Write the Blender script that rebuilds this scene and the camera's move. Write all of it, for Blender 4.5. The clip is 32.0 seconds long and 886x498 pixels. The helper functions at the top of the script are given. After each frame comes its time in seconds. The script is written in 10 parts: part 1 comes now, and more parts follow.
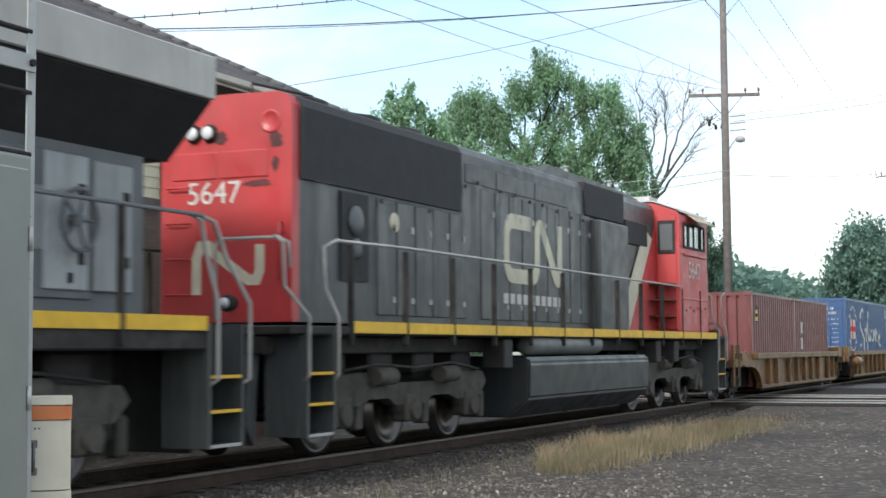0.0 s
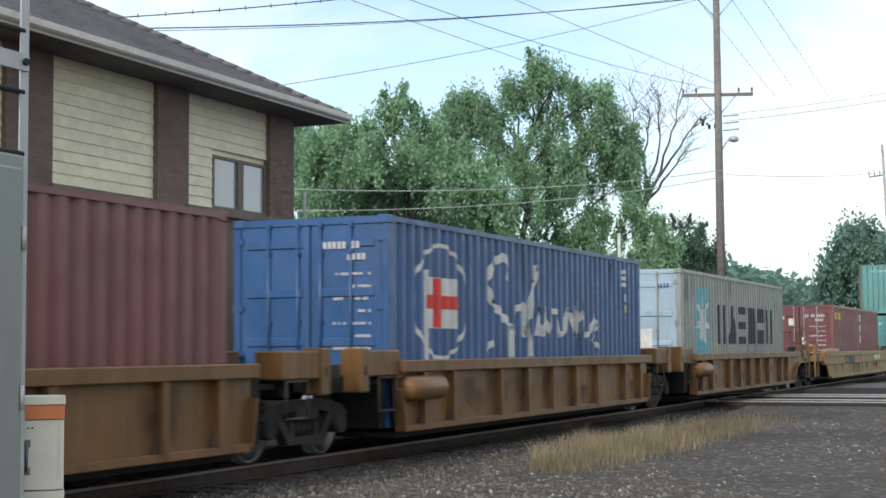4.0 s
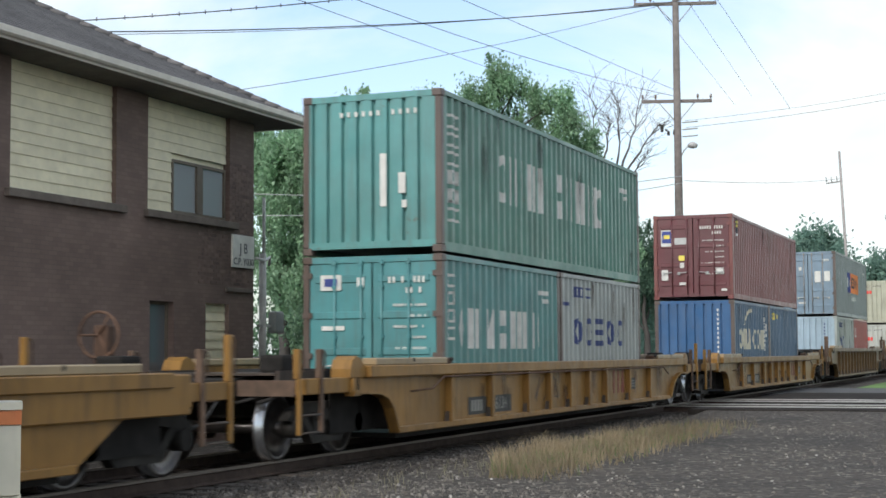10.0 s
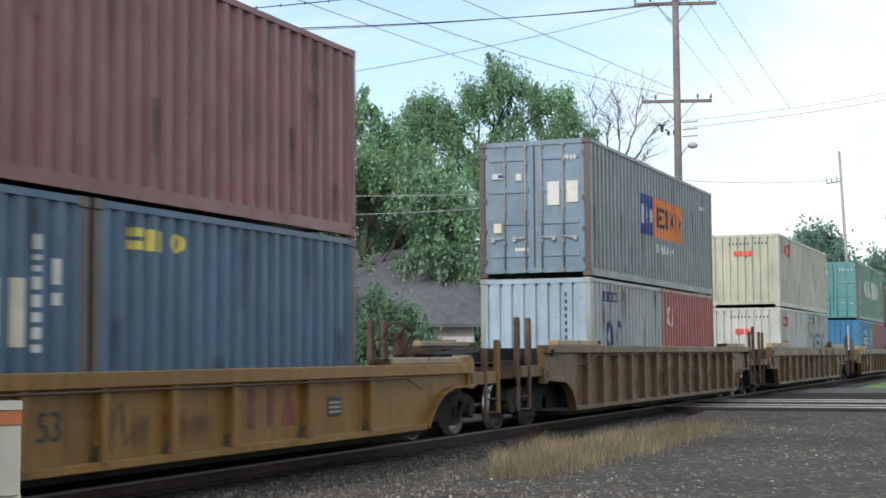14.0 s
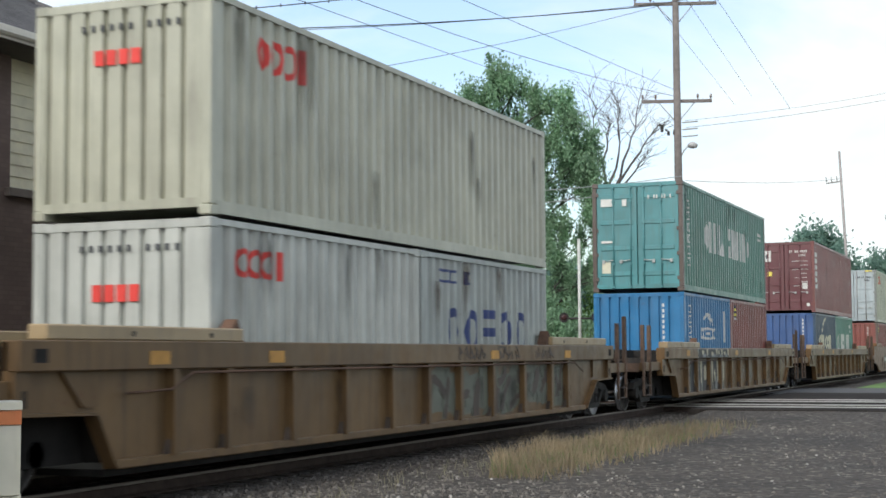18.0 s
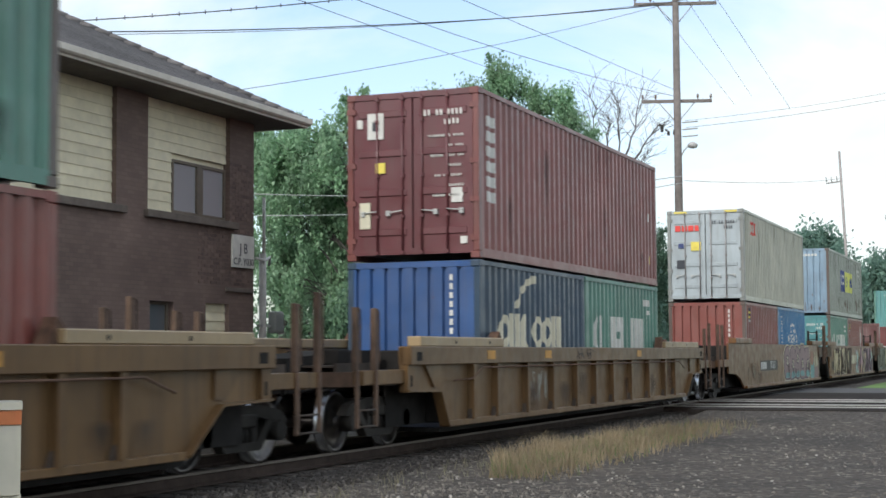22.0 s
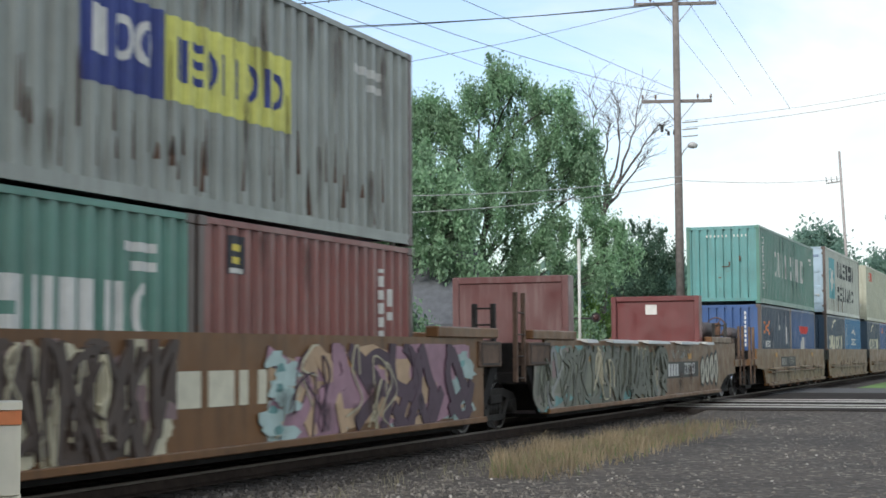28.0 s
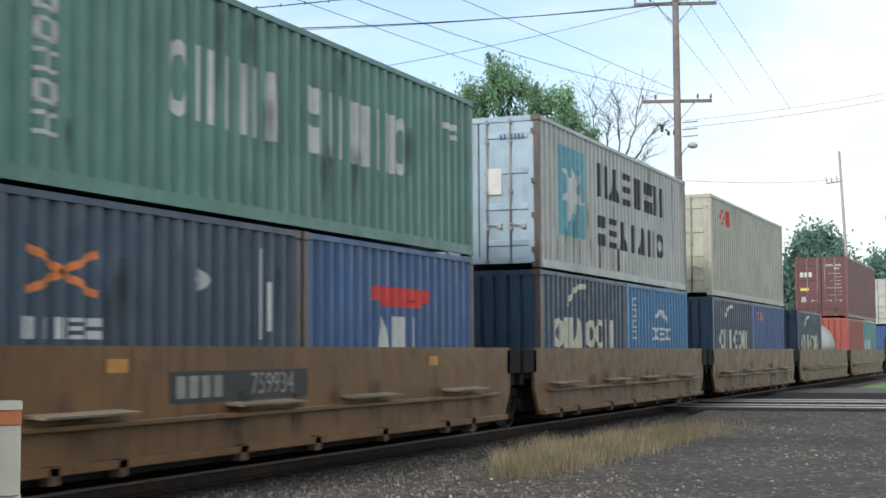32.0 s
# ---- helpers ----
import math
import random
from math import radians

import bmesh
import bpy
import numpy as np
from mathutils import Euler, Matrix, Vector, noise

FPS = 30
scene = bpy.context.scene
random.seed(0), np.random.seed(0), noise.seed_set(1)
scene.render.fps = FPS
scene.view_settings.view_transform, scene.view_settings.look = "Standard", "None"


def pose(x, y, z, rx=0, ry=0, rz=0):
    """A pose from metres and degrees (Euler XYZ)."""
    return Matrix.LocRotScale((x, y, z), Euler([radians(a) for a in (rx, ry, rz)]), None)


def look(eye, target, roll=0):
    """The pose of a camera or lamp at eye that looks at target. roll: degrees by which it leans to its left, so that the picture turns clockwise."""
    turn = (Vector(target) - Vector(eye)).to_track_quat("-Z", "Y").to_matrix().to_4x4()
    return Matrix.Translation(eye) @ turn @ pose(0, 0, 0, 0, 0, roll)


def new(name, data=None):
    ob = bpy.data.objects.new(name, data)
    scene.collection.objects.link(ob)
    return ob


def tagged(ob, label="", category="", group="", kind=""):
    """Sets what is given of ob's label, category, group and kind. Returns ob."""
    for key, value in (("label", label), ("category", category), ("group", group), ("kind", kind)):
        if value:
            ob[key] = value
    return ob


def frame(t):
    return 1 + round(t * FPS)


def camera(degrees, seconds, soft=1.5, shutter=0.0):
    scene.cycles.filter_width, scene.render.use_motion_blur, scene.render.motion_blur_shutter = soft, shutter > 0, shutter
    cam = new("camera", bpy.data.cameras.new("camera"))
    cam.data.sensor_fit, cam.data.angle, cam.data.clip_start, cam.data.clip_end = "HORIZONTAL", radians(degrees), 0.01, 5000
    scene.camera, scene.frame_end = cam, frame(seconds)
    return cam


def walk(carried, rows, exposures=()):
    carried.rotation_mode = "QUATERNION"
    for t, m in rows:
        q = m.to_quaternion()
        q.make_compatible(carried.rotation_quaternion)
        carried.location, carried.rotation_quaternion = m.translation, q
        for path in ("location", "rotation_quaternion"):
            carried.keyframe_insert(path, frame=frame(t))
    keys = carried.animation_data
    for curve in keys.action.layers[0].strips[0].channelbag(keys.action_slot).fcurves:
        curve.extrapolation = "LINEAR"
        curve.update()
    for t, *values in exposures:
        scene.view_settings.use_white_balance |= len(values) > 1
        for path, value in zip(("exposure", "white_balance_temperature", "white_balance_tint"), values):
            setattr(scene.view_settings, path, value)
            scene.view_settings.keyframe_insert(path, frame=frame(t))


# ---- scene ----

# ---------------------------------------------------------------- camera
SECONDS = 32.0
SPEED = 9.67            # metres a second, towards -x
RAIL = 0.05             # height of the rail's top
cam = camera(33.07, SECONDS, soft=1.6, shutter=0.3)
YAW, PITCH, ROLL = -67.93, 4.02, 0.36
EYE = (0.0, -9.98, 1.40)
# seconds, degrees of turn to the left, degrees of tilt
TURNS = [(0, 1.78, -.17), (1.0, 1.78, -.17), (1.5, 1.74, -.17), (2, 1.67, -.19), (2.5, 1.67, -.19), (3.5, 1.56, -.19),
         (4.5, 1.42, -.19), (5, 1.10, -.19), (5.5, .97, -.24), (6, .32, -.19), (6.5, -.11, -.19), (7, -.36, -.19),
         (7.5, -.70, -.17), (8, -.91, -.17), (8.5, -.61, -.09), (9, -.06, -.05), (9.5, 0, 0), (32, 0, 0)]
walk(cam, [(t, pose(*EYE, 90 + PITCH + dp, ROLL, YAW + dy)) for t, dy, dp in TURNS], [(0, 0.26, 6400, 8), (2.2, 0.26, 6400, 8), (4.5, 0.06, 6400, 8), (7.0, 0.03, 6400, 8), (SECONDS, 0.03, 6400, 8)])

# ---------------------------------------------------------------- world and sun
world = bpy.data.worlds.new("overcast_sky")
scene.world = world
world.use_nodes = True
wn, wl = world.node_tree.nodes, world.node_tree.links
wn.clear()
w_out = wn.new("ShaderNodeOutputWorld")
w_bg = wn.new("ShaderNodeBackground")
w_sky = wn.new("ShaderNodeTexSky")
w_sky.sky_type = "NISHITA"
w_sky.sun_disc = False
w_sky.sun_elevation = radians(42)
w_sky.sun_rotation = radians(-100)
w_sky.air_density, w_sky.dust_density, w_sky.ozone_density = 1.0, 2.0, 1.2
w_scale = wn.new("ShaderNodeVectorMath")
w_scale.operation = "SCALE"
w_scale.inputs["Scale"].default_value = 0.26
wl.new(w_sky.outputs[0], w_scale.inputs[0])
w_co = wn.new("ShaderNodeTexCoord")
w_map = wn.new("ShaderNodeMapping")
w_map.inputs["Scale"].default_value = (1.0, 1.0, 2.6)
w_map.inputs["Location"].default_value = (0.35, 0.1, 0.2)
wl.new(w_co.outputs["Generated"], w_map.inputs[0])
w_noise = wn.new("ShaderNodeTexNoise")
w_noise.inputs["Scale"].default_value = 3.4
w_noise.inputs["Detail"].default_value = 7
w_noise.inputs["Roughness"].default_value = 0.52
w_noise.inputs["Distortion"].default_value = 0.3
wl.new(w_map.outputs[0], w_noise.inputs["Vector"])
w_ramp = wn.new("ShaderNodeValToRGB")
w_ramp.color_ramp.elements[0].position, w_ramp.color_ramp.elements[0].color = 0.40, (0.12, 0.12, 0.12, 1)
w_ramp.color_ramp.elements[1].position, w_ramp.color_ramp.elements[1].color = 0.62, (1, 1, 1, 1)
wl.new(w_noise.outputs[0], w_ramp.inputs[0])
w_mix = wn.new("ShaderNodeMix")
w_mix.data_type = "RGBA"
wl.new(w_ramp.outputs[0], w_mix.inputs["Factor"])
wl.new(w_scale.outputs[0], w_mix.inputs["A"])
w_mix.inputs["B"].default_value = (1.24, 1.29, 1.29, 1)
wl.new(w_mix.outputs["Result"], w_bg.inputs[0])
w_bg.inputs[1].default_value = 0.84
wl.new(w_bg.outputs[0], w_out.inputs[0])

sun = new("sun", bpy.data.lights.new("sun", "SUN"))
sun.data.energy = 2.3
sun.data.angle = radians(9)
sun.data.color = (1.0, 0.96, 0.9)
sun.matrix_world = look((-60, 9, 50), (20, 0, 0))

# ---------------------------------------------------------------- materials


def shader(name):
    m = bpy.data.materials.new(name)
    m.use_nodes = True
    return m, m.node_tree.nodes, m.node_tree.links, m.node_tree.nodes["Principled BSDF"]


def coords(n, l, stretch=(1, 1, 1), vary=True):
    """Metres in the thing's own space, shifted by a random amount per object."""
    co = n.new("ShaderNodeTexCoord")
    mp = n.new("ShaderNodeMapping")
    mp.inputs["Scale"].default_value = stretch
    l.new(co.outputs["Object"], mp.inputs[0])
    if vary:
        info = n.new("ShaderNodeObjectInfo")
        mul = n.new("ShaderNodeMath")
        mul.operation = "MULTIPLY"
        mul.inputs[1].default_value = 37.0
        l.new(info.outputs["Random"], mul.inputs[0])
        l.new(mul.outputs[0], mp.inputs["Location"])
    return mp.outputs[0]


def tex(n, l, vec, scale, detail=4, rough=0.55):
    t = n.new("ShaderNodeTexNoise")
    t.inputs["Scale"].default_value = scale
    t.inputs["Detail"].default_value = detail
    t.inputs["Roughness"].default_value = rough
    l.new(vec, t.inputs["Vector"])
    return t.outputs[0]


def ramp(n, l, fac, stops):
    r = n.new("ShaderNodeValToRGB")
    els = r.color_ramp.elements
    while len(els) < len(stops):
        els.new(0.5)
    for e, (p, c) in zip(els, stops):
        e.position = p
        e.color = (c, c, c, 1) if isinstance(c, (int, float)) else (*c, 1)
    l.new(fac, r.inputs[0])
    return r.outputs[0]


def mixc(n, l, fac, a, b, mode="MIX"):
    m = n.new("ShaderNodeMix")
    m.data_type = "RGBA"
    m.blend_type = mode
    for sock, v in ((m.inputs["Factor"], fac), (m.inputs["A"], a), (m.inputs["B"], b)):
        if isinstance(v, (int, float)):
            sock.default_value = v
        elif isinstance(v, tuple):
            sock.default_value = (*v, 1)
        else:
            l.new(v, sock)
    return m.outputs["Result"]


def bump(n, l, bsdf, height, strength, distance=0.01):
    b = n.new("ShaderNodeBump")
    b.inputs["Strength"].default_value = strength
    b.inputs["Distance"].default_value = distance
    l.new(height, b.inputs["Height"])
    l.new(b.outputs[0], bsdf.inputs["Normal"])


def paint(name, rgb, rough=0.36, dirt=0.35, rust=0.15, metal=0.0, dirt_rgb=(0.09, 0.075, 0.06), spec=0.65):
    """Weathered paint: blotches, streaks that run down, specks of rust."""
    m, n, l, b = shader(name)
    v = coords(n, l)
    vs = coords(n, l, (1.6, 1.6, 0.16))
    blotch = ramp(n, l, tex(n, l, v, 0.9, 6, 0.6), [(0.3, 0.78), (0.7, 1.1)])
    c = mixc(n, l, 1.0, rgb, blotch, "MULTIPLY")
    streak = ramp(n, l, tex(n, l, vs, 5.0, 5, 0.6), [(0.48, 0.0), (0.78, dirt)])
    c = mixc(n, l, streak, c, dirt_rgb)
    grime = ramp(n, l, tex(n, l, v, 0.35, 6, 0.65), [(0.45, 0.0), (0.75, dirt * 0.7)])
    c = mixc(n, l, grime, c, dirt_rgb)
    if rust:
        spots = ramp(n, l, tex(n, l, v, 2.6, 8, 0.72), [(0.66 - 0.12 * rust, 0.0), (0.72, min(1, rust * 3))])
        c = mixc(n, l, spots, c, (0.11, 0.045, 0.022))
    l.new(c, b.inputs["Base Color"])
    rr = ramp(n, l, tex(n, l, v, 3.0, 3), [(0.3, rough - 0.08), (0.7, rough + 0.15)])
    l.new(rr, b.inputs["Roughness"])
    b.inputs["Metallic"].default_value = metal
    b.inputs["Specular IOR Level"].default_value = spec
    bump(n, l, b, tex(n, l, v, 24.0, 4), 0.12, 0.004)
    return m


def plain(name, rgb, rough=0.6, metal=0.0, var=0.15, scale=6.0):
    m, n, l, b = shader(name)
    v = coords(n, l)
    f = ramp(n, l, tex(n, l, v, scale, 5), [(0.25, 1 - var), (0.75, 1 + var)])
    g = ramp(n, l, tex(n, l, v, scale * 0.12, 4), [(0.3, 1 - var), (0.7, 1 + var * 0.6)])
    c = mixc(n, l, 1.0, mixc(n, l, 1.0, rgb, f, "MULTIPLY"), g, "MULTIPLY")
    l.new(c, b.inputs["Base Color"])
    b.inputs["Roughness"].default_value = rough
    b.inputs["Metallic"].default_value = metal
    bump(n, l, b, tex(n, l, v, scale * 4, 4), 0.15, 0.004)
    return m


MATS = {}


def C(name, rgb, **kw):
    """A named container or vehicle paint, made once."""
    if name not in MATS:
        MATS[name] = paint(name, rgb, **kw)
    return MATS[name]


def P(name, rgb, **kw):
    if name not in MATS:
        MATS[name] = plain(name, rgb, **kw)
    return MATS[name]


def stain(name, rgb, strength):
    """A soft run of dirt or rust on a sheet of its own: dense at its top and middle, fading out."""
    m, n, l, b = shader(name)
    co = n.new("ShaderNodeTexCoord")
    sp = n.new("ShaderNodeSeparateXYZ")
    l.new(co.outputs["Generated"], sp.inputs[0])
    side = ramp(n, l, sp.outputs[0], [(0.0, 0.0), (0.5, 1.0), (1.0, 0.0)])
    down = ramp(n, l, sp.outputs[2], [(0.0, 0.0), (0.8, 1.0), (1.0, 0.3)])
    grain = ramp(n, l, tex(n, l, coords(n, l, (3, 1, 0.5)), 4.0, 5, 0.65), [(0.3, 0.15), (0.7, 1.0)])
    f = mixc(n, l, 1.0, mixc(n, l, 1.0, side, down, "MULTIPLY"), grain, "MULTIPLY")
    g = mixc(n, l, 1.0, f, (strength, strength, strength), "MULTIPLY")
    b.inputs["Base Color"].default_value = (*rgb, 1)
    b.inputs["Roughness"].default_value = 0.8
    tr = n.new("ShaderNodeBsdfTransparent")
    mx = n.new("ShaderNodeMixShader")
    l.new(g, mx.inputs[0])
    l.new(tr.outputs[0], mx.inputs[1])
    l.new(b.outputs[0], mx.inputs[2])
    l.new(mx.outputs[0], n["Material Output"].inputs[0])
    return m


DUST = stain("pale_dust_run", (0.40, 0.42, 0.41), 0.45)
RUSTRUN = stain("brown_rust_run", (0.10, 0.055, 0.035), 0.65)
GRIMERUN = stain("dark_grime_run", (0.05, 0.045, 0.04), 0.42)
WHEEL = plain("worn_wheel_steel", (0.11, 0.10, 0.095), 0.28, 0.85, 0.3)
BLACK = plain("grimy_black_iron", (0.04, 0.038, 0.036), 0.6, 0.0, 0.5, 5)
TRUCK = plain("dusty_truck_iron", (0.027, 0.0245, 0.022), 0.65, 0.0, 0.5, 5)
RUSTY = plain("brown_rust", (0.10, 0.055, 0.035), 0.85, 0.0, 0.45, 8)
RUBBER = plain("black_rubber", (0.02, 0.02, 0.02), 0.8)
GALV = plain("galvanized_grey_steel", (0.42, 0.43, 0.42), 0.5, 0.3, 0.12)
WHITE = plain("white_lettering", (0.58, 0.58, 0.55), 0.6, 0.0, 0.12)
CREAM = plain("cream_lettering", (0.60, 0.57, 0.44), 0.6, 0.0, 0.12)
YELLOW = plain("yellow_stripe_paint", (0.72, 0.44, 0.02), 0.5, 0.0, 0.15)
DARKINK = plain("dark_lettering", (0.03, 0.035, 0.045), 0.6)
BLUEINK = plain("blue_lettering", (0.03, 0.05, 0.16), 0.6)
REDINK = plain("red_lettering", (0.62, 0.05, 0.04), 0.6)
ORANGEINK = plain("orange_lettering", (0.70, 0.22, 0.06), 0.6)
YELLOWINK = plain("yellow_lettering", (0.70, 0.58, 0.10), 0.6)
SKYINK = plain("light_blue_lettering", (0.15, 0.38, 0.44), 0.6)
LIMEINK = plain("yellow_panel", (0.62, 0.62, 0.16), 0.6)
NAVYINK = plain("navy_panel", (0.03, 0.05, 0.22), 0.6)

# ---------------------------------------------------------------- mesh helpers


def box(bm, x0, x1, y0, y1, z0, z1):
    v = [bm.verts.new((x, y, z)) for x in (x0, x1) for y in (y0, y1) for z in (z0, z1)]
    for q in ((0, 1, 3, 2), (4, 6, 7, 5), (0, 4, 5, 1), (2, 3, 7, 6), (0, 2, 6, 4), (1, 5, 7, 3)):
        bm.faces.new([v[i] for i in q])


def rbox(bm, x0, x1, y0, y1, z0, z1, r=0.02, seg=2):
    """A box with rounded edges."""
    t = bmesh.new()
    box(t, x0, x1, y0, y1, z0, z1)
    bmesh.ops.bevel(t, geom=list(t.edges), offset=r, segments=seg, affect="EDGES", profile=0.6)
    join(bm, t)


def join(bm, t):
    idx = {}
    for v in t.verts:
        idx[v] = bm.verts.new(v.co)
    for f in t.faces:
        try:
            nf = bm.faces.new([idx[v] for v in f.verts])
            nf.smooth = f.smooth
        except ValueError:
            pass
    t.free()


def rod(bm, a, b, r, seg=8, r2=None, caps=True):
    a, b = Vector(a), Vector(b)
    d = (b - a).normalized()
    s = d.orthogonal().normalized()
    u = d.cross(s)
    rings = []
    for p, rr in ((a, r), (b, r if r2 is None else r2)):
        rings.append([bm.verts.new(p + (s * math.cos(k * math.tau / seg) + u * math.sin(k * math.tau / seg)) * rr) for k in range(seg)])
    for k in range(seg):
        f = bm.faces.new((rings[0][k], rings[0][(k + 1) % seg], rings[1][(k + 1) % seg], rings[1][k]))
        f.smooth = True
    if caps:
        bm.faces.new(rings[0][::-1])
        bm.faces.new(rings[1])


def pipe(bm, pts, r, seg=6):
    for a, b in zip(pts, pts[1:]):
        rod(bm, a, b, r, seg)


def tube(bm, pts, r, seg=8):
    """A bent pipe in one piece."""
    pts = [Vector(p) for p in pts]
    rings = []
    ref = Vector((0.31, 0.52, 0.79))
    for k, p in enumerate(pts):
        d = (pts[min(k + 1, len(pts) - 1)] - pts[max(k - 1, 0)]).normalized()
        s = d.cross(ref).normalized()
        u = d.cross(s)
        rings.append([bm.verts.new(p + (s * math.cos(q * math.tau / seg) + u * math.sin(q * math.tau / seg)) * r) for q in range(seg)])
    for a, b in zip(rings, rings[1:]):
        for q in range(seg):
            f = bm.faces.new((a[q], a[(q + 1) % seg], b[(q + 1) % seg], b[q]))
            f.smooth = True
    bm.faces.new(rings[0][::-1])
    bm.faces.new(rings[-1])


def extrude(bm, poly, axis, lo, hi):
    """A prism: the outline poly (two coordinates each) swept along an axis from lo to hi."""
    def at(p, w):
        return {"x": (w, p[0], p[1]), "y": (p[0], w, p[1]), "z": (p[0], p[1], w)}[axis]
    a = [bm.verts.new(at(p, lo)) for p in poly]
    b = [bm.verts.new(at(p, hi)) for p in poly]
    n = len(poly)
    for k in range(n):
        bm.faces.new((a[k], a[(k + 1) % n], b[(k + 1) % n], b[k]))
    bm.faces.new(a[::-1])
    bm.faces.new(b)


def lathe(bm, prof, centre, axis="y", seg=20):
    """A turned shape: prof holds (distance along the axis, radius)."""
    c = Vector(centre)
    rings = []
    for w, r in prof:
        ring = []
        for k in range(seg):
            a = k * math.tau / seg
            p = {"y": (math.cos(a) * r, w, math.sin(a) * r), "x": (w, math.cos(a) * r, math.sin(a) * r),
                 "z": (math.cos(a) * r, math.sin(a) * r, w)}[axis]
            ring.append(bm.verts.new(c + Vector(p)))
        rings.append(ring)
    for ra, rb in zip(rings, rings[1:]):
        for k in range(seg):
            f = bm.faces.new((ra[k], ra[(k + 1) % seg], rb[(k + 1) % seg], rb[k]))
            f.smooth = True
    bm.faces.new(rings[0][::-1])
    bm.faces.new(rings[-1])


def finish(name, bm, material):
    bmesh.ops.recalc_face_normals(bm, faces=bm.faces)
    me = bpy.data.meshes.new(name)
    bm.to_mesh(me)
    bm.free()
    me.materials.append(material)
    return me


def part(name, bm, material, parent, label=""):
    ob = new(name, finish(name, bm, material))
    ob.parent = parent
    if label:
        tagged(ob, label)
    return ob


def piece(name, me, parent, m=None, label=""):
    """A part on a mesh that others share."""
    ob = new(name, me)
    ob.parent = parent
    if m is not None:
        ob.matrix_basis = m
    if label:
        tagged(ob, label)
    return ob


def thing(name, m, label, category, group="", kind=""):
    ob = new(name)
    ob.empty_display_size = 0.2
    ob.matrix_basis = m
    return tagged(ob, label, category, group, kind)


def bars(*boxes):
    bm = bmesh.new()
    for b in boxes:
        box(bm, *b)
    return bm

# ---------------------------------------------------------------- ground and setting
G0 = -0.16              # height of the gravel lot


def ground_material():
    m, n, l, b = shader("gravel_ground")
    v = coords(n, l, vary=False)
    stone = n.new("ShaderNodeTexVoronoi")
    stone.inputs["Scale"].default_value = 13.0
    l.new(v, stone.inputs["Vector"])
    sep = n.new("ShaderNodeSeparateColor")
    l.new(stone.outputs["Color"], sep.inputs[0])
    grain = ramp(n, l, sep.outputs[0], [(0.0, (0.040, 0.034, 0.030)), (0.6, (0.074, 0.063, 0.055)), (0.92, (0.13, 0.115, 0.10)), (1.0, (0.32, 0.30, 0.27))])
    soil = ramp(n, l, tex(n, l, v, 0.28, 6, 0.62), [(0.36, (0.40, 0.385, 0.37)), (0.5, (0.67, 0.645, 0.61)), (0.68, (0.90, 0.855, 0.79))])
    c = mixc(n, l, 1.0, grain, soil, "MULTIPLY")
    fine = ramp(n, l, tex(n, l, v, 40, 4, 0.7), [(0.3, 0.7), (0.7, 1.25)])
    c = mixc(n, l, 1.0, c, fine, "MULTIPLY")
    l.new(c, b.inputs["Base Color"])
    b.inputs["Roughness"].default_value = 0.92
    bump(n, l, b, stone.outputs["Distance"], 0.7, 0.03)
    return m


GROUND = ground_material()
ASPHALT = plain("worn_dark_asphalt", (0.075, 0.075, 0.078), 0.85, 0.0, 0.25, 9)
TARRED = plain("oily_tarred_pavement", (0.03, 0.026, 0.024), 0.95, 0.0, 0.35, 4)
TARRED.node_tree.nodes["Principled BSDF"].inputs["Specular IOR Level"].default_value = 0.1
TIE = plain("creosoted_tie_wood", (0.05, 0.04, 0.033), 0.85, 0.0, 0.4, 9)
RAILSIDE = plain("rusty_rail_steel", (0.05, 0.036, 0.03), 0.8, 0.0, 0.3, 8)
RAILTOP = plain("polished_rail_head", (0.50, 0.50, 0.50), 0.36, 0.9, 0.1)
RAILDULL = plain("dull_brown_rail_head", (0.16, 0.135, 0.115), 0.5, 0.6, 0.2)
BALLAST = plain("dark_ballast_stone", (0.036, 0.031, 0.027), 0.9, 0.0, 0.45, 3)
DRYGRASS = plain("dry_grass", (0.225, 0.178, 0.11), 0.8, 0.0, 0.45, 1.2)
LAWN = plain("lawn_grass", (0.10, 0.19, 0.04), 0.85, 0.0, 0.3, 1.5)

# ground: one sheet, slightly uneven near the track, out to the horizon
bm = bmesh.new()
xs = [-2500, -600, -150, -40] + [-20 + 2.5 * k for k in range(45)] + [110, 160, 300, 800, 3000]
ys = [-2500, -500, -120, -40] + [-22 + 2.0 * k for k in range(11)] + [-1.9, -1.3, 1.3, 1.9, 4, 8, 16, 40, 120, 500, 2500]
grid = []
for yy in ys:
    row = []
    for xx in xs:
        z = G0 + 0.05 * noise.noise((xx * 0.13, yy * 0.13, 0)) if abs(xx) < 120 and abs(yy) < 60 else G0
        if abs(yy) <= 2.0:
            z = G0 + 0.02
        if yy <= -2:
            z -= 0.10 * min(1, (-2 - yy) / 5) if xx < 60 else 0
        row.append(bm.verts.new((xx, yy, z)))
    grid.append(row)
for ra, rb in zip(grid, grid[1:]):
    for k in range(len(xs) - 1):
        f = bm.faces.new((ra[k], ra[k + 1], rb[k + 1], rb[k]))
        f.smooth = True
ground = new("ground", finish("ground", bm, GROUND))
tagged(ground, "grey-brown gravel lot with scattered small stones", "ground", kind="structure")


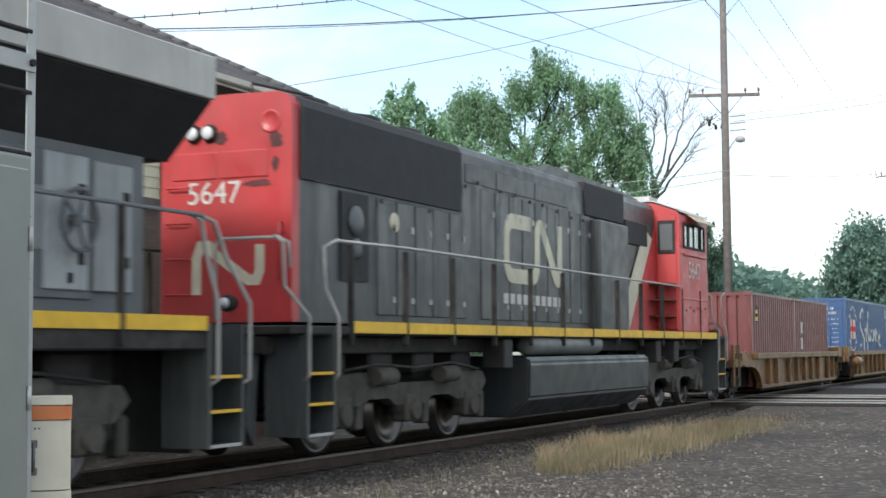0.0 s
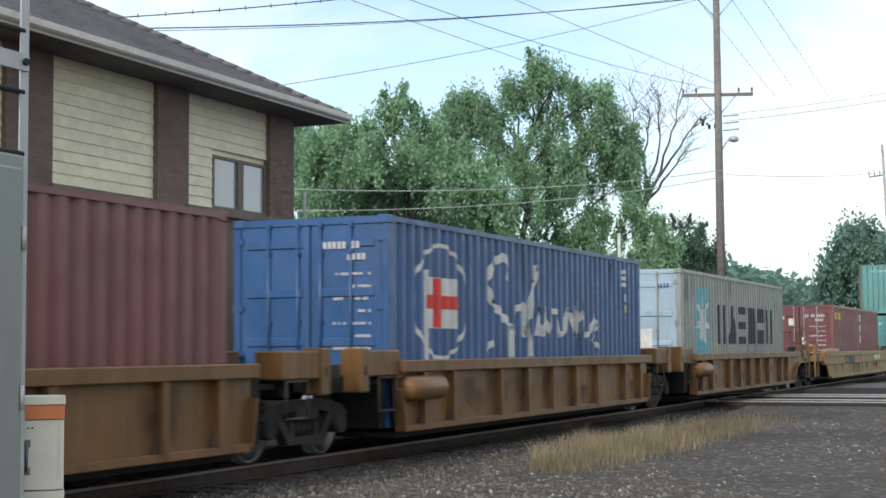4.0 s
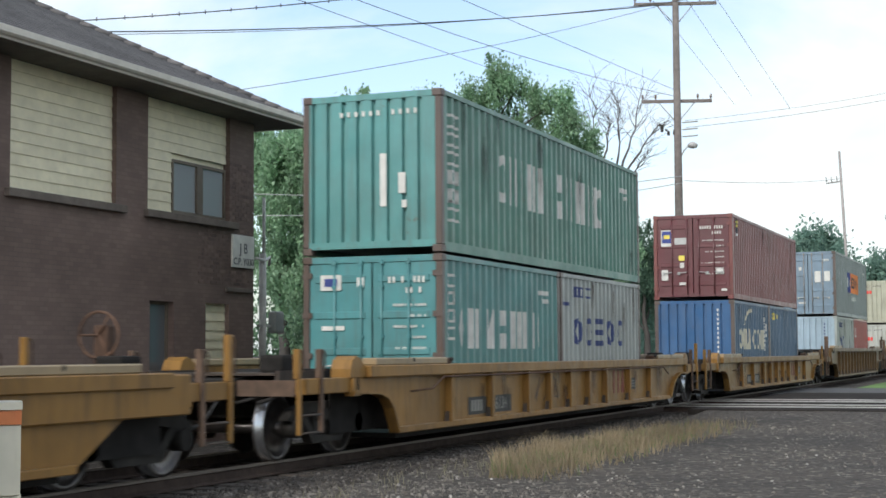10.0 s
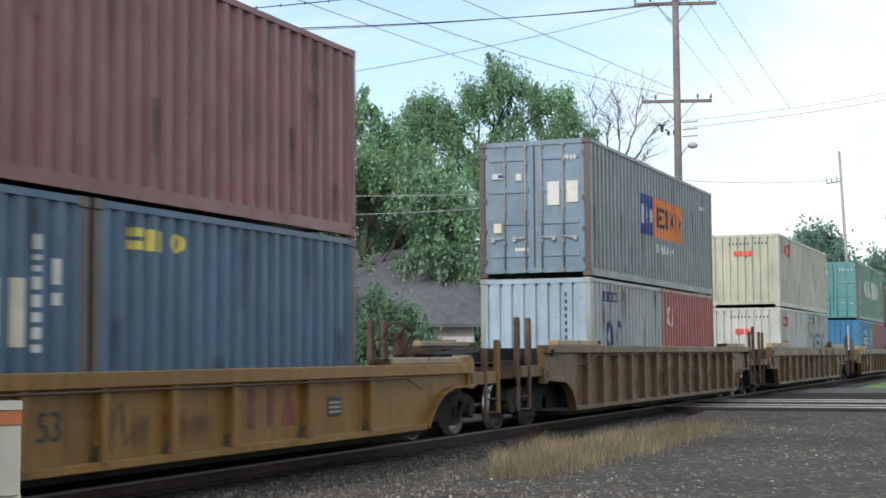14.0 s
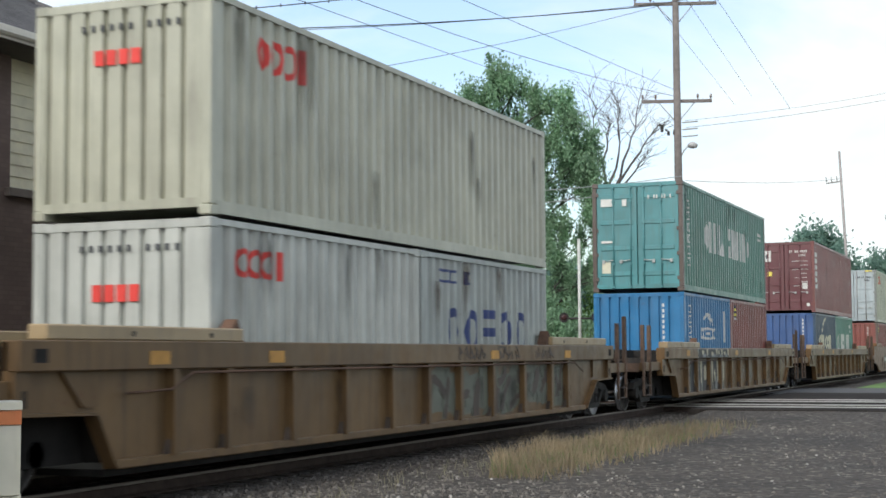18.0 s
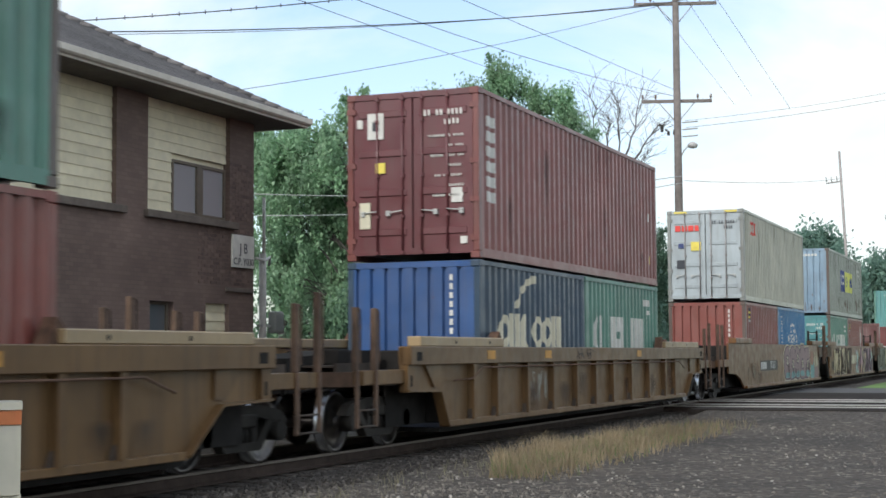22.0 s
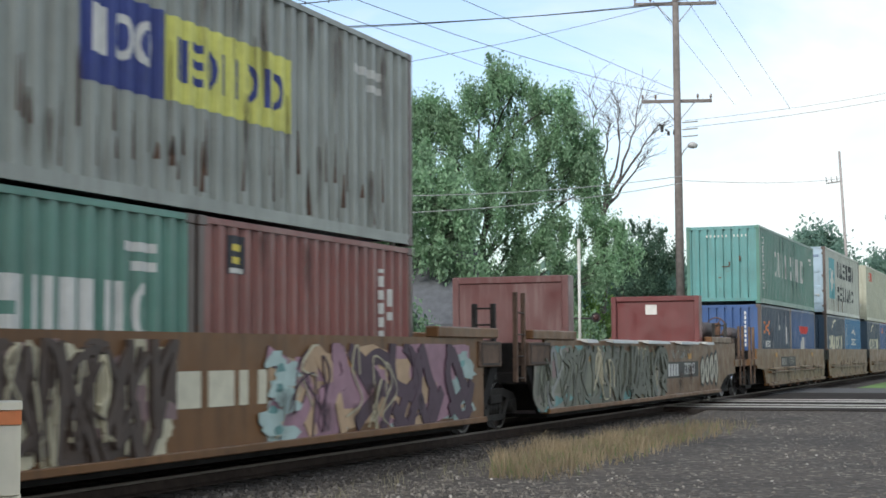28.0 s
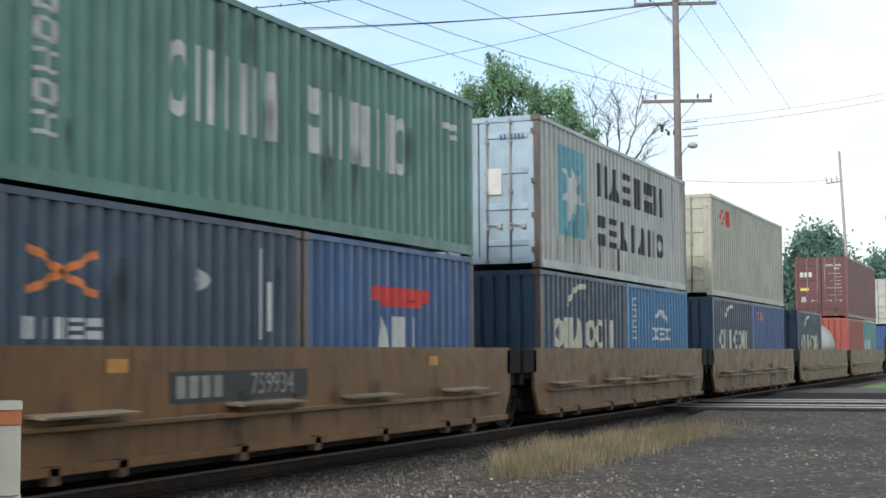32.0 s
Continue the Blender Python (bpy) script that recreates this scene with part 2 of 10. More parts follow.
def rail_mesh(length, head):
    bm = bmesh.new()
    prof = [(-0.075, 0), (0.075, 0), (0.075, 0.012), (0.012, 0.035), (0.012, 0.125), (0.036, 0.135), (0.036, 0.165), (-0.036, 0.165), (-0.036, 0.135), (-0.012, 0.125), (-0.012, 0.035), (-0.075, 0.012)]
    extrude(bm, prof, "x", 0, length)
    me = finish("rail", bm, RAILSIDE)
    me.materials.append(head)
    for p in me.polygons:
        if p.center.z > 0.15:
            p.material_index = 1
    return me


def railway(name, m, length, ties, label, head):
    ob = thing(name, m, label, "railway track", kind="structure")
    me = rail_mesh(length, head)
    for yy in (-0.755, 0.755):
        piece("rail", me, ob, pose(0, yy, -0.165))
    bm = bmesh.new()
    rbox(bm, -0.115, 0.115, -1.3, 1.3, -0.33, -0.168, 0.012, 1)
    tie = finish("tie", bm, TIE)
    for k in range(ties):
        x = 0.3 + k * 0.52
        if x < length:
            piece("tie", tie, ob, pose(x, random.uniform(-0.04, 0.04), random.uniform(-0.01, 0.0), 0, 0, random.uniform(-0.8, 0.8)))
    return ob


main_track = railway("main_track", pose(-30, 0, RAIL), 460, 290, "main railway track with brown rails and dark wooden ties", RAILDULL)
cross_a = railway("crossing_track", pose(42.7, 40, RAIL - 0.003, 0, 0, -90), 240, 150, "crossing railway track with polished rail heads", RAILTOP)
cross_b = railway("crossing_track", pose(38.5, 40, RAIL - 0.003, 0, 0, -90), 240, 150, "crossing railway track with polished rail heads", RAILTOP)

# ballast shoulders: low banks under the rails
for s in (-1, 1):
    bm = bmesh.new()
    extrude(bm, [(s * 0.0, -0.14), (s * 1.5, -0.16), (s * 2.1, -0.28), (s * 2.1, -0.42), (0.0, -0.42)], "x", -30, 430)
    ob = new("ballast_bed", finish("ballast_bed", bm, BALLAST))
    tagged(ob, "dark oily crushed stone bed under the rails", "ballast", kind="structure")


def scatter(name, count, area, size, material, label, category, seed, lift=0.0):
    """Loose stones: small uneven lumps joined into one object."""
    rng = random.Random(seed)
    verts, faces = [], []
    for _ in range(count):
        x, y, z = area(rng)
        r = size(rng)
        a = rng.uniform(0, math.tau)
        base = len(verts)
        for k in range(5):
            q = a + k * math.tau / 5
            rr = r * rng.uniform(0.7, 1.2)
            verts.append((x + math.cos(q) * rr, y + math.sin(q) * rr, z - r * 0.3))
        for k in range(3):
            q = a + 0.4 + k * math.tau / 3
            rr = r * rng.uniform(0.3, 0.65)
            verts.append((x + math.cos(q) * rr, y + math.sin(q) * rr, z + r * rng.uniform(0.4, 0.85)))
        faces += [(base + 5, base + 6, base + 7), (base, base + 1, base + 5), (base + 1, base + 2, base + 6, base + 5), (base + 2, base + 3, base + 6), (base + 3, base + 4, base + 7, base + 6), (base + 4, base, base + 5, base + 7)]
    me = bpy.data.meshes.new(name)
    me.from_pydata(verts, [], faces)
    me.materials.append(material)
    return tagged(new(name, me), label, category, kind="stuff")


def stone_material(name, stops):
    m, n, l, b = shader(name)
    g = n.new("ShaderNodeNewGeometry")
    c = ramp(n, l, g.outputs["Random Per Island"], stops)
    v = coords(n, l, vary=False)
    c = mixc(n, l, 1.0, c, ramp(n, l, tex(n, l, v, 30, 4), [(0.3, 0.8), (0.7, 1.2)]), "MULTIPLY")
    l.new(c, b.inputs["Base Color"])
    b.inputs["Roughness"].default_value = 0.9
    return m


# asphalt and planks where the crossing tracks meet the gravel
bm = bmesh.new()
for q in (38.5, 42.7):
    extrude(bm, [(q - 0.70, -40), (q + 0.70, -40), (q + 0.70, -1.75), (q - 0.70, -1.75)], "z", G0 - 0.1, RAIL - 0.03)
for lo, hi in ((36.2, 37.67), (39.33, 41.87), (43.53, 51.5)):
    extrude(bm, [(lo, -40), (hi, -40), (hi, -1.75), (lo, -1.75)], "z", G0 - 0.1, RAIL - 0.032)
tagged(new("crossing_pavement", finish("crossing_pavement", bm, TARRED)), "dark tarred pavement between the crossing rails", "pavement", kind="structure")
# gravel that ramps up to the crossing
bm = bmesh.new()
extrude(bm, [(30.5, -0.42), (31.0, -0.27), (33.5, -0.13), (36.2, RAIL - 0.06), (36.2, -0.42)], "y", -40, -2.2)
tagged(new("gravel_ramp", finish("gravel_ramp", bm, GROUND)), "gravel that ramps up to the crossing", "ground", kind="structure")
# worn asphalt patch at the edge of the lot
bm = bmesh.new()
rng = random.Random(8)
rim = [(17.4 + math.cos(a * math.tau / 28) * 3.2 * rng.uniform(0.85, 1.1), -6.5 + math.sin(a * math.tau / 28) * 0.95 * rng.uniform(0.8, 1.15)) for a in range(28)]
extrude(bm, rim, "z", G0 - 0.2, G0 - 0.086)
tagged(new("asphalt_patch", finish("asphalt_patch", bm, ASPHALT)), "worn dark asphalt patch in the gravel lot", "pavement", kind="structure")

STONES = stone_material("loose_stones", [(0.0, (0.07, 0.062, 0.055)), (0.6, (0.125, 0.112, 0.10)), (0.95, (0.19, 0.175, 0.155)), (1.0, (0.36, 0.34, 0.31))])
DARKSTONES = stone_material("track_stones", [(0.0, (0.022, 0.019, 0.017)), (0.7, (0.045, 0.039, 0.034)), (1.0, (0.13, 0.12, 0.11))])


def lot(rng):
    x = 12 + 34 * rng.random() ** 1.6
    y = rng.uniform(-10, -2.0) if x > 17 else rng.uniform(-7, -1.9)
    return x, y, G0 - 0.10 * min(1, (-2 - y) / 5) + 0.01


scatter("loose_gravel", 20000, lot, lambda r: 0.008 + 0.034 * r.random() ** 4, STONES, "loose grey and brown gravel stones on the lot", "gravel", 3)
scatter("track_ballast", 9000, lambda r: (r.uniform(9, 60), r.uniform(-2.25, -1.0), -0.14), lambda r: r.uniform(0.02, 0.045), DARKSTONES, "dark crushed stones beside the rails", "ballast", 4)


def blades(name, count, area, height, material, label, category, seed, width=0.012, lean=0.35):
    rng = random.Random(seed)
    verts, faces = [], []
    for _ in range(count):
        x, y, z = area(rng)
        h = height(rng, x, y)
        a = rng.uniform(0, math.tau)
        dx, dy = math.cos(a) * width, math.sin(a) * width
        lx, ly = rng.gauss(0, lean) * h, rng.gauss(0, lean) * h
        i = len(verts)
        verts += [(x - dx, y - dy, z), (x + dx, y + dy, z), (x + lx * 0.4 + dx * 0.6, y + ly * 0.4 + dy * 0.6, z + h * 0.6), (x + lx * 0.4 - dx * 0.6, y + ly * 0.4 - dy * 0.6, z + h * 0.6), (x + lx, y + ly, z + h)]
        faces += [(i, i + 1, i + 2, i + 3), (i + 3, i + 2, i + 4)]
    me = bpy.data.meshes.new(name)
    me.from_pydata(verts, [], faces)
    me.materials.append(material)
    return tagged(new(name, me), label, category, kind="stuff")


def strip(rng):
    while True:
        x = rng.uniform(17.8, 34)
        y = rng.gauss(-3.15, 0.5)
        if -4.3 < y < -2.2 and x > 18.6 + (y + 3.1) * 3.0 and rng.random() < (1.0 if x < 25 else ((34 - x) / 9) ** 1.6):
            return x, y, G0 - 0.04


blades("dry_grass_strip", 8000, strip, lambda r, x, y: r.uniform(0.05, 0.2) + 0.26 * max(0.0, noise.noise((x * 0.9, y * 1.3, 5))) + 0.12 * r.random() ** 3, DRYGRASS, "tall straw-coloured dry grass along the track", "grass", 5, width=0.006)


GREENGRASS = plain("olive_weed_green", (0.10, 0.135, 0.045), 0.8, 0.0, 0.4, 2)
blades("green_weeds", 1500, strip, lambda r, x, y: r.uniform(0.06, 0.24), GREENGRASS, "olive green weeds among the dry grass", "grass", 9, width=0.007)


STRAYGRASS = plain("grey_green_dry_stalks", (0.135, 0.125, 0.08), 0.8, 0.0, 0.4, 2)


def stray(rng):
    x = rng.uniform(9.5, 20)
    return x, rng.gauss(-2.7, 0.3) - max(0, (16 - x)) * 0.05, G0 - 0.03


blades("dry_grass_tufts", 330, stray, lambda r, x, y: r.uniform(0.06, 0.22), STRAYGRASS, "sparse dry grass stalks in the gravel", "grass", 6, width=0.006)

# small bright green weed at the lot's edge
blades("weed_tuft", 260, lambda r: (22.0 + r.gauss(0, 0.25), -8.55 + r.gauss(0, 0.16), G0 - 0.1), lambda r, x, y: r.uniform(0.05, 0.18), LAWN, "small tuft of bright green weeds in the gravel", "weed", 10, width=0.008)

# the road beyond the crossing tracks and the lawn beside it
bm = bmesh.new()
extrude(bm, [(51.5, -60), (60.0, -60), (60.0, 60), (51.5, 60)], "z", G0 - 0.1, G0 + 0.13)
tagged(new("road", finish("road", bm, ASPHALT)), "grey asphalt road that crosses the railway", "road", kind="structure")
bm = bmesh.new()
extrude(bm, [(60.0, -60), (100.0, -60), (100.0, -2.6), (60.0, -2.6)], "z", G0 - 0.1, G0 + 0.06)
tagged(new("lawn", finish("lawn", bm, LAWN)), "green mown lawn beside the road", "lawn", kind="structure")
SHARED = {}


def shared(key, build, material):
    if key not in SHARED:
        b = bmesh.new()
        build(b)
        SHARED[key] = finish(key[0], b, material)
    return SHARED[key]



# ---------------------------------------------------------------- the brick tower house
def brick_material():
    m, n, l, b = shader("dark_brown_brick")
    v = coords(n, l, vary=False)
    sx = n.new("ShaderNodeSeparateXYZ")
    l.new(v, sx.inputs[0])
    add = n.new("ShaderNodeMath")
    l.new(sx.outputs[0], add.inputs[0])
    l.new(sx.outputs[1], add.inputs[1])
    cb = n.new("ShaderNodeCombineXYZ")
    l.new(add.outputs[0], cb.inputs[0])
    l.new(sx.outputs[2], cb.inputs[1])
    bt = n.new("ShaderNodeTexBrick")
    bt.inputs["Scale"].default_value = 1.0
    bt.inputs["Brick Width"].default_value = 0.21
    bt.inputs["Row Height"].default_value = 0.072
    bt.inputs["Mortar Size"].default_value = 0.006
    bt.inputs["Color1"].default_value = (0.15, 0.104, 0.088, 1)
    bt.inputs["Color2"].default_value = (0.18, 0.127, 0.106, 1)
    bt.inputs["Mortar"].default_value = (0.14, 0.10, 0.085, 1)
    l.new(cb.outputs[0], bt.inputs["Vector"])
    c = mixc(n, l, 1.0, bt.outputs["Color"], ramp(n, l, tex(n, l, v, 0.8, 5), [(0.3, 0.8), (0.7, 1.25)]), "MULTIPLY")
    l.new(c, b.inputs["Base Color"])
    b.inputs["Roughness"].default_value = 0.88
    bump(n, l, b, bt.outputs["Fac"], -0.35, 0.008)
    return m


BRICK = brick_material()
SIDING = plain("cream_siding_paint", (0.78, 0.71, 0.51), 0.6, 0.0, 0.12, 4)
SILL = plain("brown_stone_sill", (0.16, 0.132, 0.112), 0.85, 0.0, 0.2, 6)
TRIM = plain("beige_gutter_paint", (0.66, 0.62, 0.55), 0.5, 0.0, 0.12, 5)
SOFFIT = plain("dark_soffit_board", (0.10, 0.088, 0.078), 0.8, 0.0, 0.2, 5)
SHINGLE = plain("grey_asphalt_shingle", (0.145, 0.138, 0.14), 0.9, 0.0, 0.3, 7)
FRAME = plain("brown_window_frame", (0.15, 0.12, 0.09), 0.6)


def glass_material():
    m, n, l, b = shader("window_glass")
    b.inputs["Base Color"].default_value = (0.13, 0.14, 0.15, 1)
    b.inputs["Roughness"].default_value = 0.04
    b.inputs["Specular IOR Level"].default_value = 1.0
    b.inputs["Coat Weight"].default_value = 0.8
    v = coords(n, l)
    bump(n, l, b, tex(n, l, v, 1.2, 2), 0.04, 0.02)
    return m


GLASS = glass_material()
# tower panes: the sky's reflection is put into a pale base colour
PANE = glass_material()
PANE.name = "blind_backed_glass"
PANE.node_tree.nodes["Principled BSDF"].inputs["Base Color"].default_value = (0.36, 0.37, 0.39, 1)
BX0, BX1, BY0, BY1 = 7.2, 25.27, 4.2, 11.2
EAVE_Z, OVER = 5.86, 0.75
house = thing("tower_house", pose(0, 0, 0), "two-storey dark brick railway tower with cream siding panels", "building")


def wall_with(bm, holes, x0, x1, z0, z1, y0, y1):
    """A wall along x with rectangular openings, cut into upright and level strips."""
    xs_ = sorted({x0, x1, *[h[0] for h in holes], *[h[1] for h in holes]})
    zs_ = sorted({z0, z1, *[h[2] for h in holes], *[h[3] for h in holes]})
    for a, b in zip(xs_, xs_[1:]):
        for c, d in zip(zs_, zs_[1:]):
            mx, mz = (a + b) / 2, (c + d) / 2
            if not any(h[0] < mx < h[1] and h[2] < mz < h[3] for h in holes):
                box(bm, a, b, y0, y1, c, d)


PANELS = [(17.95, 20.67), (21.60, 24.36), (14.2, 16.9), (10.5, 13.2)]
LOW = [(21.69, 22.45, 0.9, 2.34), (23.51, 24.34, 1.0, 2.35)]
SILL_Z = 3.89
bm = bmesh.new()
wall_with(bm, [(a, b, SILL_Z, 6.02) for a, b in PANELS] + LOW, BX0, BX1, -0.3, 6.02, BY0, BY0 + 0.3)
bmesh.ops.remove_doubles(bm, verts=bm.verts, dist=0.001)
part("wall", bm, BRICK, house)
bm = bmesh.new()
box(bm, BX1 - 0.3, BX1, BY0 + 0.3, BY1, -0.3, 6.02)
part("wall", bm, BRICK, house)
bm = bmesh.new()
box(bm, BX0, BX0 + 0.3, BY0 + 0.3, BY1, -0.3, 6.02)
part("wall", bm, BRICK, house)
bm = bmesh.new()
box(bm, BX0 + 0.3, BX1 - 0.3, BY1 - 0.3, BY1, -0.3, 6.02)
part("wall", bm, BRICK, house)
# cream boards, each its own lapped plank
COURSE = 0.178


def board(length):
    def build(bm):
        extrude(bm, [(-0.022, 0.0), (0.012, 0.0), (0.012, COURSE + 0.02), (0.0, COURSE + 0.02)], "x", 0, length)
    return shared(("siding_board", round(length, 3)), build, SIDING)


WIN = (22.48, 24.32, 3.91, 4.87)
for a, b in PANELS:
    k = 0
    z = SILL_Z + 0.02
    while z < 5.98:
        spans = [(a, b)]
        if a < WIN[0] < b and z < WIN[3] - 0.05:
            spans = [(a, WIN[0])]
        for s0, s1 in spans:
            piece("siding_board", board(s1 - s0), house, pose(s0, BY0 + 0.10, z))
        z += COURSE
    bm = bmesh.new()
    rbox(bm, a - 0.12, b + 0.20, BY0 - 0.10, BY0 + 0.2, SILL_Z - 0.13, SILL_Z + 0.0, 0.01, 1)
    part("sill", bm, SILL, house)
    bm = bmesh.new()
    box(bm, a, b, BY0 + 0.14, BY0 + 0.29, SILL_Z, 6.0)
    part("panel_backing", bm, SIDING, house)


def window(x0, x1, z0, z1, lights, y, parent):
    bm = bmesh.new()
    f = 0.055
    for b in ((x0, x1, z0, z0 + f), (x0, x1, z1 - f, z1), (x0, x0 + f, z0 + f, z1 - f), (x1 - f, x1, z0 + f, z1 - f)):
        box(bm, b[0], b[1], y, y + 0.08, b[2], b[3])
    step = (x1 - x0) / lights
    for k in range(1, lights):
        box(bm, x0 + step * k - 0.10, x0 + step * k + 0.10, y - 0.01, y + 0.085, z0 + f, z1 - f)
    w = part("window", bm, FRAME, parent)
    for k in range(lights):
        bm = bmesh.new()
        box(bm, x0 + step * k + f, x0 + step * (k + 1) - f, y + 0.035, y + 0.045, z0 + f, z1 - f)
        part("pane", bm, PANE if lights == 2 else GLASS, w)
    return w


window(*WIN, 2, BY0 + 0.07, house)
window(LOW[0][0], LOW[0][1], LOW[0][2], LOW[0][3], 1, BY0 + 0.12, house)
for k in range(8):
    piece("vent_board", board(LOW[1][1] - LOW[1][0]), house, pose(LOW[1][0], BY0 + 0.10, LOW[1][2] + k * 0.172))
bm = bmesh.new()
box(bm, *LOW[1][:2], BY0 + 0.16, BY0 + 0.29, *LOW[1][2:])
part("panel_backing", bm, SIDING, house)
bm = bmesh.new()
rbox(bm, 24.2, 25.2, BY0 - 0.05, BY0 + 0.02, 2.58, 2.66, 0.008, 1)
part("brick_ledge", bm, SILL, house)
# eaves, gutter and hip roof
ex0, ex1, ey0, ey1 = BX0 - OVER, BX1 + OVER, BY0 - OVER, BY1 + OVER
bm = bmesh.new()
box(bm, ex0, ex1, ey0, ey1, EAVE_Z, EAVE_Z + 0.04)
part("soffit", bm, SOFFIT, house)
bm = bmesh.new()
for b in ((ex0 - 0.03, ex1 + 0.03, ey0 - 0.03, ey0), (ex0 - 0.03, ex1 + 0.03, ey1, ey1 + 0.03), (ex0 - 0.03, ex0, ey0, ey1), (ex1, ex1 + 0.03, ey0, ey1)):
    box(bm, *b, EAVE_Z - 0.01, EAVE_Z + 0.15)
part("fascia", bm, TRIM, house)
bm = bmesh.new()
extrude(bm, [(ey0 - 0.14, EAVE_Z + 0.15), (ey0 - 0.13, EAVE_Z + 0.06), (ey0 - 0.09, EAVE_Z + 0.03), (ey0 - 0.032, EAVE_Z + 0.03), (ey0 - 0.032, EAVE_Z + 0.15), (ey0 - 0.05, EAVE_Z + 0.15), (ey0 - 0.05, EAVE_Z + 0.05), (ey0 - 0.11, EAVE_Z + 0.06), (ey0 - 0.12, EAVE_Z + 0.15)], "x", ex0, ex1 + 0.02)
part("gutter", bm, TRIM, house)
SLOPE = 0.51
half_w = (ey1 - ey0) / 2
rz = EAVE_Z + 0.13
courses = 26
for face in range(4):
    bm = bmesh.new()
    for k in range(courses):
        t0, t1 = k / courses, (k + 1) / courses
        d0, d1 = t0 * half_w, t1 * half_w
        if face == 0:
            q = [(ex0 + d0, ey0 + d0), (ex1 - d0, ey0 + d0), (ex1 - d1, ey0 + d1), (ex0 + d1, ey0 + d1)]
        elif face == 1:
            q = [(ex1 - d0, ey0 + d0), (ex1 - d0, ey1 - d0), (ex1 - d1, ey1 - d1), (ex1 - d1, ey0 + d1)]
        elif face == 2:
            q = [(ex1 - d0, ey1 - d0), (ex0 + d0, ey1 - d0), (ex0 + d1, ey1 - d1), (ex1 - d1, ey1 - d1)]
        else:
            q = [(ex0 + d0, ey1 - d0), (ex0 + d0, ey0 + d0), (ex0 + d1, ey0 + d1), (ex0 + d1, ey1 - d1)]
        z0, z1 = rz + d0 * SLOPE + 0.016, rz + d1 * SLOPE
        lo = [bm.verts.new((*p, z0 if i < 2 else z1)) for i, p in enumerate(q)]
        bm.faces.new(lo)
        dn = [bm.verts.new((*q[0], z0 - 0.016)), bm.verts.new((*q[1], z0 - 0.016))]
        bm.faces.new((dn[0], dn[1], lo[1], lo[0]))
    bmesh.ops.remove_doubles(bm, verts=bm.verts, dist=0.002)
    part("roof", bm, SHINGLE, house)
for (ax, ay), (bx_, by_) in (((ex1, ey0), (ex1 - half_w, ey0 + half_w)), ((ex1, ey1), (ex1 - half_w, ey1 - half_w)), ((ex0, ey0), (ex0 + half_w, ey0 + half_w))):
    n_ = 22
    for k in range(n_):
        bm = bmesh.new()
        f0, f1 = k / n_, (k + 1.15) / n_
        a = Vector((ax + (bx_ - ax) * f0, ay + (by_ - ay) * f0, rz + half_w * SLOPE * f0 + 0.03))
        b = Vector((ax + (bx_ - ax) * f1, ay + (by_ - ay) * f1, rz + half_w * SLOPE * f1 + 0.015))
        rod(bm, a, b, 0.06, 6)
        part("hip_cap", bm, SHINGLE, house)
# single bricks near the wall's corner
BRICKPIECE = plain("dark_brown_fired_brick", (0.163, 0.113, 0.096), 0.88, 0.0, 0.3, 9)
brick_tone = BRICKPIECE.node_tree.nodes.new("ShaderNodeObjectInfo")
brick_ramp = ramp(BRICKPIECE.node_tree.nodes, BRICKPIECE.node_tree.links, brick_tone.outputs["Random"], [(0.0, 0.8), (1.0, 1.2)])
brick_bsdf = BRICKPIECE.node_tree.nodes["Principled BSDF"]
brick_mix = mixc(BRICKPIECE.node_tree.nodes, BRICKPIECE.node_tree.links, 1.0, brick_bsdf.inputs["Base Color"].links[0].from_socket, brick_ramp, "MULTIPLY")
BRICKPIECE.node_tree.links.new(brick_mix, brick_bsdf.inputs["Base Color"])
bm = bmesh.new()
rbox(bm, 0.004, 0.204, -0.006, 0.02, 0.004, 0.066, 0.003, 1)
BRICKMESH = finish("brick", bm, BRICKPIECE)
for x_lo, z_lo, z_hi in ((23.25, 2.70, 3.80), (24.36, 3.95, 5.1)):
    row = 0
    z = z_lo
    while z + 0.07 < z_hi:
        x = x_lo + (0.105 if row % 2 else 0.0)
        while x + 0.21 < BX1:
            piece("brick", BRICKMESH, house, pose(x, BY0, z))
            x += 0.21
        z += 0.072
        row += 1
# the sign at the corner
def text_mesh(s, size, material, depth=0.002):
    cu = bpy.data.curves.new("writing", "FONT")
    cu.body, cu.size, cu.extrude = s, size, depth
    cu.align_x, cu.align_y = "CENTER", "CENTER"
    tmp = new("writing", cu)
    me = bpy.data.meshes.new_from_object(tmp.evaluated_get(bpy.context.evaluated_depsgraph_get()))
    bpy.data.objects.remove(tmp)
    me.materials.clear()
    me.materials.append(material)
    me.name = "writing"
    return me


sign = thing("wall_sign", pose(24.81, BY0 - 0.03, 3.36), "white board with black letters on the brick corner", "sign")
bm = bmesh.new()
rbox(bm, -0.41, 0.41, -0.015, 0.03, -0.31, 0.31, 0.006, 1)
part("board", bm, plain("white_sign_paint", (0.66, 0.65, 0.6), 0.5), sign)
piece("writing", text_mesh("J B", 0.27, DARKINK), sign, pose(0, -0.018, 0.05, 90))
piece("writing", text_mesh("C.P. Y030", 0.19, DARKINK), sign, pose(0, -0.018, -0.2, 90))

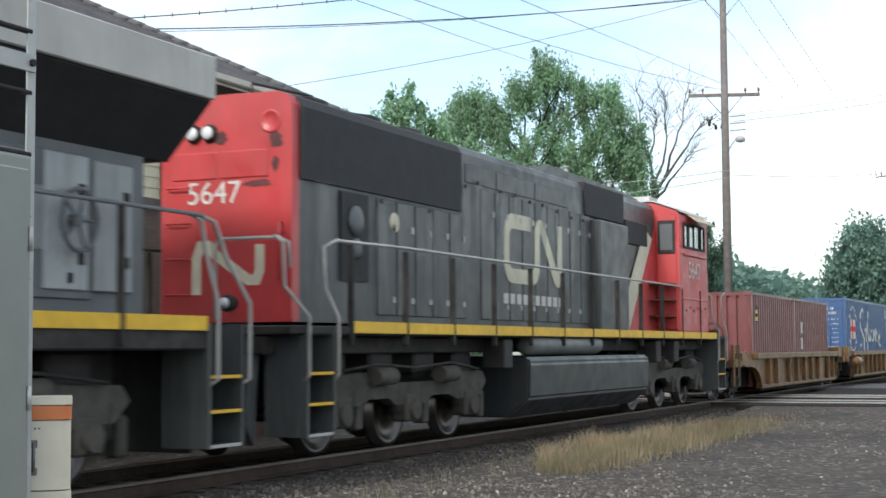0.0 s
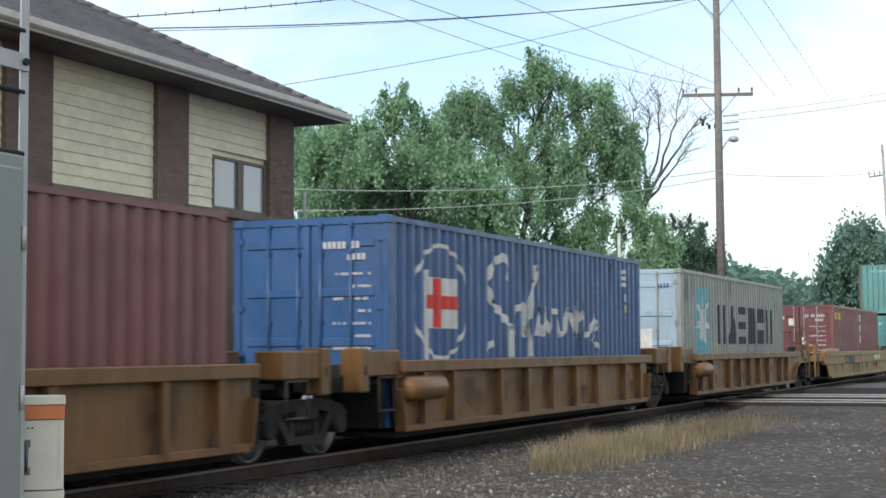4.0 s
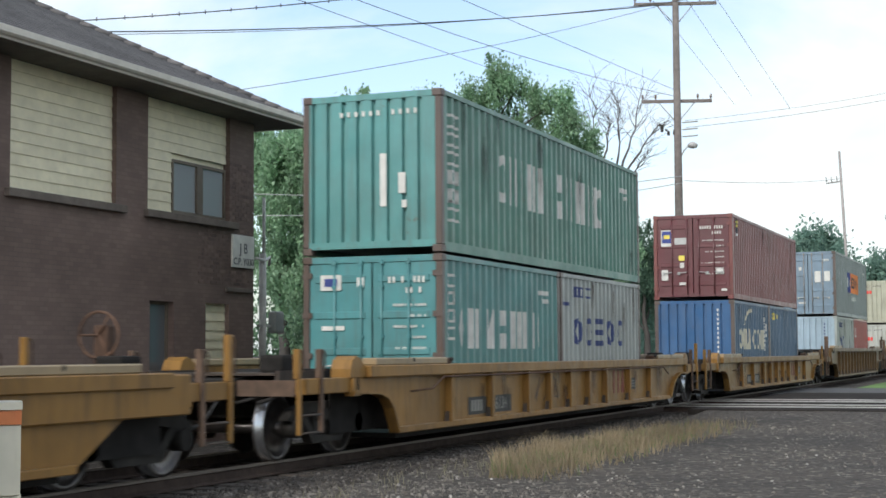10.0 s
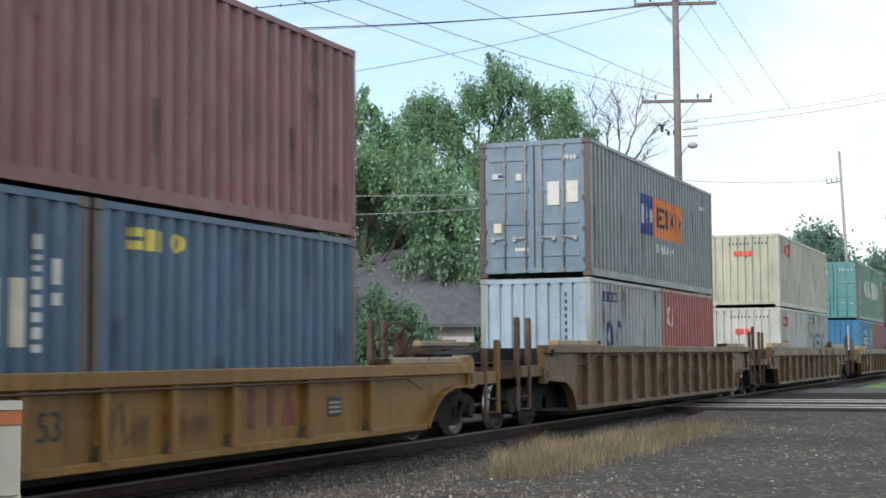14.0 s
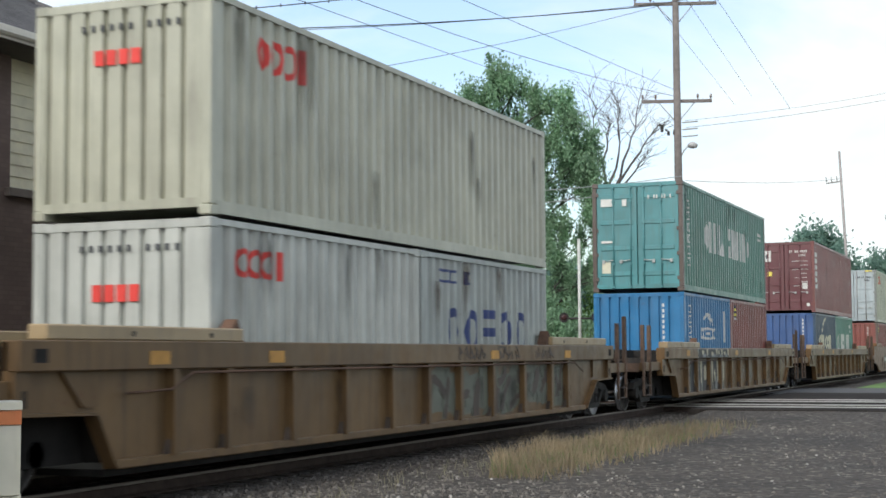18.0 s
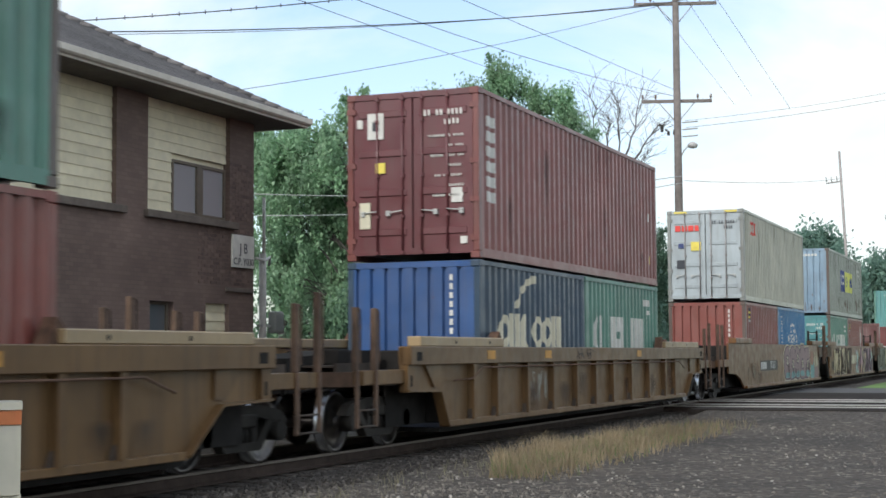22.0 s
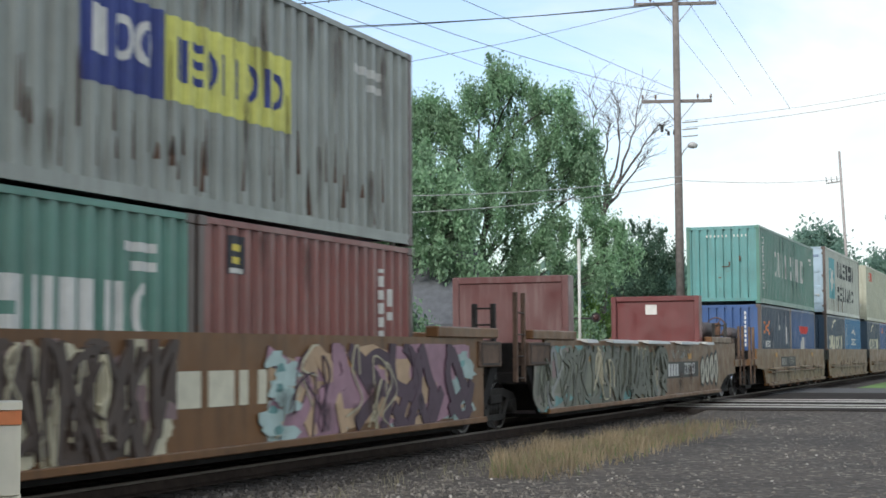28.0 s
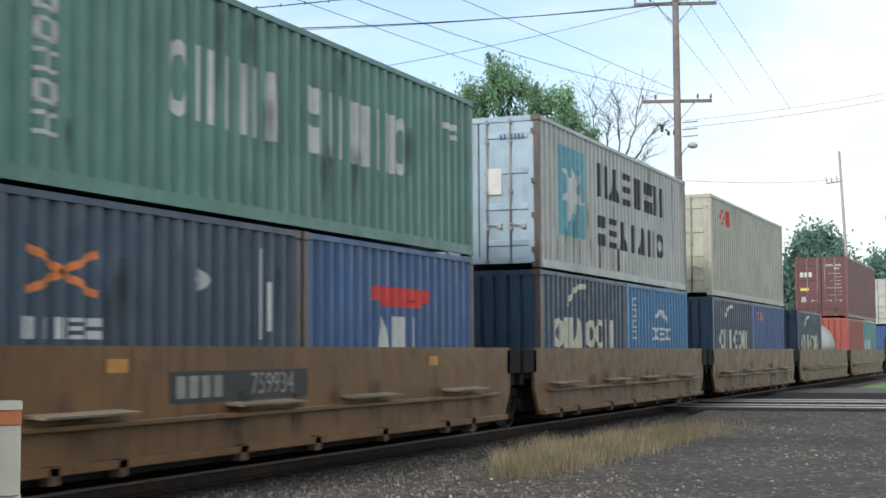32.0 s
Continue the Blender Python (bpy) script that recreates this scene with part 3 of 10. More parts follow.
# ---------------------------------------------------------------- trees
def leaf_material(name, dark, light):
    m, n, l, b = shader(name)
    g = n.new("ShaderNodeNewGeometry")
    v = coords(n, l, vary=False)
    c = ramp(n, l, g.outputs["Random Per Island"], [(0.0, dark), (0.7, tuple((a + q) / 2 for a, q in zip(dark, light))), (1.0, light)])
    c = mixc(n, l, 1.0, c, ramp(n, l, tex(n, l, v, 0.5, 3), [(0.3, 0.75), (0.7, 1.25)]), "MULTIPLY")
    l.new(c, b.inputs["Base Color"])
    b.inputs["Roughness"].default_value = 0.6
    tr = n.new("ShaderNodeBsdfTranslucent")
    l.new(c, tr.inputs[0])
    mx = n.new("ShaderNodeMixShader")
    mx.inputs[0].default_value = 0.5
    l.new(b.outputs[0], mx.inputs[1])
    l.new(tr.outputs[0], mx.inputs[2])
    l.new(mx.outputs[0], n["Material Output"].inputs[0])
    return m


# the slight bluish lift of this green stands in for haze
LEAF_A = leaf_material("leaf_green", (0.195, 0.335, 0.195), (0.38, 0.55, 0.36))
LEAF_B = leaf_material("leaf_deep_green", (0.11, 0.20, 0.125), (0.24, 0.38, 0.22))
# far leaves: distance haze is painted in as a paler, bluer green
LEAF_FAR = leaf_material("leaf_haze_tinted_green", (0.13, 0.23, 0.185), (0.25, 0.39, 0.31))
LEAF_C = leaf_material("leaf_bright_green", (0.10, 0.20, 0.05), (0.24, 0.40, 0.11))
LEAF_D = leaf_material("leaf_dark_green", (0.06, 0.12, 0.085), (0.14, 0.235, 0.155))
BARK = plain("grey_bark", (0.066, 0.060, 0.055), 0.9, 0.0, 0.35, 6)


def leaf_mesh(name, rng, clumps, count, size, material):
    """Small folded leaves that hang in clumps: clumps holds (centre, radius)."""
    verts, faces = [], []
    total = sum(r for _, r in clumps)
    for c, r in clumps:
        for _ in range(max(6, int(count * r / total))):
            d = Vector((rng.gauss(0, 0.36), rng.gauss(0, 0.36), rng.gauss(-0.2, 0.72))) * r
            s = size * rng.uniform(0.55, 1.3)
            e = Euler((rng.uniform(-0.9, 0.9), rng.uniform(-0.9, 0.9), rng.uniform(0, math.tau))).to_matrix()
            i = len(verts)
            for q in ((-0.3, 0, 0.3), (0, -0.27, -0.08), (0.32, 0, -0.5), (0, 0.27, -0.08)):
                verts.append(tuple(c + d + e @ (Vector(q) * s)))
            faces.append((i, i + 1, i + 2, i + 3))
    me = bpy.data.meshes.new(name)
    me.from_pydata(verts, [], faces)
    me.materials.append(material)
    return me


RIGHT = Vector((0.376, -0.927, 0.0))
AWAY = Vector((0.927, 0.376, 0.0))


def bough(bm, rng, a, b, r0, r1, bend=0.12, n=5):
    """A bent, tapered limb from a to b; gives back its points."""
    a, b = Vector(a), Vector(b)
    pts = [a]
    for k in range(1, n):
        f = k / n
        w = (b - a).length * bend * math.sin(math.pi * f)
        pts.append(a.lerp(b, f) + Vector((rng.gauss(0, w * 0.5), rng.gauss(0, w * 0.5), w * 0.7 + rng.gauss(0, w * 0.3))))
    pts.append(b)
    for k in range(n):
        rod(bm, pts[k], pts[k + 1], r0 + (r1 - r0) * k / n, 6, r0 + (r1 - r0) * (k + 1) / n, caps=False)
    return pts


def tree(x, y, lobes, seed, leaf, leaves, label, size=0.2, name="tree", girth=0.28, fork=0.3, turn=True, tuft=0.5):
    """lobes: (across, height, radius) of the masses that make the crown; a limb runs to each."""
    rng = random.Random(seed)
    ob = thing(name, pose(x, y, G0), label, "shrub" if name == "shrub" else "tree")
    right, away = (RIGHT, AWAY) if turn else (Vector((1, 0, 0)), Vector((0, 1, 0)))
    top = max(h for _, h, _ in lobes)
    bm = bmesh.new()
    stem = bough(bm, rng, (0, 0, -0.2), (rng.uniform(-.3, .3), rng.uniform(-.3, .3), top * fork), girth, girth * 0.75, 0.03)
    stem += bough(bm, rng, stem[-1], (rng.uniform(-.4, .4), rng.uniform(-.4, .4), top * 0.72), girth * 0.7, girth * 0.2, 0.05)
    part("trunk", bm, BARK, ob)
    clumps = []
    for u, h, r in lobes:
        c = right * u + away * rng.uniform(-1.3, 1.3) * r + Vector((0, 0, h))
        root = min((p for p in stem if p.z < h - 0.2), key=lambda p: abs(p.z - (h - abs(u) * 0.9 - 0.8)), default=stem[0])
        limbs = bmesh.new()
        pts = bough(limbs, rng, root, c, girth * 0.2, girth * 0.06)
        for k in range(max(7, int(13 * min(r, 1.6)))):
            d = Vector((rng.gauss(0, 1), rng.gauss(0, 1), rng.gauss(0, 0.8))).normalized() * r * rng.uniform(0.3, 1.12)
            tip = c + d
            rod(limbs, pts[rng.choice((3, 4, 5))], tip, girth * 0.05, 4, 0.01, caps=False)
            clumps.append((tip, tuft * rng.uniform(0.6, 1.25)))
            if d.z > r * 0.45:          # thin upright shoots over the crown
                for f in (1.14, 1.3, 1.48):
                    clumps.append((c + d * f + Vector((0, 0, 0.1)), tuft * 0.26 / f))
            clumps.append((tip + d * 0.2 - Vector((0, 0, tuft * 0.7)), tuft * rng.uniform(0.4, 0.9)))
        part("limb", limbs, BARK, ob)
    piece("crown", leaf_mesh("crown", rng, clumps, leaves, size, leaf), ob)
    return ob


def at(px_deg, y):
    """The x of a place y metres from the track, seen under that angle from the track's line."""
    return (y - EYE[1]) / math.tan(radians(px_deg))


tree(at(20.42, 14.0), 14.0, [(0.7, 14.5, 0.9), (1.4, 14.0, 0.8), (-0.4, 13.4, 1.0), (-2.6, 13.0, 0.8), (-2.3, 11.0, 1.3), (1.8, 12.9, 1.1), (3.4, 13.4, 0.8), (1.2, 11.1, 1.4),
                             (3.2, 11.2, 1.1), (-0.7, 10.1, 1.4), (3.5, 9.4, 1.0), (-2.4, 8.8, 1.4), (1.5, 9.0, 1.2), (0.0, 8.0, 1.5), (4.0, 7.3, 1.2),
                             (2.4, 6.6, 1.3), (-1.8, 6.6, 1.7), (3.4, 5.0, 1.5), (0.6, 5.2, 1.5), (-2.6, 4.6, 1.6), (-3.2, 13.0, 0.7), (-1.6, 12.2, 1.0), (5.3, 7.2, 1.0), (6.2, 6.3, 1.1), (-3.6, 10.6, 1.0), (-3.8, 8.4, 1.2), (4.4, 10.4, 0.8), (-3.9, 6.6, 1.3), (-4.6, 9.6, 0.9), (0.2, 9.4, 1.2), (2.4, 10.2, 1.0), (-4.3, 11.6, 0.9), (-4.9, 10.6, 1.0), (-5.2, 9.0, 1.2), (-5.3, 7.2, 1.3), (-2.9, 12.2, 0.9), (4.2, 12.4, 0.8), (4.6, 11.2, 0.9), (4.9, 9.2, 1.0), (5.0, 5.6, 1.3)], 13, LEAF_A, 140000,
     "tall drooping green tree with gaps in its crown", 0.165)
tree(at(25.19, 16.0), 16.0, [(-0.4, 11.5, 0.8), (-1.6, 10.9, 1.0), (0.9, 10.7, 0.8), (-0.9, 9.3, 1.3), (0.5, 9.1, 1.2), (-2.3, 9.1, 1.2), (-0.5, 7.5, 1.4),
                             (1.8, 8.6, 1.0), (2.2, 9.6, 0.7), (-1.8, 6.8, 1.4), (1.5, 6.6, 1.3), (0.0, 5.2, 1.7), (-2.2, 4.6, 1.6), (1.9, 4.6, 1.5), (2.9, 7.6, 1.1), (3.0, 9.0, 0.8), (3.2, 5.8, 1.3), (-0.2, 8.4, 1.2), (-3.3, 7.4, 1.2), (-3.4, 5.4, 1.4), (-3.0, 9.9, 0.9), (-3.9, 8.9, 1.0), (3.6, 8.2, 1.0), (3.9, 6.6, 1.2), (4.0, 4.8, 1.3)], 11, LEAF_A, 66000,
     "broad leafy green tree beside the brick tower", 0.2)
tree(at(28.1, 20.0), 20.0, [(-0.1, 11.1, 1.2), (-1.3, 10.4, 1.3), (1.0, 10.0, 1.1), (-0.6, 8.9, 1.7), (0.8, 7.7, 1.4), (-0.3, 5.8, 1.8), (1.6, 8.8, 1.2), (1.8, 6.0, 1.5)], 12, LEAF_A, 24000,
     "dense green tree behind the brick tower", 0.22)
tree(at(14.28, 17.0), 17.0, [(-0.2, 9.5, 1.2), (-1.4, 8.4, 1.3), (1.0, 8.2, 1.1), (-0.2, 6.8, 1.9), (-2.2, 6.0, 1.5), (1.2, 5.6, 1.6)], 16, LEAF_D, 30000, "small dark green tree", 0.19, tuft=0.6)
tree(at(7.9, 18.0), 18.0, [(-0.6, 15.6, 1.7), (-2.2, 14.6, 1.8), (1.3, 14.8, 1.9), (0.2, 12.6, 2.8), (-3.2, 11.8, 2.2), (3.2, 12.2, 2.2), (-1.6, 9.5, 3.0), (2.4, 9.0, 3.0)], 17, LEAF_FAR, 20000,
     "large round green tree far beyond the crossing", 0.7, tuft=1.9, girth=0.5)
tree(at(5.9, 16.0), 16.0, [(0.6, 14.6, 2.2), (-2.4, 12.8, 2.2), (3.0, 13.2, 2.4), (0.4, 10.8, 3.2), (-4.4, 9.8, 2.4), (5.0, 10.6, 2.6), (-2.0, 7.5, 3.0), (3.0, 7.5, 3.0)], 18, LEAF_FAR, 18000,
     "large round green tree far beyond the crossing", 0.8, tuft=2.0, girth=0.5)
# lower trees that close the gaps behind
for i, (deg, y, h) in enumerate(((27.2, 27.0, 8.0), (25.6, 28.0, 8.6), (23.9, 27.0, 8.0), (22.0, 29.0, 8.4), (20.2, 28.0, 8.6), (18.4, 27.0, 8.0), (16.8, 28.0, 8.4), (15.2, 29.0, 7.4))):
    tree(at(deg, y), y, [(0, h * 0.8, 1.4), (-1.6, h * 0.66, 1.5), (1.6, h * 0.66, 1.5), (0, h * 0.45, 2.0), (-2.2, h * 0.36, 1.8), (2.2, h * 0.36, 1.8), (0, h * 0.18, 2.0)], 70 + i,
         LEAF_B, 5000, "low green tree behind the railway", 0.36, girth=0.16, fork=0.2, tuft=0.8)
# bushes by the tower, in front of the grey house and under the bare tree
for i, (deg, y, h) in enumerate(((25.9, 9.2, 3.5), (25.0, 8.8, 4.0), (24.0, 8.8, 3.3), (17.6, 9.0, 3.6), (16.6, 10.0, 5.2), (15.9, 12.0, 4.6), (18.6, 11.0, 4.6))):
    tree(at(deg, y), y, [(0, h * 0.8, h * 0.2), (-h * 0.25, h * 0.6, h * 0.22), (h * 0.25, h * 0.62, h * 0.22), (0, h * 0.4, h * 0.3), (h * 0.1, h * 0.2, h * 0.3)], 30 + i,
         (LEAF_C if i == 4 else LEAF_B if i in (0, 1, 2, 5) else LEAF_A), 7000, "bushy green shrub behind the railway", 0.17, name="shrub", girth=0.08, fork=0.2, tuft=0.4)


def twigs(bm, rng, p, d, length, r, depth):
    """Forking bare twigs."""
    d = Vector(d).normalized()
    for k in range(3):
        q = p + d * length / 3
        rod(bm, p, q, r * (1 - 0.2 * k), 5, max(0.007, r * (0.8 - 0.2 * k)), caps=False)
        p = q
        d = (d + Vector((rng.gauss(0, .17), rng.gauss(0, .17), rng.gauss(0.03, .1)))).normalized()
        if depth and k:
            s = RIGHT * rng.choice((-1, 1)) * rng.uniform(0.4, 0.9) + AWAY * rng.gauss(0, 0.4)
            twigs(bm, rng, p, d + s, length * rng.uniform(0.45, 0.7), r * 0.6, depth - 1)


DEADBARK = plain("pale_dead_bark", (0.085, 0.076, 0.07), 0.9, 0.0, 0.3, 6)


def bare_tree(x, y):
    rng = random.Random(15)
    ob = thing("bare_tree", pose(x, y, G0), "bare dead tree with thin forked branches", "tree")
    bm = bmesh.new()
    stem = bough(bm, rng, (0.2, 0, -0.2), RIGHT * 0.1 + Vector((0, 0, 8.6)), 0.2, 0.13, 0.02)
    part("trunk", bm, DEADBARK, ob)
    heads = [(-0.2, 12.0, -0.5, 15.4), (-0.6, 11.0, -1.4, 14.2), (1.0, 11.9, 0.9, 15.0), (1.5, 12.2, 2.3, 15.2), (2.1, 12.0, 3.2, 13.6), (0.4, 12.2, 0.5, 14.0), (1.5, 10.6, 2.8, 12.2)]
    for u0, h0, u1, h1 in heads:
        bm = bmesh.new()
        a = stem[-1]
        m = RIGHT * u0 + AWAY * rng.uniform(-.4, .4) + Vector((0, 0, h0))
        e = RIGHT * u1 + AWAY * rng.uniform(-.6, .6) + Vector((0, 0, h1))
        bough(bm, rng, a, m, 0.085, 0.05, 0.08, 4)
        pts = bough(bm, rng, m, e, 0.045, 0.012, 0.06, 6)
        for k in range(1, 6):
            for _ in range(3):
                s = RIGHT * rng.uniform(-1, 1) + AWAY * rng.gauss(0, 0.5)
                twigs(bm, rng, pts[k], (e - m).normalized() + s, (h1 - h0) * rng.uniform(0.22, 0.4) + 0.3, 0.017, 2 if k < 4 else 1)
        part("branch", bm, DEADBARK, ob)


bare_tree(at(15.99, 11.5), 11.5)

# far woods: one uneven band of leaf clumps beyond the crossing
rng = random.Random(50)
verts, faces = [], []
for k in range(16000):
    x = rng.uniform(110, 330)
    base = 16 + (x - 110) * 0.12
    y = base + rng.uniform(0, 14)
    hmax = 8.6 + 2.6 * noise.noise((x * 0.07, 0, 3)) + 1.6 * noise.noise((x * 0.21, 2, 0)) + (x - 110) * 0.022
    z = G0 + hmax * rng.random() ** 0.6
    e = Euler((rng.uniform(-1, 1), rng.uniform(-1, 1), rng.uniform(0, math.tau))).to_matrix()
    s = rng.uniform(0.6, 1.3)
    i = len(verts)
    for q in ((-0.6, 0, 0), (0, -0.45, -0.1), (0.6, 0, -0.15), (0, 0.45, -0.1)):
        verts.append(tuple(Vector((x, y, z)) + e @ (Vector(q) * s)))
    faces.append((i, i + 1, i + 2, i + 3))
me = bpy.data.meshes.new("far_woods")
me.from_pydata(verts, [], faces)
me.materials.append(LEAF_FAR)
tagged(new("far_woods", me), "green belt of far woods with haze in its leaf colour", "woods", kind="stuff")

# ---------------------------------------------------------------- poles and wires
POLE = plain("weathered_pole_wood", (0.17, 0.15, 0.14), 0.85, 0.0, 0.25, 5)
PX, PY = 61.8, 4.3
pole = thing("utility_pole", pose(PX, PY, 0), "tall weathered wooden utility pole with crossarms and a street lamp", "utility pole")
bm = bmesh.new()
rod(bm, (0, 0, -0.4), (0, 0, 17.4), 0.20, 14, 0.13)
part("pole", bm, POLE, pole)
d = Vector((math.cos(radians(-72)), math.sin(radians(-72)), 0))    # the arms run across the line of sight
for z, w in ((12.05, 1.48), (16.25, 1.75)):
    bm = bmesh.new()
    n_ = Vector((-d.y, d.x, 0))
    pts = [d * (sx * w) + n_ * (sy * 0.06) + Vector((0, 0, z + sz * 0.065)) for sx in (-1, 1) for sy in (-1, 1) for sz in (-1, 1)]
    v = [bm.verts.new(p + n_ * 0.2) for p in pts]
    for q in ((0, 1, 3, 2), (4, 6, 7, 5), (0, 4, 5, 1), (2, 3, 7, 6), (0, 2, 6, 4), (1, 5, 7, 3)):
        bm.faces.new([v[i] for i in q])
    arm = part("crossarm", bm, POLE, pole)
    for s in (-1, 1):
        bm = bmesh.new()
        rod(bm, n_ * 0.2 + d * (s * 0.75) + Vector((0, 0, z - 0.06)), n_ * 0.12 + d * (s * 0.1) + Vector((0, 0, z - 0.85)), 0.022, 6)
        part("brace", bm, GALV, arm)
        for q in (0.6, 0.97):
            bm = bmesh.new()
            lathe(bm, [(0, 0.02), (0.08, 0.02), (0.09, 0.055), (0.13, 0.06), (0.15, 0.035), (0.2, 0.05), (0.24, 0.02)], n_ * 0.2 + d * (s * q * w) + Vector((0, 0, z + 0.06)), "z", 10)
            part("insulator", bm, plain("brown_porcelain", (0.12, 0.08, 0.06), 0.3), arm)
bm = bmesh.new()
pipe(bm, [(0, 0, 9.4), tuple(d * 0.25 + Vector((0, 0, 9.9))), tuple(d * 0.45 + Vector((0, 0, 10.15)))], 0.03)
lampa = part("lamp_arm", bm, GALV, pole)
bm = bmesh.new()
lathe(bm, [(-0.16, 0.03), (-0.12, 0.18), (0.0, 0.22), (0.08, 0.15), (0.12, 0.05)], d * 0.62 + Vector((0, 0, 10.15)), "z", 14)
part("lamp_head", bm, plain("grey_lamp_head", (0.4, 0.4, 0.4), 0.4), pole)
bm = bmesh.new()
for k in range(9):
    q = random.Random(k)
    rod(bm, d * (-0.75 + 0.09 * k) + Vector((0, 0, 10.9 + q.uniform(-0.25, 0.2))), d * (-0.7 + 0.08 * k) + Vector((0, 0, 10.6 + q.uniform(-0.1, 0.5))), 0.06, 6)
part("switch_gear", bm, BLACK, pole)
bm = bmesh.new()
for k in range(3):
    rod(bm, d * 0.2 + Vector((0, 0, 10.5 + 0.3 * k)), d * 0.85 + Vector((0, 0, 10.55 + 0.3 * k)), 0.03, 6)
part("side_arm", bm, GALV, pole)


def far_pole(x, y, h, lean, label):
    ob = thing("utility_pole", pose(x, y, 0), label, "utility pole")
    bm = bmesh.new()
    rod(bm, (0, 0, -0.4), (lean * 0.3, -lean, h), 0.16, 10, 0.10)
    part("pole", bm, P("pale_weathered_pole_wood", (0.30, 0.28, 0.27)), ob)
    bm = bmesh.new()
    top = Vector((lean * 0.3, -lean, h)) * 0.86
    rod(bm, top + Vector((0.3, 1.3, -0.1)), top + Vector((0, -0.1, 0)), 0.05, 6)
    part("crossarm", bm, POLE, ob)
    for q in (0.35, 0.8, 1.25):
        bm = bmesh.new()
        rod(bm, top + Vector((0.1, q, 0)), top + Vector((0.1, q + 0.05, 0.45)), 0.05, 6)
        part("insulator", bm, GALV, ob)
    return ob


far_pole(at(6.72, 5.5), 5.5, 18.6, -0.75, "slender leaning utility pole beyond the crossing")
far_pole(at(4.9, 5.0), 5.0, 19.0, -0.5, "slender utility pole far beyond the crossing")


def point(px, py, dist):
    """A place in the sky: right and down angles from the rest view's centre, as tangents, and metres ahead."""
    m = pose(*EYE, 90 + PITCH, ROLL, YAW)
    return m @ Vector((px * dist, py * dist, -dist))


WIRE = plain("black_cable", (0.03, 0.03, 0.032), 0.6)
PALEWIRE = plain("bare_aluminium_cable", (0.42, 0.43, 0.42), 0.5)


def cable(a, b, sag, r, label, twigs=0, mat=WIRE):
    ob = thing("overhead_wire", pose(0, 0, 0), label, "cable", "overhead wires")
    bm = bmesh.new()
    n_ = 14
    pts = []
    for k in range(n_ + 1):
        f = k / n_
        p = Vector(a).lerp(Vector(b), f)
        p.z -= sag * 4 * f * (1 - f)
        pts.append(p)
    tube(bm, pts, r, 5)
    part("strand", bm, mat, ob)
    for k in range(twigs):
        f = (k + 0.5) / twigs
        p = Vector(a).lerp(Vector(b), f)
        p.z -= sag * 4 * f * (1 - f)
        bm = bmesh.new()
        rod(bm, p + Vector((0, 0, -0.06)), p + Vector((0, 0, 0.08)), 0.018, 5)
        part("spacer", bm, WIRE, ob)
    return ob


def T(x, y):
    return (x - 784) / 2640, (441 - y) / 2640


cable(point(*T(-300, 55), 44), point(*T(760, -18), 56), 0.25, 0.02, "thick cable with spacers over the tower's roof", 22)
cable(point(*T(-100, 56), 42), point(*T(1168, 9), 61), 0.35, 0.02, "thin black wire that runs to the pole")
cable(point(*T(100, 62), 42), point(*T(1240, -3), 61), 0.35, 0.010, "thin black wire that runs to the pole")
cable(point(*T(400, 163), 40), point(*T(1225, -6), 61), 0.28, 0.009, "thin grey wire that rises to the pole")
cable(point(*T(505, -8), 38), point(*T(900, 133), 66), 0.0, 0.010, "thin black wire in front of the trees")
cable(point(*T(610, -8), 38), point(*T(1192, 170), 61), 0.22, 0.010, "thin black wire that falls to the pole")
cable(point(*T(795, -10), 40), point(*T(1195, 160), 61), 0.0, 0.009, "thin black wire that falls to the pole")
cable(point(*T(430, 343), 46), point(*T(1206, 312), 61), 0.35, 0.016, "pale service wire before the trees", mat=PALEWIRE)
cable(point(*T(455, 382), 44), point(*T(1206, 324), 61), 0.35, 0.016, "pale service wire before the trees", mat=PALEWIRE)
cable(point(*T(1212, 214), 61), point(*T(1700, 138), 75), 0.2, 0.007, "thin pale wire beyond the pole")
cable(point(*T(1214, 226), 61), point(*T(1700, 150), 75), 0.2, 0.009, "thin pale wire beyond the pole")
cable(point(*T(1212, 320), 61), point(*T(1490, 316), 116), 0.2, 0.010, "thin wire between the poles")
cable(point(*T(1155, 2), 60), point(*T(1300, 185), 120), 0.0, 0.010, "thin wire beyond the pole")
cable(point(*T(1212, -4), 61), point(*T(1330, 170), 120), 0.0, 0.010, "thin wire beyond the pole")
cable(point(*T(1264, -8), 61), point(*T(1400, 195), 120), 0.0, 0.010, "thin wire beyond the pole")

# ---------------------------------------------------------------- small fixed things round the track
HOUSEROOF = plain("blue_grey_roof_shingle", (0.095, 0.10, 0.112), 0.9, 0.0, 0.25, 4)
HOUSEWALL = plain("pale_house_siding", (0.42, 0.42, 0.40), 0.8, 0.0, 0.12, 3)
cottage = thing("house", pose(at(21.5, 12.5), 12.5, G0, 0, 0, -67.9), "small pale house with a blue-grey shingle roof before the trees", "house")
bm = bmesh.new()
box(bm, -4.0, 0.6, -3.4, 3.4, 0, 2.8)
part("wall", bm, HOUSEWALL, cottage)
for s in (-1, 1):
    bm = bmesh.new()
    extrude(bm, [(s * 3.9, 2.72), (0, 5.85), (0, 5.72), (s * 3.9, 2.58)], "x", -4.25, 0.85)
    part("roof_slope", bm, HOUSEROOF, cottage)
bm = bmesh.new()
extrude(bm, [(-3.4, 2.8), (0, 5.55), (3.4, 2.8)], "x", -3.98, 0.58)
part("gable", bm, HOUSEWALL, cottage)
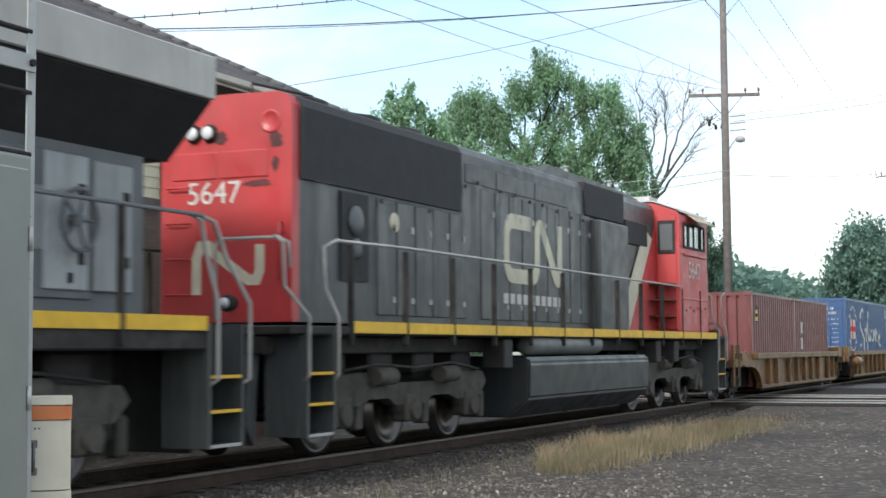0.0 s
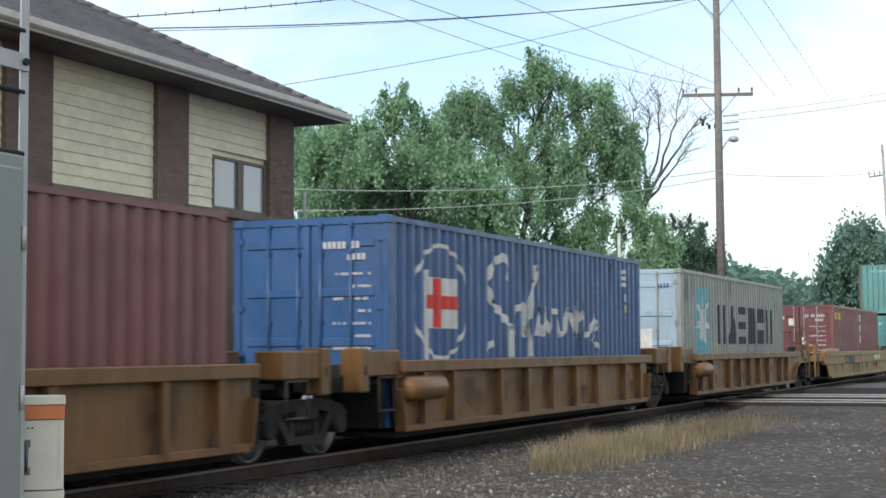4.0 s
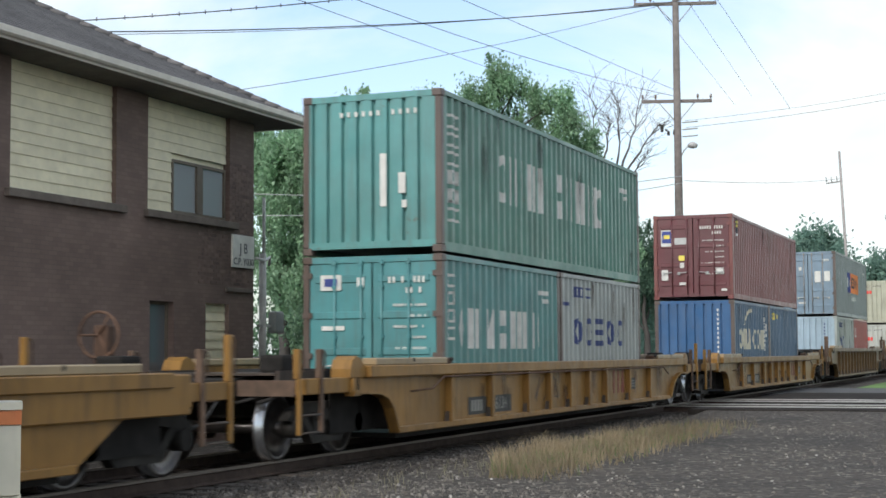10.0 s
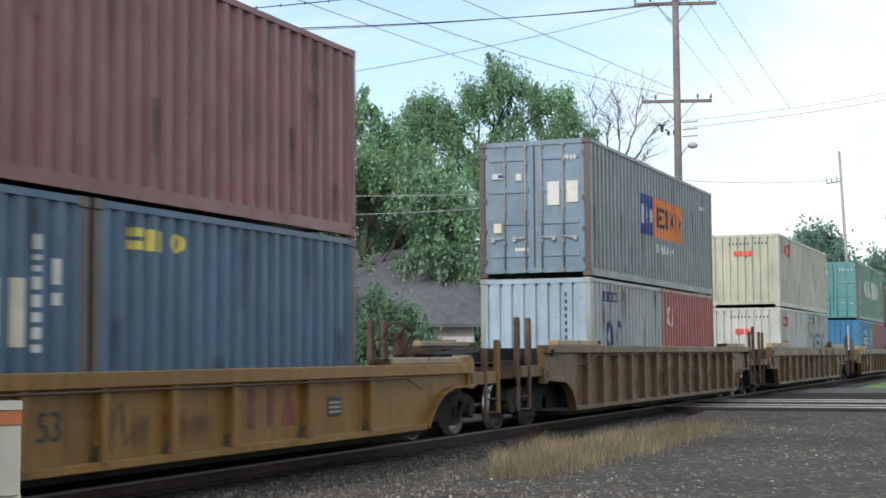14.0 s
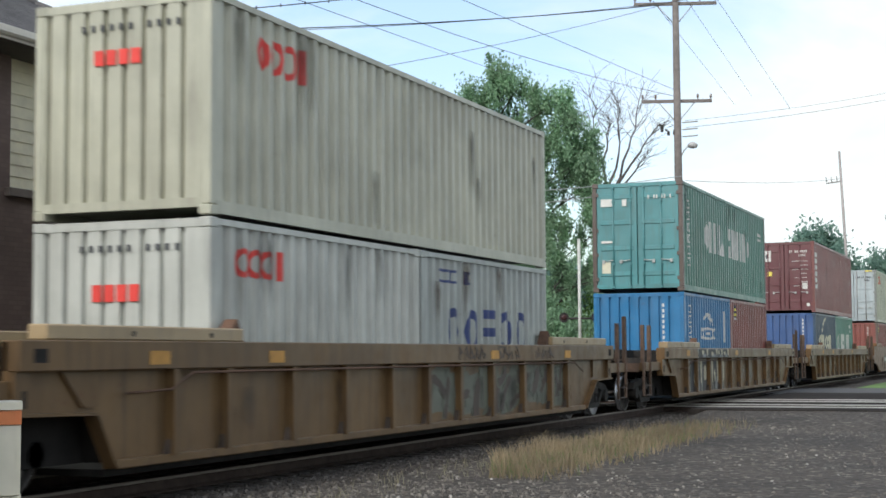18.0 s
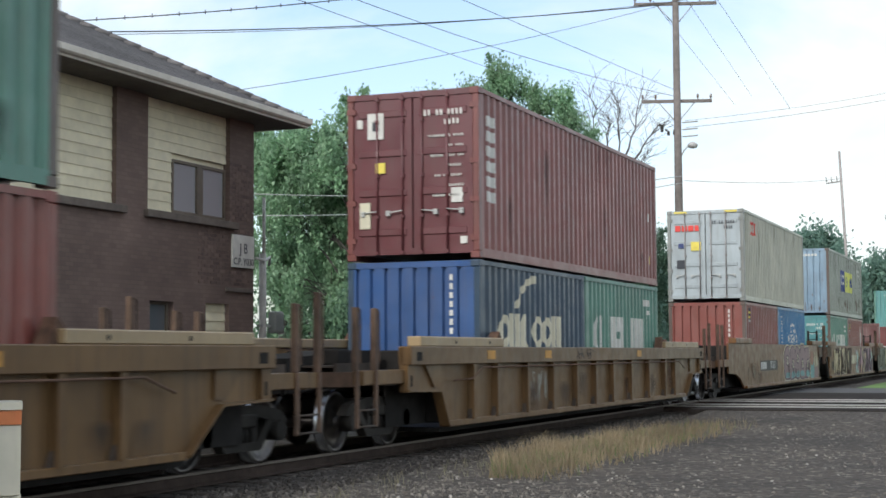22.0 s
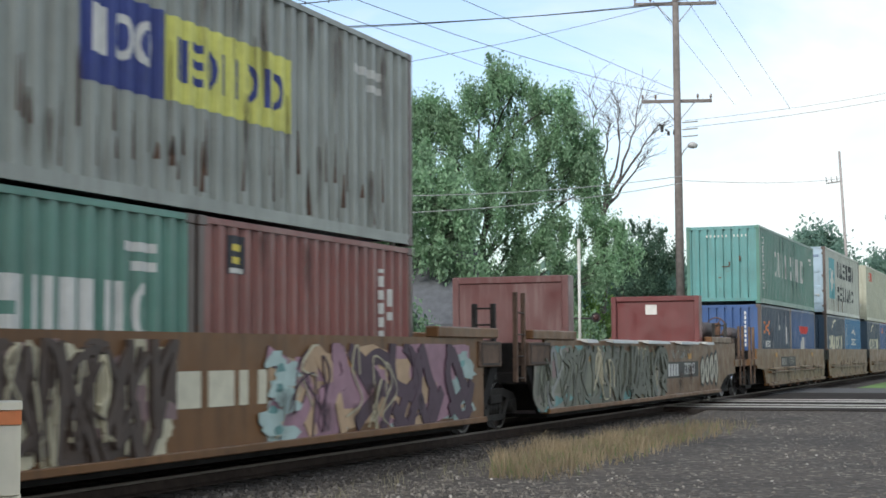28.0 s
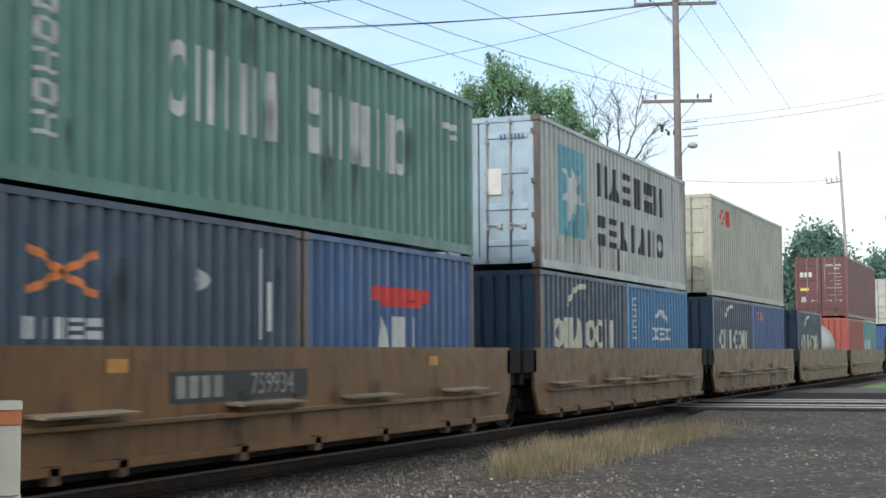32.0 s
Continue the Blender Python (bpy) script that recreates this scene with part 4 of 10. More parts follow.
for q in (-2.8, -0.6):
    window(q - 0.5, q + 0.5, 0.9, 2.1, 1, -3.46, cottage)

# pedestal by the camera's left
CABLE_BOX = plain("cream_enamel", (0.66, 0.63, 0.52), 0.4, 0.0, 0.08, 5)
HANDLE = plain("worn_dark_steel", (0.16, 0.16, 0.17), 0.35, 0.7, 0.2)
CABLE_BAND = plain("orange_band_paint", (0.62, 0.20, 0.07), 0.5, 0.0, 0.1, 6)
ped = thing("cable_pedestal", pose(7.20, -4.14, G0 - 0.1, 0, 0, -51), "cream cable pedestal with an orange band", "pedestal")
for nm, hw, z0, z1, m in (("base", 0.205, -0.1, 0.848, CABLE_BOX), ("door", 0.20, 0.856, 1.258, CABLE_BOX), ("band", 0.203, 1.264, 1.345, CABLE_BAND), ("cap", 0.207, 1.35, 1.395, CABLE_BOX)):
    bm = bmesh.new()
    t = bmesh.new()
    box(t, -hw, hw, -hw, hw, z0, z1)
    bmesh.ops.bevel(t, geom=[e for e in t.edges if abs(e.verts[0].co.z - e.verts[1].co.z) > 0.01], offset=0.035, segments=4, affect="EDGES")
    join(bm, t)
    pd = part(nm, bm, m, ped)
    if nm == "door":
        bm = bmesh.new()
        tube(bm, [(-0.012, -0.2, 0.965), (-0.012, -0.222, 0.972), (-0.012, -0.236, 1.0), (-0.012, -0.24, 1.045), (-0.012, -0.236, 1.09), (-0.012, -0.222, 1.118), (-0.012, -0.2, 1.125)], 0.011)
        for q in (0.965, 1.125):
            rbox(bm, -0.034, 0.01, -0.206, -0.199, q - 0.022, q + 0.022, 0.003, 1)
        part("handle", bm, HANDLE, pd, "worn dark steel handle")
        for q in range(4):
            bm = bmesh.new()
            rod(bm, (-0.053 + 0.024 * q, -0.203, 1.214), (-0.053 + 0.024 * q, -0.198, 1.214), 0.006, 8)
            part("vent_hole", bm, BLACK, pd)

# grey equipment cabinet and the ladder mast behind it
CABINET = plain("grey_green_cabinet_paint", (0.24, 0.26, 0.235), 0.45, 0.1, 0.08, 3)
cabinet = thing("relay_cabinet", pose(6.27, -4.05, G0 - 0.1), "tall grey-green steel relay cabinet beside the track", "cabinet")
bm = bmesh.new()
rbox(bm, -0.55, 0.55, -0.35, 0.35, 0.0, 2.78, 0.02, 2)
part("body", bm, CABINET, cabinet)
bm = bmesh.new()
rbox(bm, -0.5, 0.5, -0.375, -0.345, 0.1, 2.7, 0.01, 1)
cd = part("door", bm, CABINET, cabinet)
for zz in (0.5, 1.4, 2.3):
    bm = bmesh.new()
    rod(bm, (0.52, -0.37, zz - 0.07), (0.52, -0.37, zz + 0.07), 0.014, 8)
    part("hinge", bm, GALV, cd)
ladder = thing("ladder_mast", pose(6.89, -4.32, G0 - 0.1), "grey steel ladder mast with bolted rungs", "ladder")
for q in (0.0, -0.62):
    bm = bmesh.new()
    box(bm, q - 0.035, q + 0.035, -0.012, 0.0, 0, 6.2)
    box(bm, q + 0.025, q + 0.037, 0.0, 0.05, 0, 6.2)
    part("stile", bm, GALV, ladder)
for k in range(17):
    bm = bmesh.new()
    rod(bm, (-0.62, 0.0, 0.28 + 0.36 * k), (0.0, 0.0, 0.28 + 0.36 * k), 0.018, 8)
    part("rung", bm, TRUCK, ladder)
bm = bmesh.new()
box(bm, -0.95, 0.01, -0.035, -0.014, 3.28, 3.38)
br = part("bracket", bm, GALV, ladder)
bm = bmesh.new()
rod(bm, (-0.03, -0.055, 3.33), (-0.03, -0.03, 3.33), 0.022, 6)
part("bolt", bm, BLACK, br)

# service mast and meter box at the tower's corner
mast = thing("service_mast", pose(at(28.95, 4.7), 4.7, G0), "white service mast with a meter box at the tower's corner", "mast")
PALE = plain("white_pipe_paint", (0.50, 0.50, 0.47), 0.5)
bm = bmesh.new()
rod(bm, (0, 0, 0), (0, 0, 3.6), 0.075, 10)
rod(bm, (0.05, 0, 3.2), (0.05, 0, 4.75), 0.035, 8)
part("pole", bm, PALE, mast)
bm = bmesh.new()
tube(bm, [(-0.3, 0, 3.5), (0.0, -0.05, 3.45), (0.3, 0, 3.55), (0.45, 0.1, 3.4)], 0.03)
part("weatherhead", bm, PALE, mast)
bm = bmesh.new()
box(bm, -0.15, 0.85, -0.04, 0.04, 2.12, 2.17)
part("strut", bm, GALV, mast)
bm = bmesh.new()
rbox(bm, 0.3, 0.65, -0.15, 0.05, 2.0, 2.45, 0.05, 2)
part("meter_box", bm, plain("grey_meter_box", (0.25, 0.27, 0.26), 0.5), mast)


LENS = plain("unlit_red_lens", (0.05, 0.02, 0.02), 0.2)


def crossing_signal(x, y, turn, h, label, gate=False):
    ob = thing("crossing_signal", pose(x, y, G0, 0, 0, turn), label, "signal")
    bm = bmesh.new()
    rod(bm, (0, 0, -0.1), (0, 0, h), 0.055, 12)
    part("mast", bm, PALE, ob)
    if not gate:
        bm = bmesh.new()
        rod(bm, (-0.62, 0, 2.75), (0.62, 0, 2.75), 0.035, 8)
        part("lamp_arm", bm, BLACK, ob)
        for s in (-1, 1):
            bm = bmesh.new()
            lathe(bm, [(-0.02, 0.17), (0.0, 0.17), (0.02, 0.12), (0.16, 0.1)], (s * 0.55, -0.08, 2.78), "y", 22)
            disc = part("lamp_disc", bm, BLACK, ob)
            bm = bmesh.new()
            lathe(bm, [(-0.05, 0.06), (-0.03, 0.1), (-0.02, 0.1)], (s * 0.55, -0.08, 2.78), "y", 16)
            part("lens", bm, LENS, disc)
    if gate:
        bm = bmesh.new()
        rbox(bm, -0.62, -0.23, -0.2, 0.2, 1.25, 1.92, 0.02, 1)
        part("gate_mechanism", bm, GALV, ob)
        for q in (-0.56, -0.34):
            bm = bmesh.new()
            rbox(bm, q - 0.06, q + 0.06, -0.06, 0.06, 0.0, 1.25, 0.01, 1)
            part("mechanism_leg", bm, GALV, ob)
        for q in (-0.72, -0.14):
            bm = bmesh.new()
            rbox(bm, q - 0.03, q + 0.03, -0.1, 0.0, 0.0, 1.95, 0.01, 1)
            part("side_post", bm, TRUCK, ob)
    return ob


crossing_signal(at(16.83, 5.0), 5.0, -68, 5.5, "crossing signal on a white mast across the track")
crossing_signal(29.2, -7.86, -68, 2.0, "grey crossing gate mechanism on posts beside the road", True)

# crossarm with insulators on a short post behind the tower's roof
roof_post = thing("roof_bracket", point(*T(42, 40), 30.0) and Matrix.Translation(point(*T(42, 40), 30.0)), "short wooden bracket with insulators on the roof", "bracket")
bm = bmesh.new()
rbox(bm, -0.09, 0.09, -0.09, 0.09, -1.2, 0.6, 0.01, 1)
part("post", bm, POLE, roof_post)
bm = bmesh.new()
rbox(bm, -0.6, 0.55, -0.05, 0.05, 0.2, 0.3, 0.01, 1)
part("arm", bm, POLE, roof_post)
for q in (0.2, 0.42):
    bm = bmesh.new()
    lathe(bm, [(0.3, 0.02), (0.36, 0.05), (0.42, 0.03), (0.46, 0.05), (0.5, 0.02)], (q, 0, 0), "z", 10)
    part("insulator", bm, BLACK, roof_post)

# ---------------------------------------------------------------- the train
MOVERS = []             # (thing, place at the clip's start)
WHEELS = []             # (wheelset, its place on the car)


def rolling(name, x, z, label, category, group=""):
    ob = thing(name, pose(x, 0, z), label, category, group)
    MOVERS.append((ob, x, z))
    return ob


CW = 2.438
LOCKROD = plain("worn_lock_rod_steel", (0.26, 0.25, 0.245), 0.5, 0.3, 0.2)

def wave(u, length):
    """Depth of the corrugated side at u metres from the wall's start, and its pitch."""
    n = max(4, round((length - 0.36) / 0.30))
    pitch = (length - 0.36) / n
    w = ((u - 0.18) / pitch) % 1.0
    if u < 0.18 or u > length - 0.18:
        return 0.0
    if w < 0.32:
        return 0.0
    if w < 0.48:
        return 0.06 * (w - 0.32) / 0.16
    if w < 0.84:
        return 0.06
    return 0.06 * (1 - w) / 0.16


def breaks(length):
    n = max(4, round((length - 0.36) / 0.30))
    pitch = (length - 0.36) / n
    out = [0.0]
    for k in range(n):
        out += [0.18 + pitch * (k + q) for q in (0, 0.32, 0.48, 0.84)]
    return out + [length - 0.18, length]


def corrugated(bm, length, place, z0, z1, end=False):
    """place(u, depth) -> (x, y). A folded steel sheet between two heights; an end has broad flats and narrow folds."""
    rows = []
    line = [(u, wave(u, length)) for u in breaks(length)]
    if end:
        n = 8
        pitch = (length - 0.3) / n
        line = [(0.0, 0.0)] + [(0.15 + pitch * (k + w), d) for k in range(n) for w, d in ((0.0, 0.0), (0.70, 0.0), (0.76, 0.07), (0.94, 0.07))] + [(length - 0.15, 0.0), (length, 0.0)]
    for u, d in line:
        x, y = place(u, d)
        rows.append((bm.verts.new((x, y, z0)), bm.verts.new((x, y, z1))))
    for a, b in zip(rows, rows[1:]):
        bm.faces.new((a[0], b[0], b[1], a[1]))


def clip(poly, lo, hi):
    """The part of a convex outline between two values of u."""
    for side, w in ((1, lo), (-1, hi)):
        out = []
        for k in range(len(poly)):
            p, q = poly[k], poly[(k + 1) % len(poly)]
            ip, iq = (p[0] - w) * side >= 0, (q[0] - w) * side >= 0
            if ip:
                out.append(p)
            if ip != iq:
                f = (w - p[0]) / (q[0] - p[0])
                out.append((w, p[1] + f * (q[1] - p[1])))
        poly = out
        if len(poly) < 3:
            return []
    return poly


def marking(name, polys, length, parent, material, proud=0.004):
    """Paint that lies on the folds of a container's near side. Outlines in metres from the front end and the floor."""
    bm = bmesh.new()
    bs = breaks(length)
    for poly in polys:
        for lo, hi in zip(bs, bs[1:]):
            q = clip(poly, lo, hi)
            if len(q) < 3:
                continue
            vs = [bm.verts.new((u - length / 2, -CW / 2 + 0.012 + wave(min(max(u, lo + 1e-5), hi - 1e-5), length) - proud, v)) for u, v in q]
            try:
                bm.faces.new(vs)
            except ValueError:
                pass
    bmesh.ops.remove_doubles(bm, verts=bm.verts, dist=0.0005)
    return tagged(part(name, bm, material, parent), kind="stuff" if len(polys) > 1 else "")


def rect(u0, u1, v0, v1, lean=0.0):
    return [(u0, v0), (u1, v0), (u1 + lean, v1), (u0 + lean, v1)]


def word(u0, u1, v0, v1, forms, lean=0.0, gap=0.22):
    """A painted name as a row of plain shapes: o ring, h two posts, i one post, b block, v wedge, e three bars, t two blocks."""
    out = []
    step = (u1 - u0) / len(forms)
    for k, form in enumerate(forms):
        a, b = u0 + step * (k + gap / 2), u0 + step * (k + 1 - gap / 2)
        w, h, c = (b - a) * 0.32, (v1 - v0), (a + b) / 2
        if form == "b":
            out.append(rect(a + w * 0.2, b - w * 0.2, v0, v1, lean))
        elif form == "h":
            out += [rect(a, a + w, v0, v1, lean), rect(b - w, b, v0, v1, lean)]
        elif form == "i":
            out.append(rect(c - w * 0.6, c + w * 0.6, v0, v1, lean))
        elif form == "v":
            out.append([(a, v0), (b, v0), (c + w * 0.4, v1), (c - w * 0.4, v1)])
        elif form == "e":
            out += [rect(a, b, v0 + h * q, v0 + h * (q + 0.2), lean) for q in (0.0, 0.4, 0.8)]
        elif form == "t":
            out += [rect(a, b, v0, v0 + h * 0.4, lean), rect(a, b, v1 - h * 0.4, v1, lean)]
        else:
            rim = [(math.cos(q * math.tau / 12), math.sin(q * math.tau / 12)) for q in range(13)]
            ru, rv, m = (b - a) / 2, h / 2, (v0 + v1) / 2
            for (x0, y0), (x1, y1) in zip(rim, rim[1:]):
                out.append([(c + x0 * ru, m + y0 * rv), (c + x1 * ru, m + y1 * rv), (c + x1 * (ru - w * 0.75), m + y1 * (rv - h * 0.19)), (c + x0 * (ru - w * 0.75), m + y0 * (rv - h * 0.19))])
    return out


def container(x, z, length, h, mat, doors, label, frame_mat=None, end_mat=None):
    """A freight container whose front end stands at x. Returns it; its marks are added by the caller."""
    ob = rolling("container", x + length / 2, z, label, "container", "freight containers on the train")
    fm = frame_mat or mat
    dm = end_mat or mat
    hl, hw = length / 2, CW / 2
    key = (round(length, 2), round(h, 3), mat.name, fm.name)
    for sx in (-1, 1):
        for sy in (-1, 1):
            piece("corner_post", shared(("corner_post", *key, sx, sy), lambda bm: rbox(
                bm, *sorted((sx * hl, sx * (hl - 0.13))), *sorted((sy * hw, sy * (hw - 0.11))), 0.12, h - 0.12, 0.012, 1), fm), ob)
            for zz in (0, h - 0.118):
                piece("corner_casting", shared(("corner_casting", *key, sx, sy, zz), lambda bm: rbox(
                    bm, *sorted((sx * (hl + 0.004), sx * (hl - 0.178))), *sorted((sy * (hw + 0.004), sy * (hw - 0.162))), zz, zz + 0.118, 0.012, 1), fm), ob)
    for sy in (-1, 1):
        piece("top_rail", shared(("top_rail", *key, sy), lambda bm: box(
            bm, -hl + 0.13, hl - 0.13, *sorted((sy * hw, sy * (hw - 0.06))), h - 0.085, h - 0.012), mat), ob)
        piece("bottom_rail", shared(("bottom_rail", *key, sy), lambda bm: box(
            bm, -hl + 0.13, hl - 0.13, *sorted((sy * hw, sy * (hw - 0.06))), 0.02, 0.17), mat), ob)
        piece("side_panel", shared(("side_panel", *key, sy), lambda bm: corrugated(
            bm, length, lambda u, d: (u - hl, sy * (hw - 0.012 - d)), 0.165, h - 0.08), mat), ob)

    def roof(bm):
        rows = []
        n = round(length / 0.21)
        for k in range(n + 1):
            u = -hl + 0.06 + (length - 0.12) * k / n
            zz = h - 0.03 + (0.018 if k % 2 else 0.0)
            rows.append((bm.verts.new((u, -hw + 0.05, zz)), bm.verts.new((u, hw - 0.05, zz))))
        for a, b in zip(rows, rows[1:]):
            bm.faces.new((a[0], b[0], b[1], a[1]))
    piece("roof_panel", shared(("roof_panel", *key), roof, mat), ob)
    piece("floor", shared(("floor", *key), lambda bm: box(bm, -hl + 0.05, hl - 0.05, -hw + 0.05, hw - 0.05, 0.12, 0.17), fm), ob)
    for sx in (-1, 1):
        for nm, z0, z1 in (("header", h - 0.11, h - 0.01), ("sill", 0.09, 0.2)):
            piece(nm, shared((nm, *key, sx, dm.name), lambda bm: box(
                bm, *sorted((sx * (hl - 0.01), sx * (hl - 0.11))), -hw + 0.1, hw - 0.1, z0, z1), dm), ob)
    piece("end_wall", shared(("end_wall_rear", *key), lambda bm: corrugated(
        bm, CW, lambda u, d: (hl - 0.02 - d, u - hw), 0.18, h - 0.1, True), mat), ob)
    if not doors:
        piece("end_wall", shared(("end_wall_front", *key, dm.name), lambda bm: corrugated(
            bm, CW, lambda u, d: (-hl + 0.02 + d, u - hw), 0.18, h - 0.1, True), dm), ob)
    else:
        for s in (-1, 1):
            def leaf(bm):
                y0, y1 = sorted((s * 0.012, s * (hw - 0.115)))
                rbox(bm, -hl + 0.028, -hl + 0.07, y0, y1, 0.15, h - 0.115, 0.008, 1)
            door = piece("door", shared(("door", *key, s, dm.name), leaf, dm), ob)
            for i in range(4):          # pressed ribs across the leaf
                zz = 0.42 + (h - 0.85) * i / 3
                yr = sorted((s * 0.11, s * (hw - 0.22)))
                piece("door_rib", shared(("door_rib", *key, s, i, dm.name), lambda bm: rbox(
                    bm, -hl + 0.004, -hl + 0.034, *yr, zz, zz + 0.12, 0.012, 1), dm), door)
            for q in (0.16, 0.58):
                def bar(bm):
                    y = s * q * (hw - 0.1)
                    rod(bm, (-hl - 0.012, y, 0.1), (-hl - 0.012, y, h - 0.06), 0.019, 8)
                    for zz in (0.13, 0.75, h * 0.5, h - 0.5, h - 0.12):
                        box(bm, -hl - 0.035, -hl + 0.03, y - 0.035, y + 0.035, zz - 0.025, zz + 0.025)
                piece("lock_rod", shared(("lock_rod", *key, s, q), bar, LOCKROD if mat.name.startswith(("maroon", "grey", "white", "dark_grey", "cream")) else dm), door)

            def handle(bm):
                for y in (s * 0.16 * (hw - 0.1), s * 0.58 * (hw - 0.1)):
                    rod(bm, (-hl - 0.035, y, 0.84), (-hl - 0.035, y + s * 0.3, 0.81), 0.014, 6)
                    box(bm, -hl - 0.045, -hl + 0.02, y + s * 0.26 - 0.035, y + s * 0.26 + 0.035, 0.76, 0.85)
            piece("door_handle", shared(("door_handle", *key, s), handle, GALV), door)
            for zz in (0.3, 0.95, 1.6, h - 0.35):
                piece("hinge", shared(("hinge", *key, s, zz), lambda bm: box(
                    bm, -hl - 0.01, -hl + 0.05, *sorted((s * (hw - 0.16), s * (hw + 0.006))), zz, zz + 0.09), fm), door)
    return ob


def end_marks(ob, length, h, specs):
    """Plain labels on a container's front end: (material, y0, y1, z0, z1); y from the near edge."""
    by = {}
    for m, a, b, z0, z1 in specs:
        by.setdefault(m, []).append((a, b, z0, z1))
    for k, (m, bs) in enumerate(by.items()):
        x = -length / 2 - 0.002 - 0.003 * k
        tagged(part("end_marking", bars(*[(x, x + 0.012, -CW / 2 + a, -CW / 2 + b, z0, z1) for a, b, z0, z1 in bs]), m, ob), kind="stuff" if len(bs) > 1 else "")


def codes(h, m=None, seed=1, door=True):
    """The rows of small identification marks on a door or an end wall, as bars."""
    m = m or WHITE
    rng = random.Random(seed)
    if not door:
        return [(m, 0.42 + k * 0.13, 0.42 + k * 0.13 + 0.045, h - 0.37, h - 0.29) for k in range(11) if k != 4]
    out = []

    def line(y0, y1, z, hh, step):
        y = y0
        while y < y1:
            if rng.random() < 0.88:
                out.append((m, y, y + step * 0.5, z, z + hh))
            y += step
    line(0.30, 0.58, h - 0.45, 0.1, 0.075)
    line(0.66, 0.98, h - 0.45, 0.1, 0.075)
    line(0.36, 0.6, h - 0.61, 0.09, 0.075)
    zz = h - 0.82
    for k in range(7):
        line(0.28, 0.5 + rng.uniform(0, 0.1), zz, 0.04, 0.04)
        if k % 2 == 0:
            line(0.62, 0.8 + rng.uniform(0, 0.15), zz, 0.04, 0.04)
        zz -= 0.17
    return out


# ---- running gear
TREAD = plain("polished_wheel_tread", (0.55, 0.56, 0.58), 0.24, 0.95, 0.1)


def wheelset_mesh():
    bm = bmesh.new()
    rod(bm, (0, -1.0, 0), (0, 1.0, 0), 0.08, 10)
    for s in (-1, 1):
        lathe(bm, [(s * 0.67, 0.10), (s * 0.67, 0.455), (s * 0.70, 0.455), (s * 0.705, 0.425), (s * 0.80, 0.42), (s * 0.80, 0.37), (s * 0.765, 0.35), (s * 0.75, 0.2), (s * 0.79, 0.15), (s * 0.80, 0.10)], (0, 0, 0), "y", 28)
        for k in range(3):      # bolts of the bearing cap
            a = k * math.tau / 3
            rod(bm, (math.cos(a) * 0.06, s * 0.99, math.sin(a) * 0.06), (math.cos(a) * 0.06, s * 1.04, math.sin(a) * 0.06), 0.018, 6)
    me = finish("wheelset", bm, WHEEL)
    me.materials.append(TREAD)
    for p in me.polygons:
        if math.hypot(p.center.x, p.center.z) > 0.40 and 0.702 < abs(p.center.y) < 0.798:
            p.material_index = 1
    return me


GRIME = plain("oily_brown_car_iron", (0.062, 0.046, 0.036), 0.75, 0.0, 0.5, 4)
# underframe iron, near black: the shade below the car is in its colour
UNDER = plain("shade_black_underframe", (0.021, 0.0195, 0.0185), 0.8, 0.0, 0.4, 4)
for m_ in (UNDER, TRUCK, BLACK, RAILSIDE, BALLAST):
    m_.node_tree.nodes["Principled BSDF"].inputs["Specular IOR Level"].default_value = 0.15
POSTMAT = plain("rusty_brown_post_paint", (0.11, 0.068, 0.045), 0.75, 0.0, 0.4, 6)
WHEELSET = wheelset_mesh()


def truck_frame_mesh(s):
    """A cast side frame with its window, spring nest and bearing pockets."""
    bm = bmesh.new()
    y0, y1 = sorted((s * 0.92, s * 1.06))
    extrude(bm, [(-1.12, 0.52), (-0.95, 0.66), (-0.45, 0.74), (0.45, 0.74), (0.95, 0.66), (1.12, 0.52), (0.9, 0.5), (0.42, 0.6), (-0.42, 0.6), (-0.9, 0.5)], "y", y0, y1)
    extrude(bm, [(-0.75, 0.55), (-0.42, 0.2), (0.42, 0.2), (0.75, 0.55), (0.6, 0.56), (0.34, 0.3), (-0.34, 0.3), (-0.6, 0.56)], "y", y0, y1)
    for q in (-0.3, 0.3):
        box(bm, q - 0.06, q + 0.06, y0 + 0.02, y1 - 0.02, 0.25, 0.65)
    for q in (-0.14, 0.0, 0.14):
        rod(bm, (q, s * 0.99, 0.28), (q, s * 0.99, 0.5), 0.06, 8)
    rbox(bm, -0.3, 0.3, y0 - 0.03, y1 + 0.03, 0.48, 0.64, 0.02, 1)
    for q in (-0.89, 0.89):
        rod(bm, (q, s * 0.90, 0.42), (q, s * 1.10, 0.42), 0.13, 12)
    return finish("side_frame", bm, TRUCK)


TRUCK_SIDES = [truck_frame_mesh(-1), truck_frame_mesh(1)]


def bolster_mesh():
    bm = bmesh.new()
    rbox(bm, -0.2, 0.2, -0.95, 0.95, 0.5, 0.72, 0.03, 1)
    for q in (-0.55, 0.55):
        rod(bm, (q, -0.75, 0.42), (q, 0.75, 0.42), 0.06, 6)
    return finish("bolster", bm, BLACK)


BOLSTER = bolster_mesh()


def truck(parent, x):
    t = piece("truck", BOLSTER, parent, pose(x, 0, 0))
    for me in TRUCK_SIDES:
        piece("side_frame", me, t)
    for q in (-0.89, 0.89):
        w = piece("wheelset", WHEELSET, t, pose(q, 0, 0.42))
        WHEELS.append((w, q))
    return t


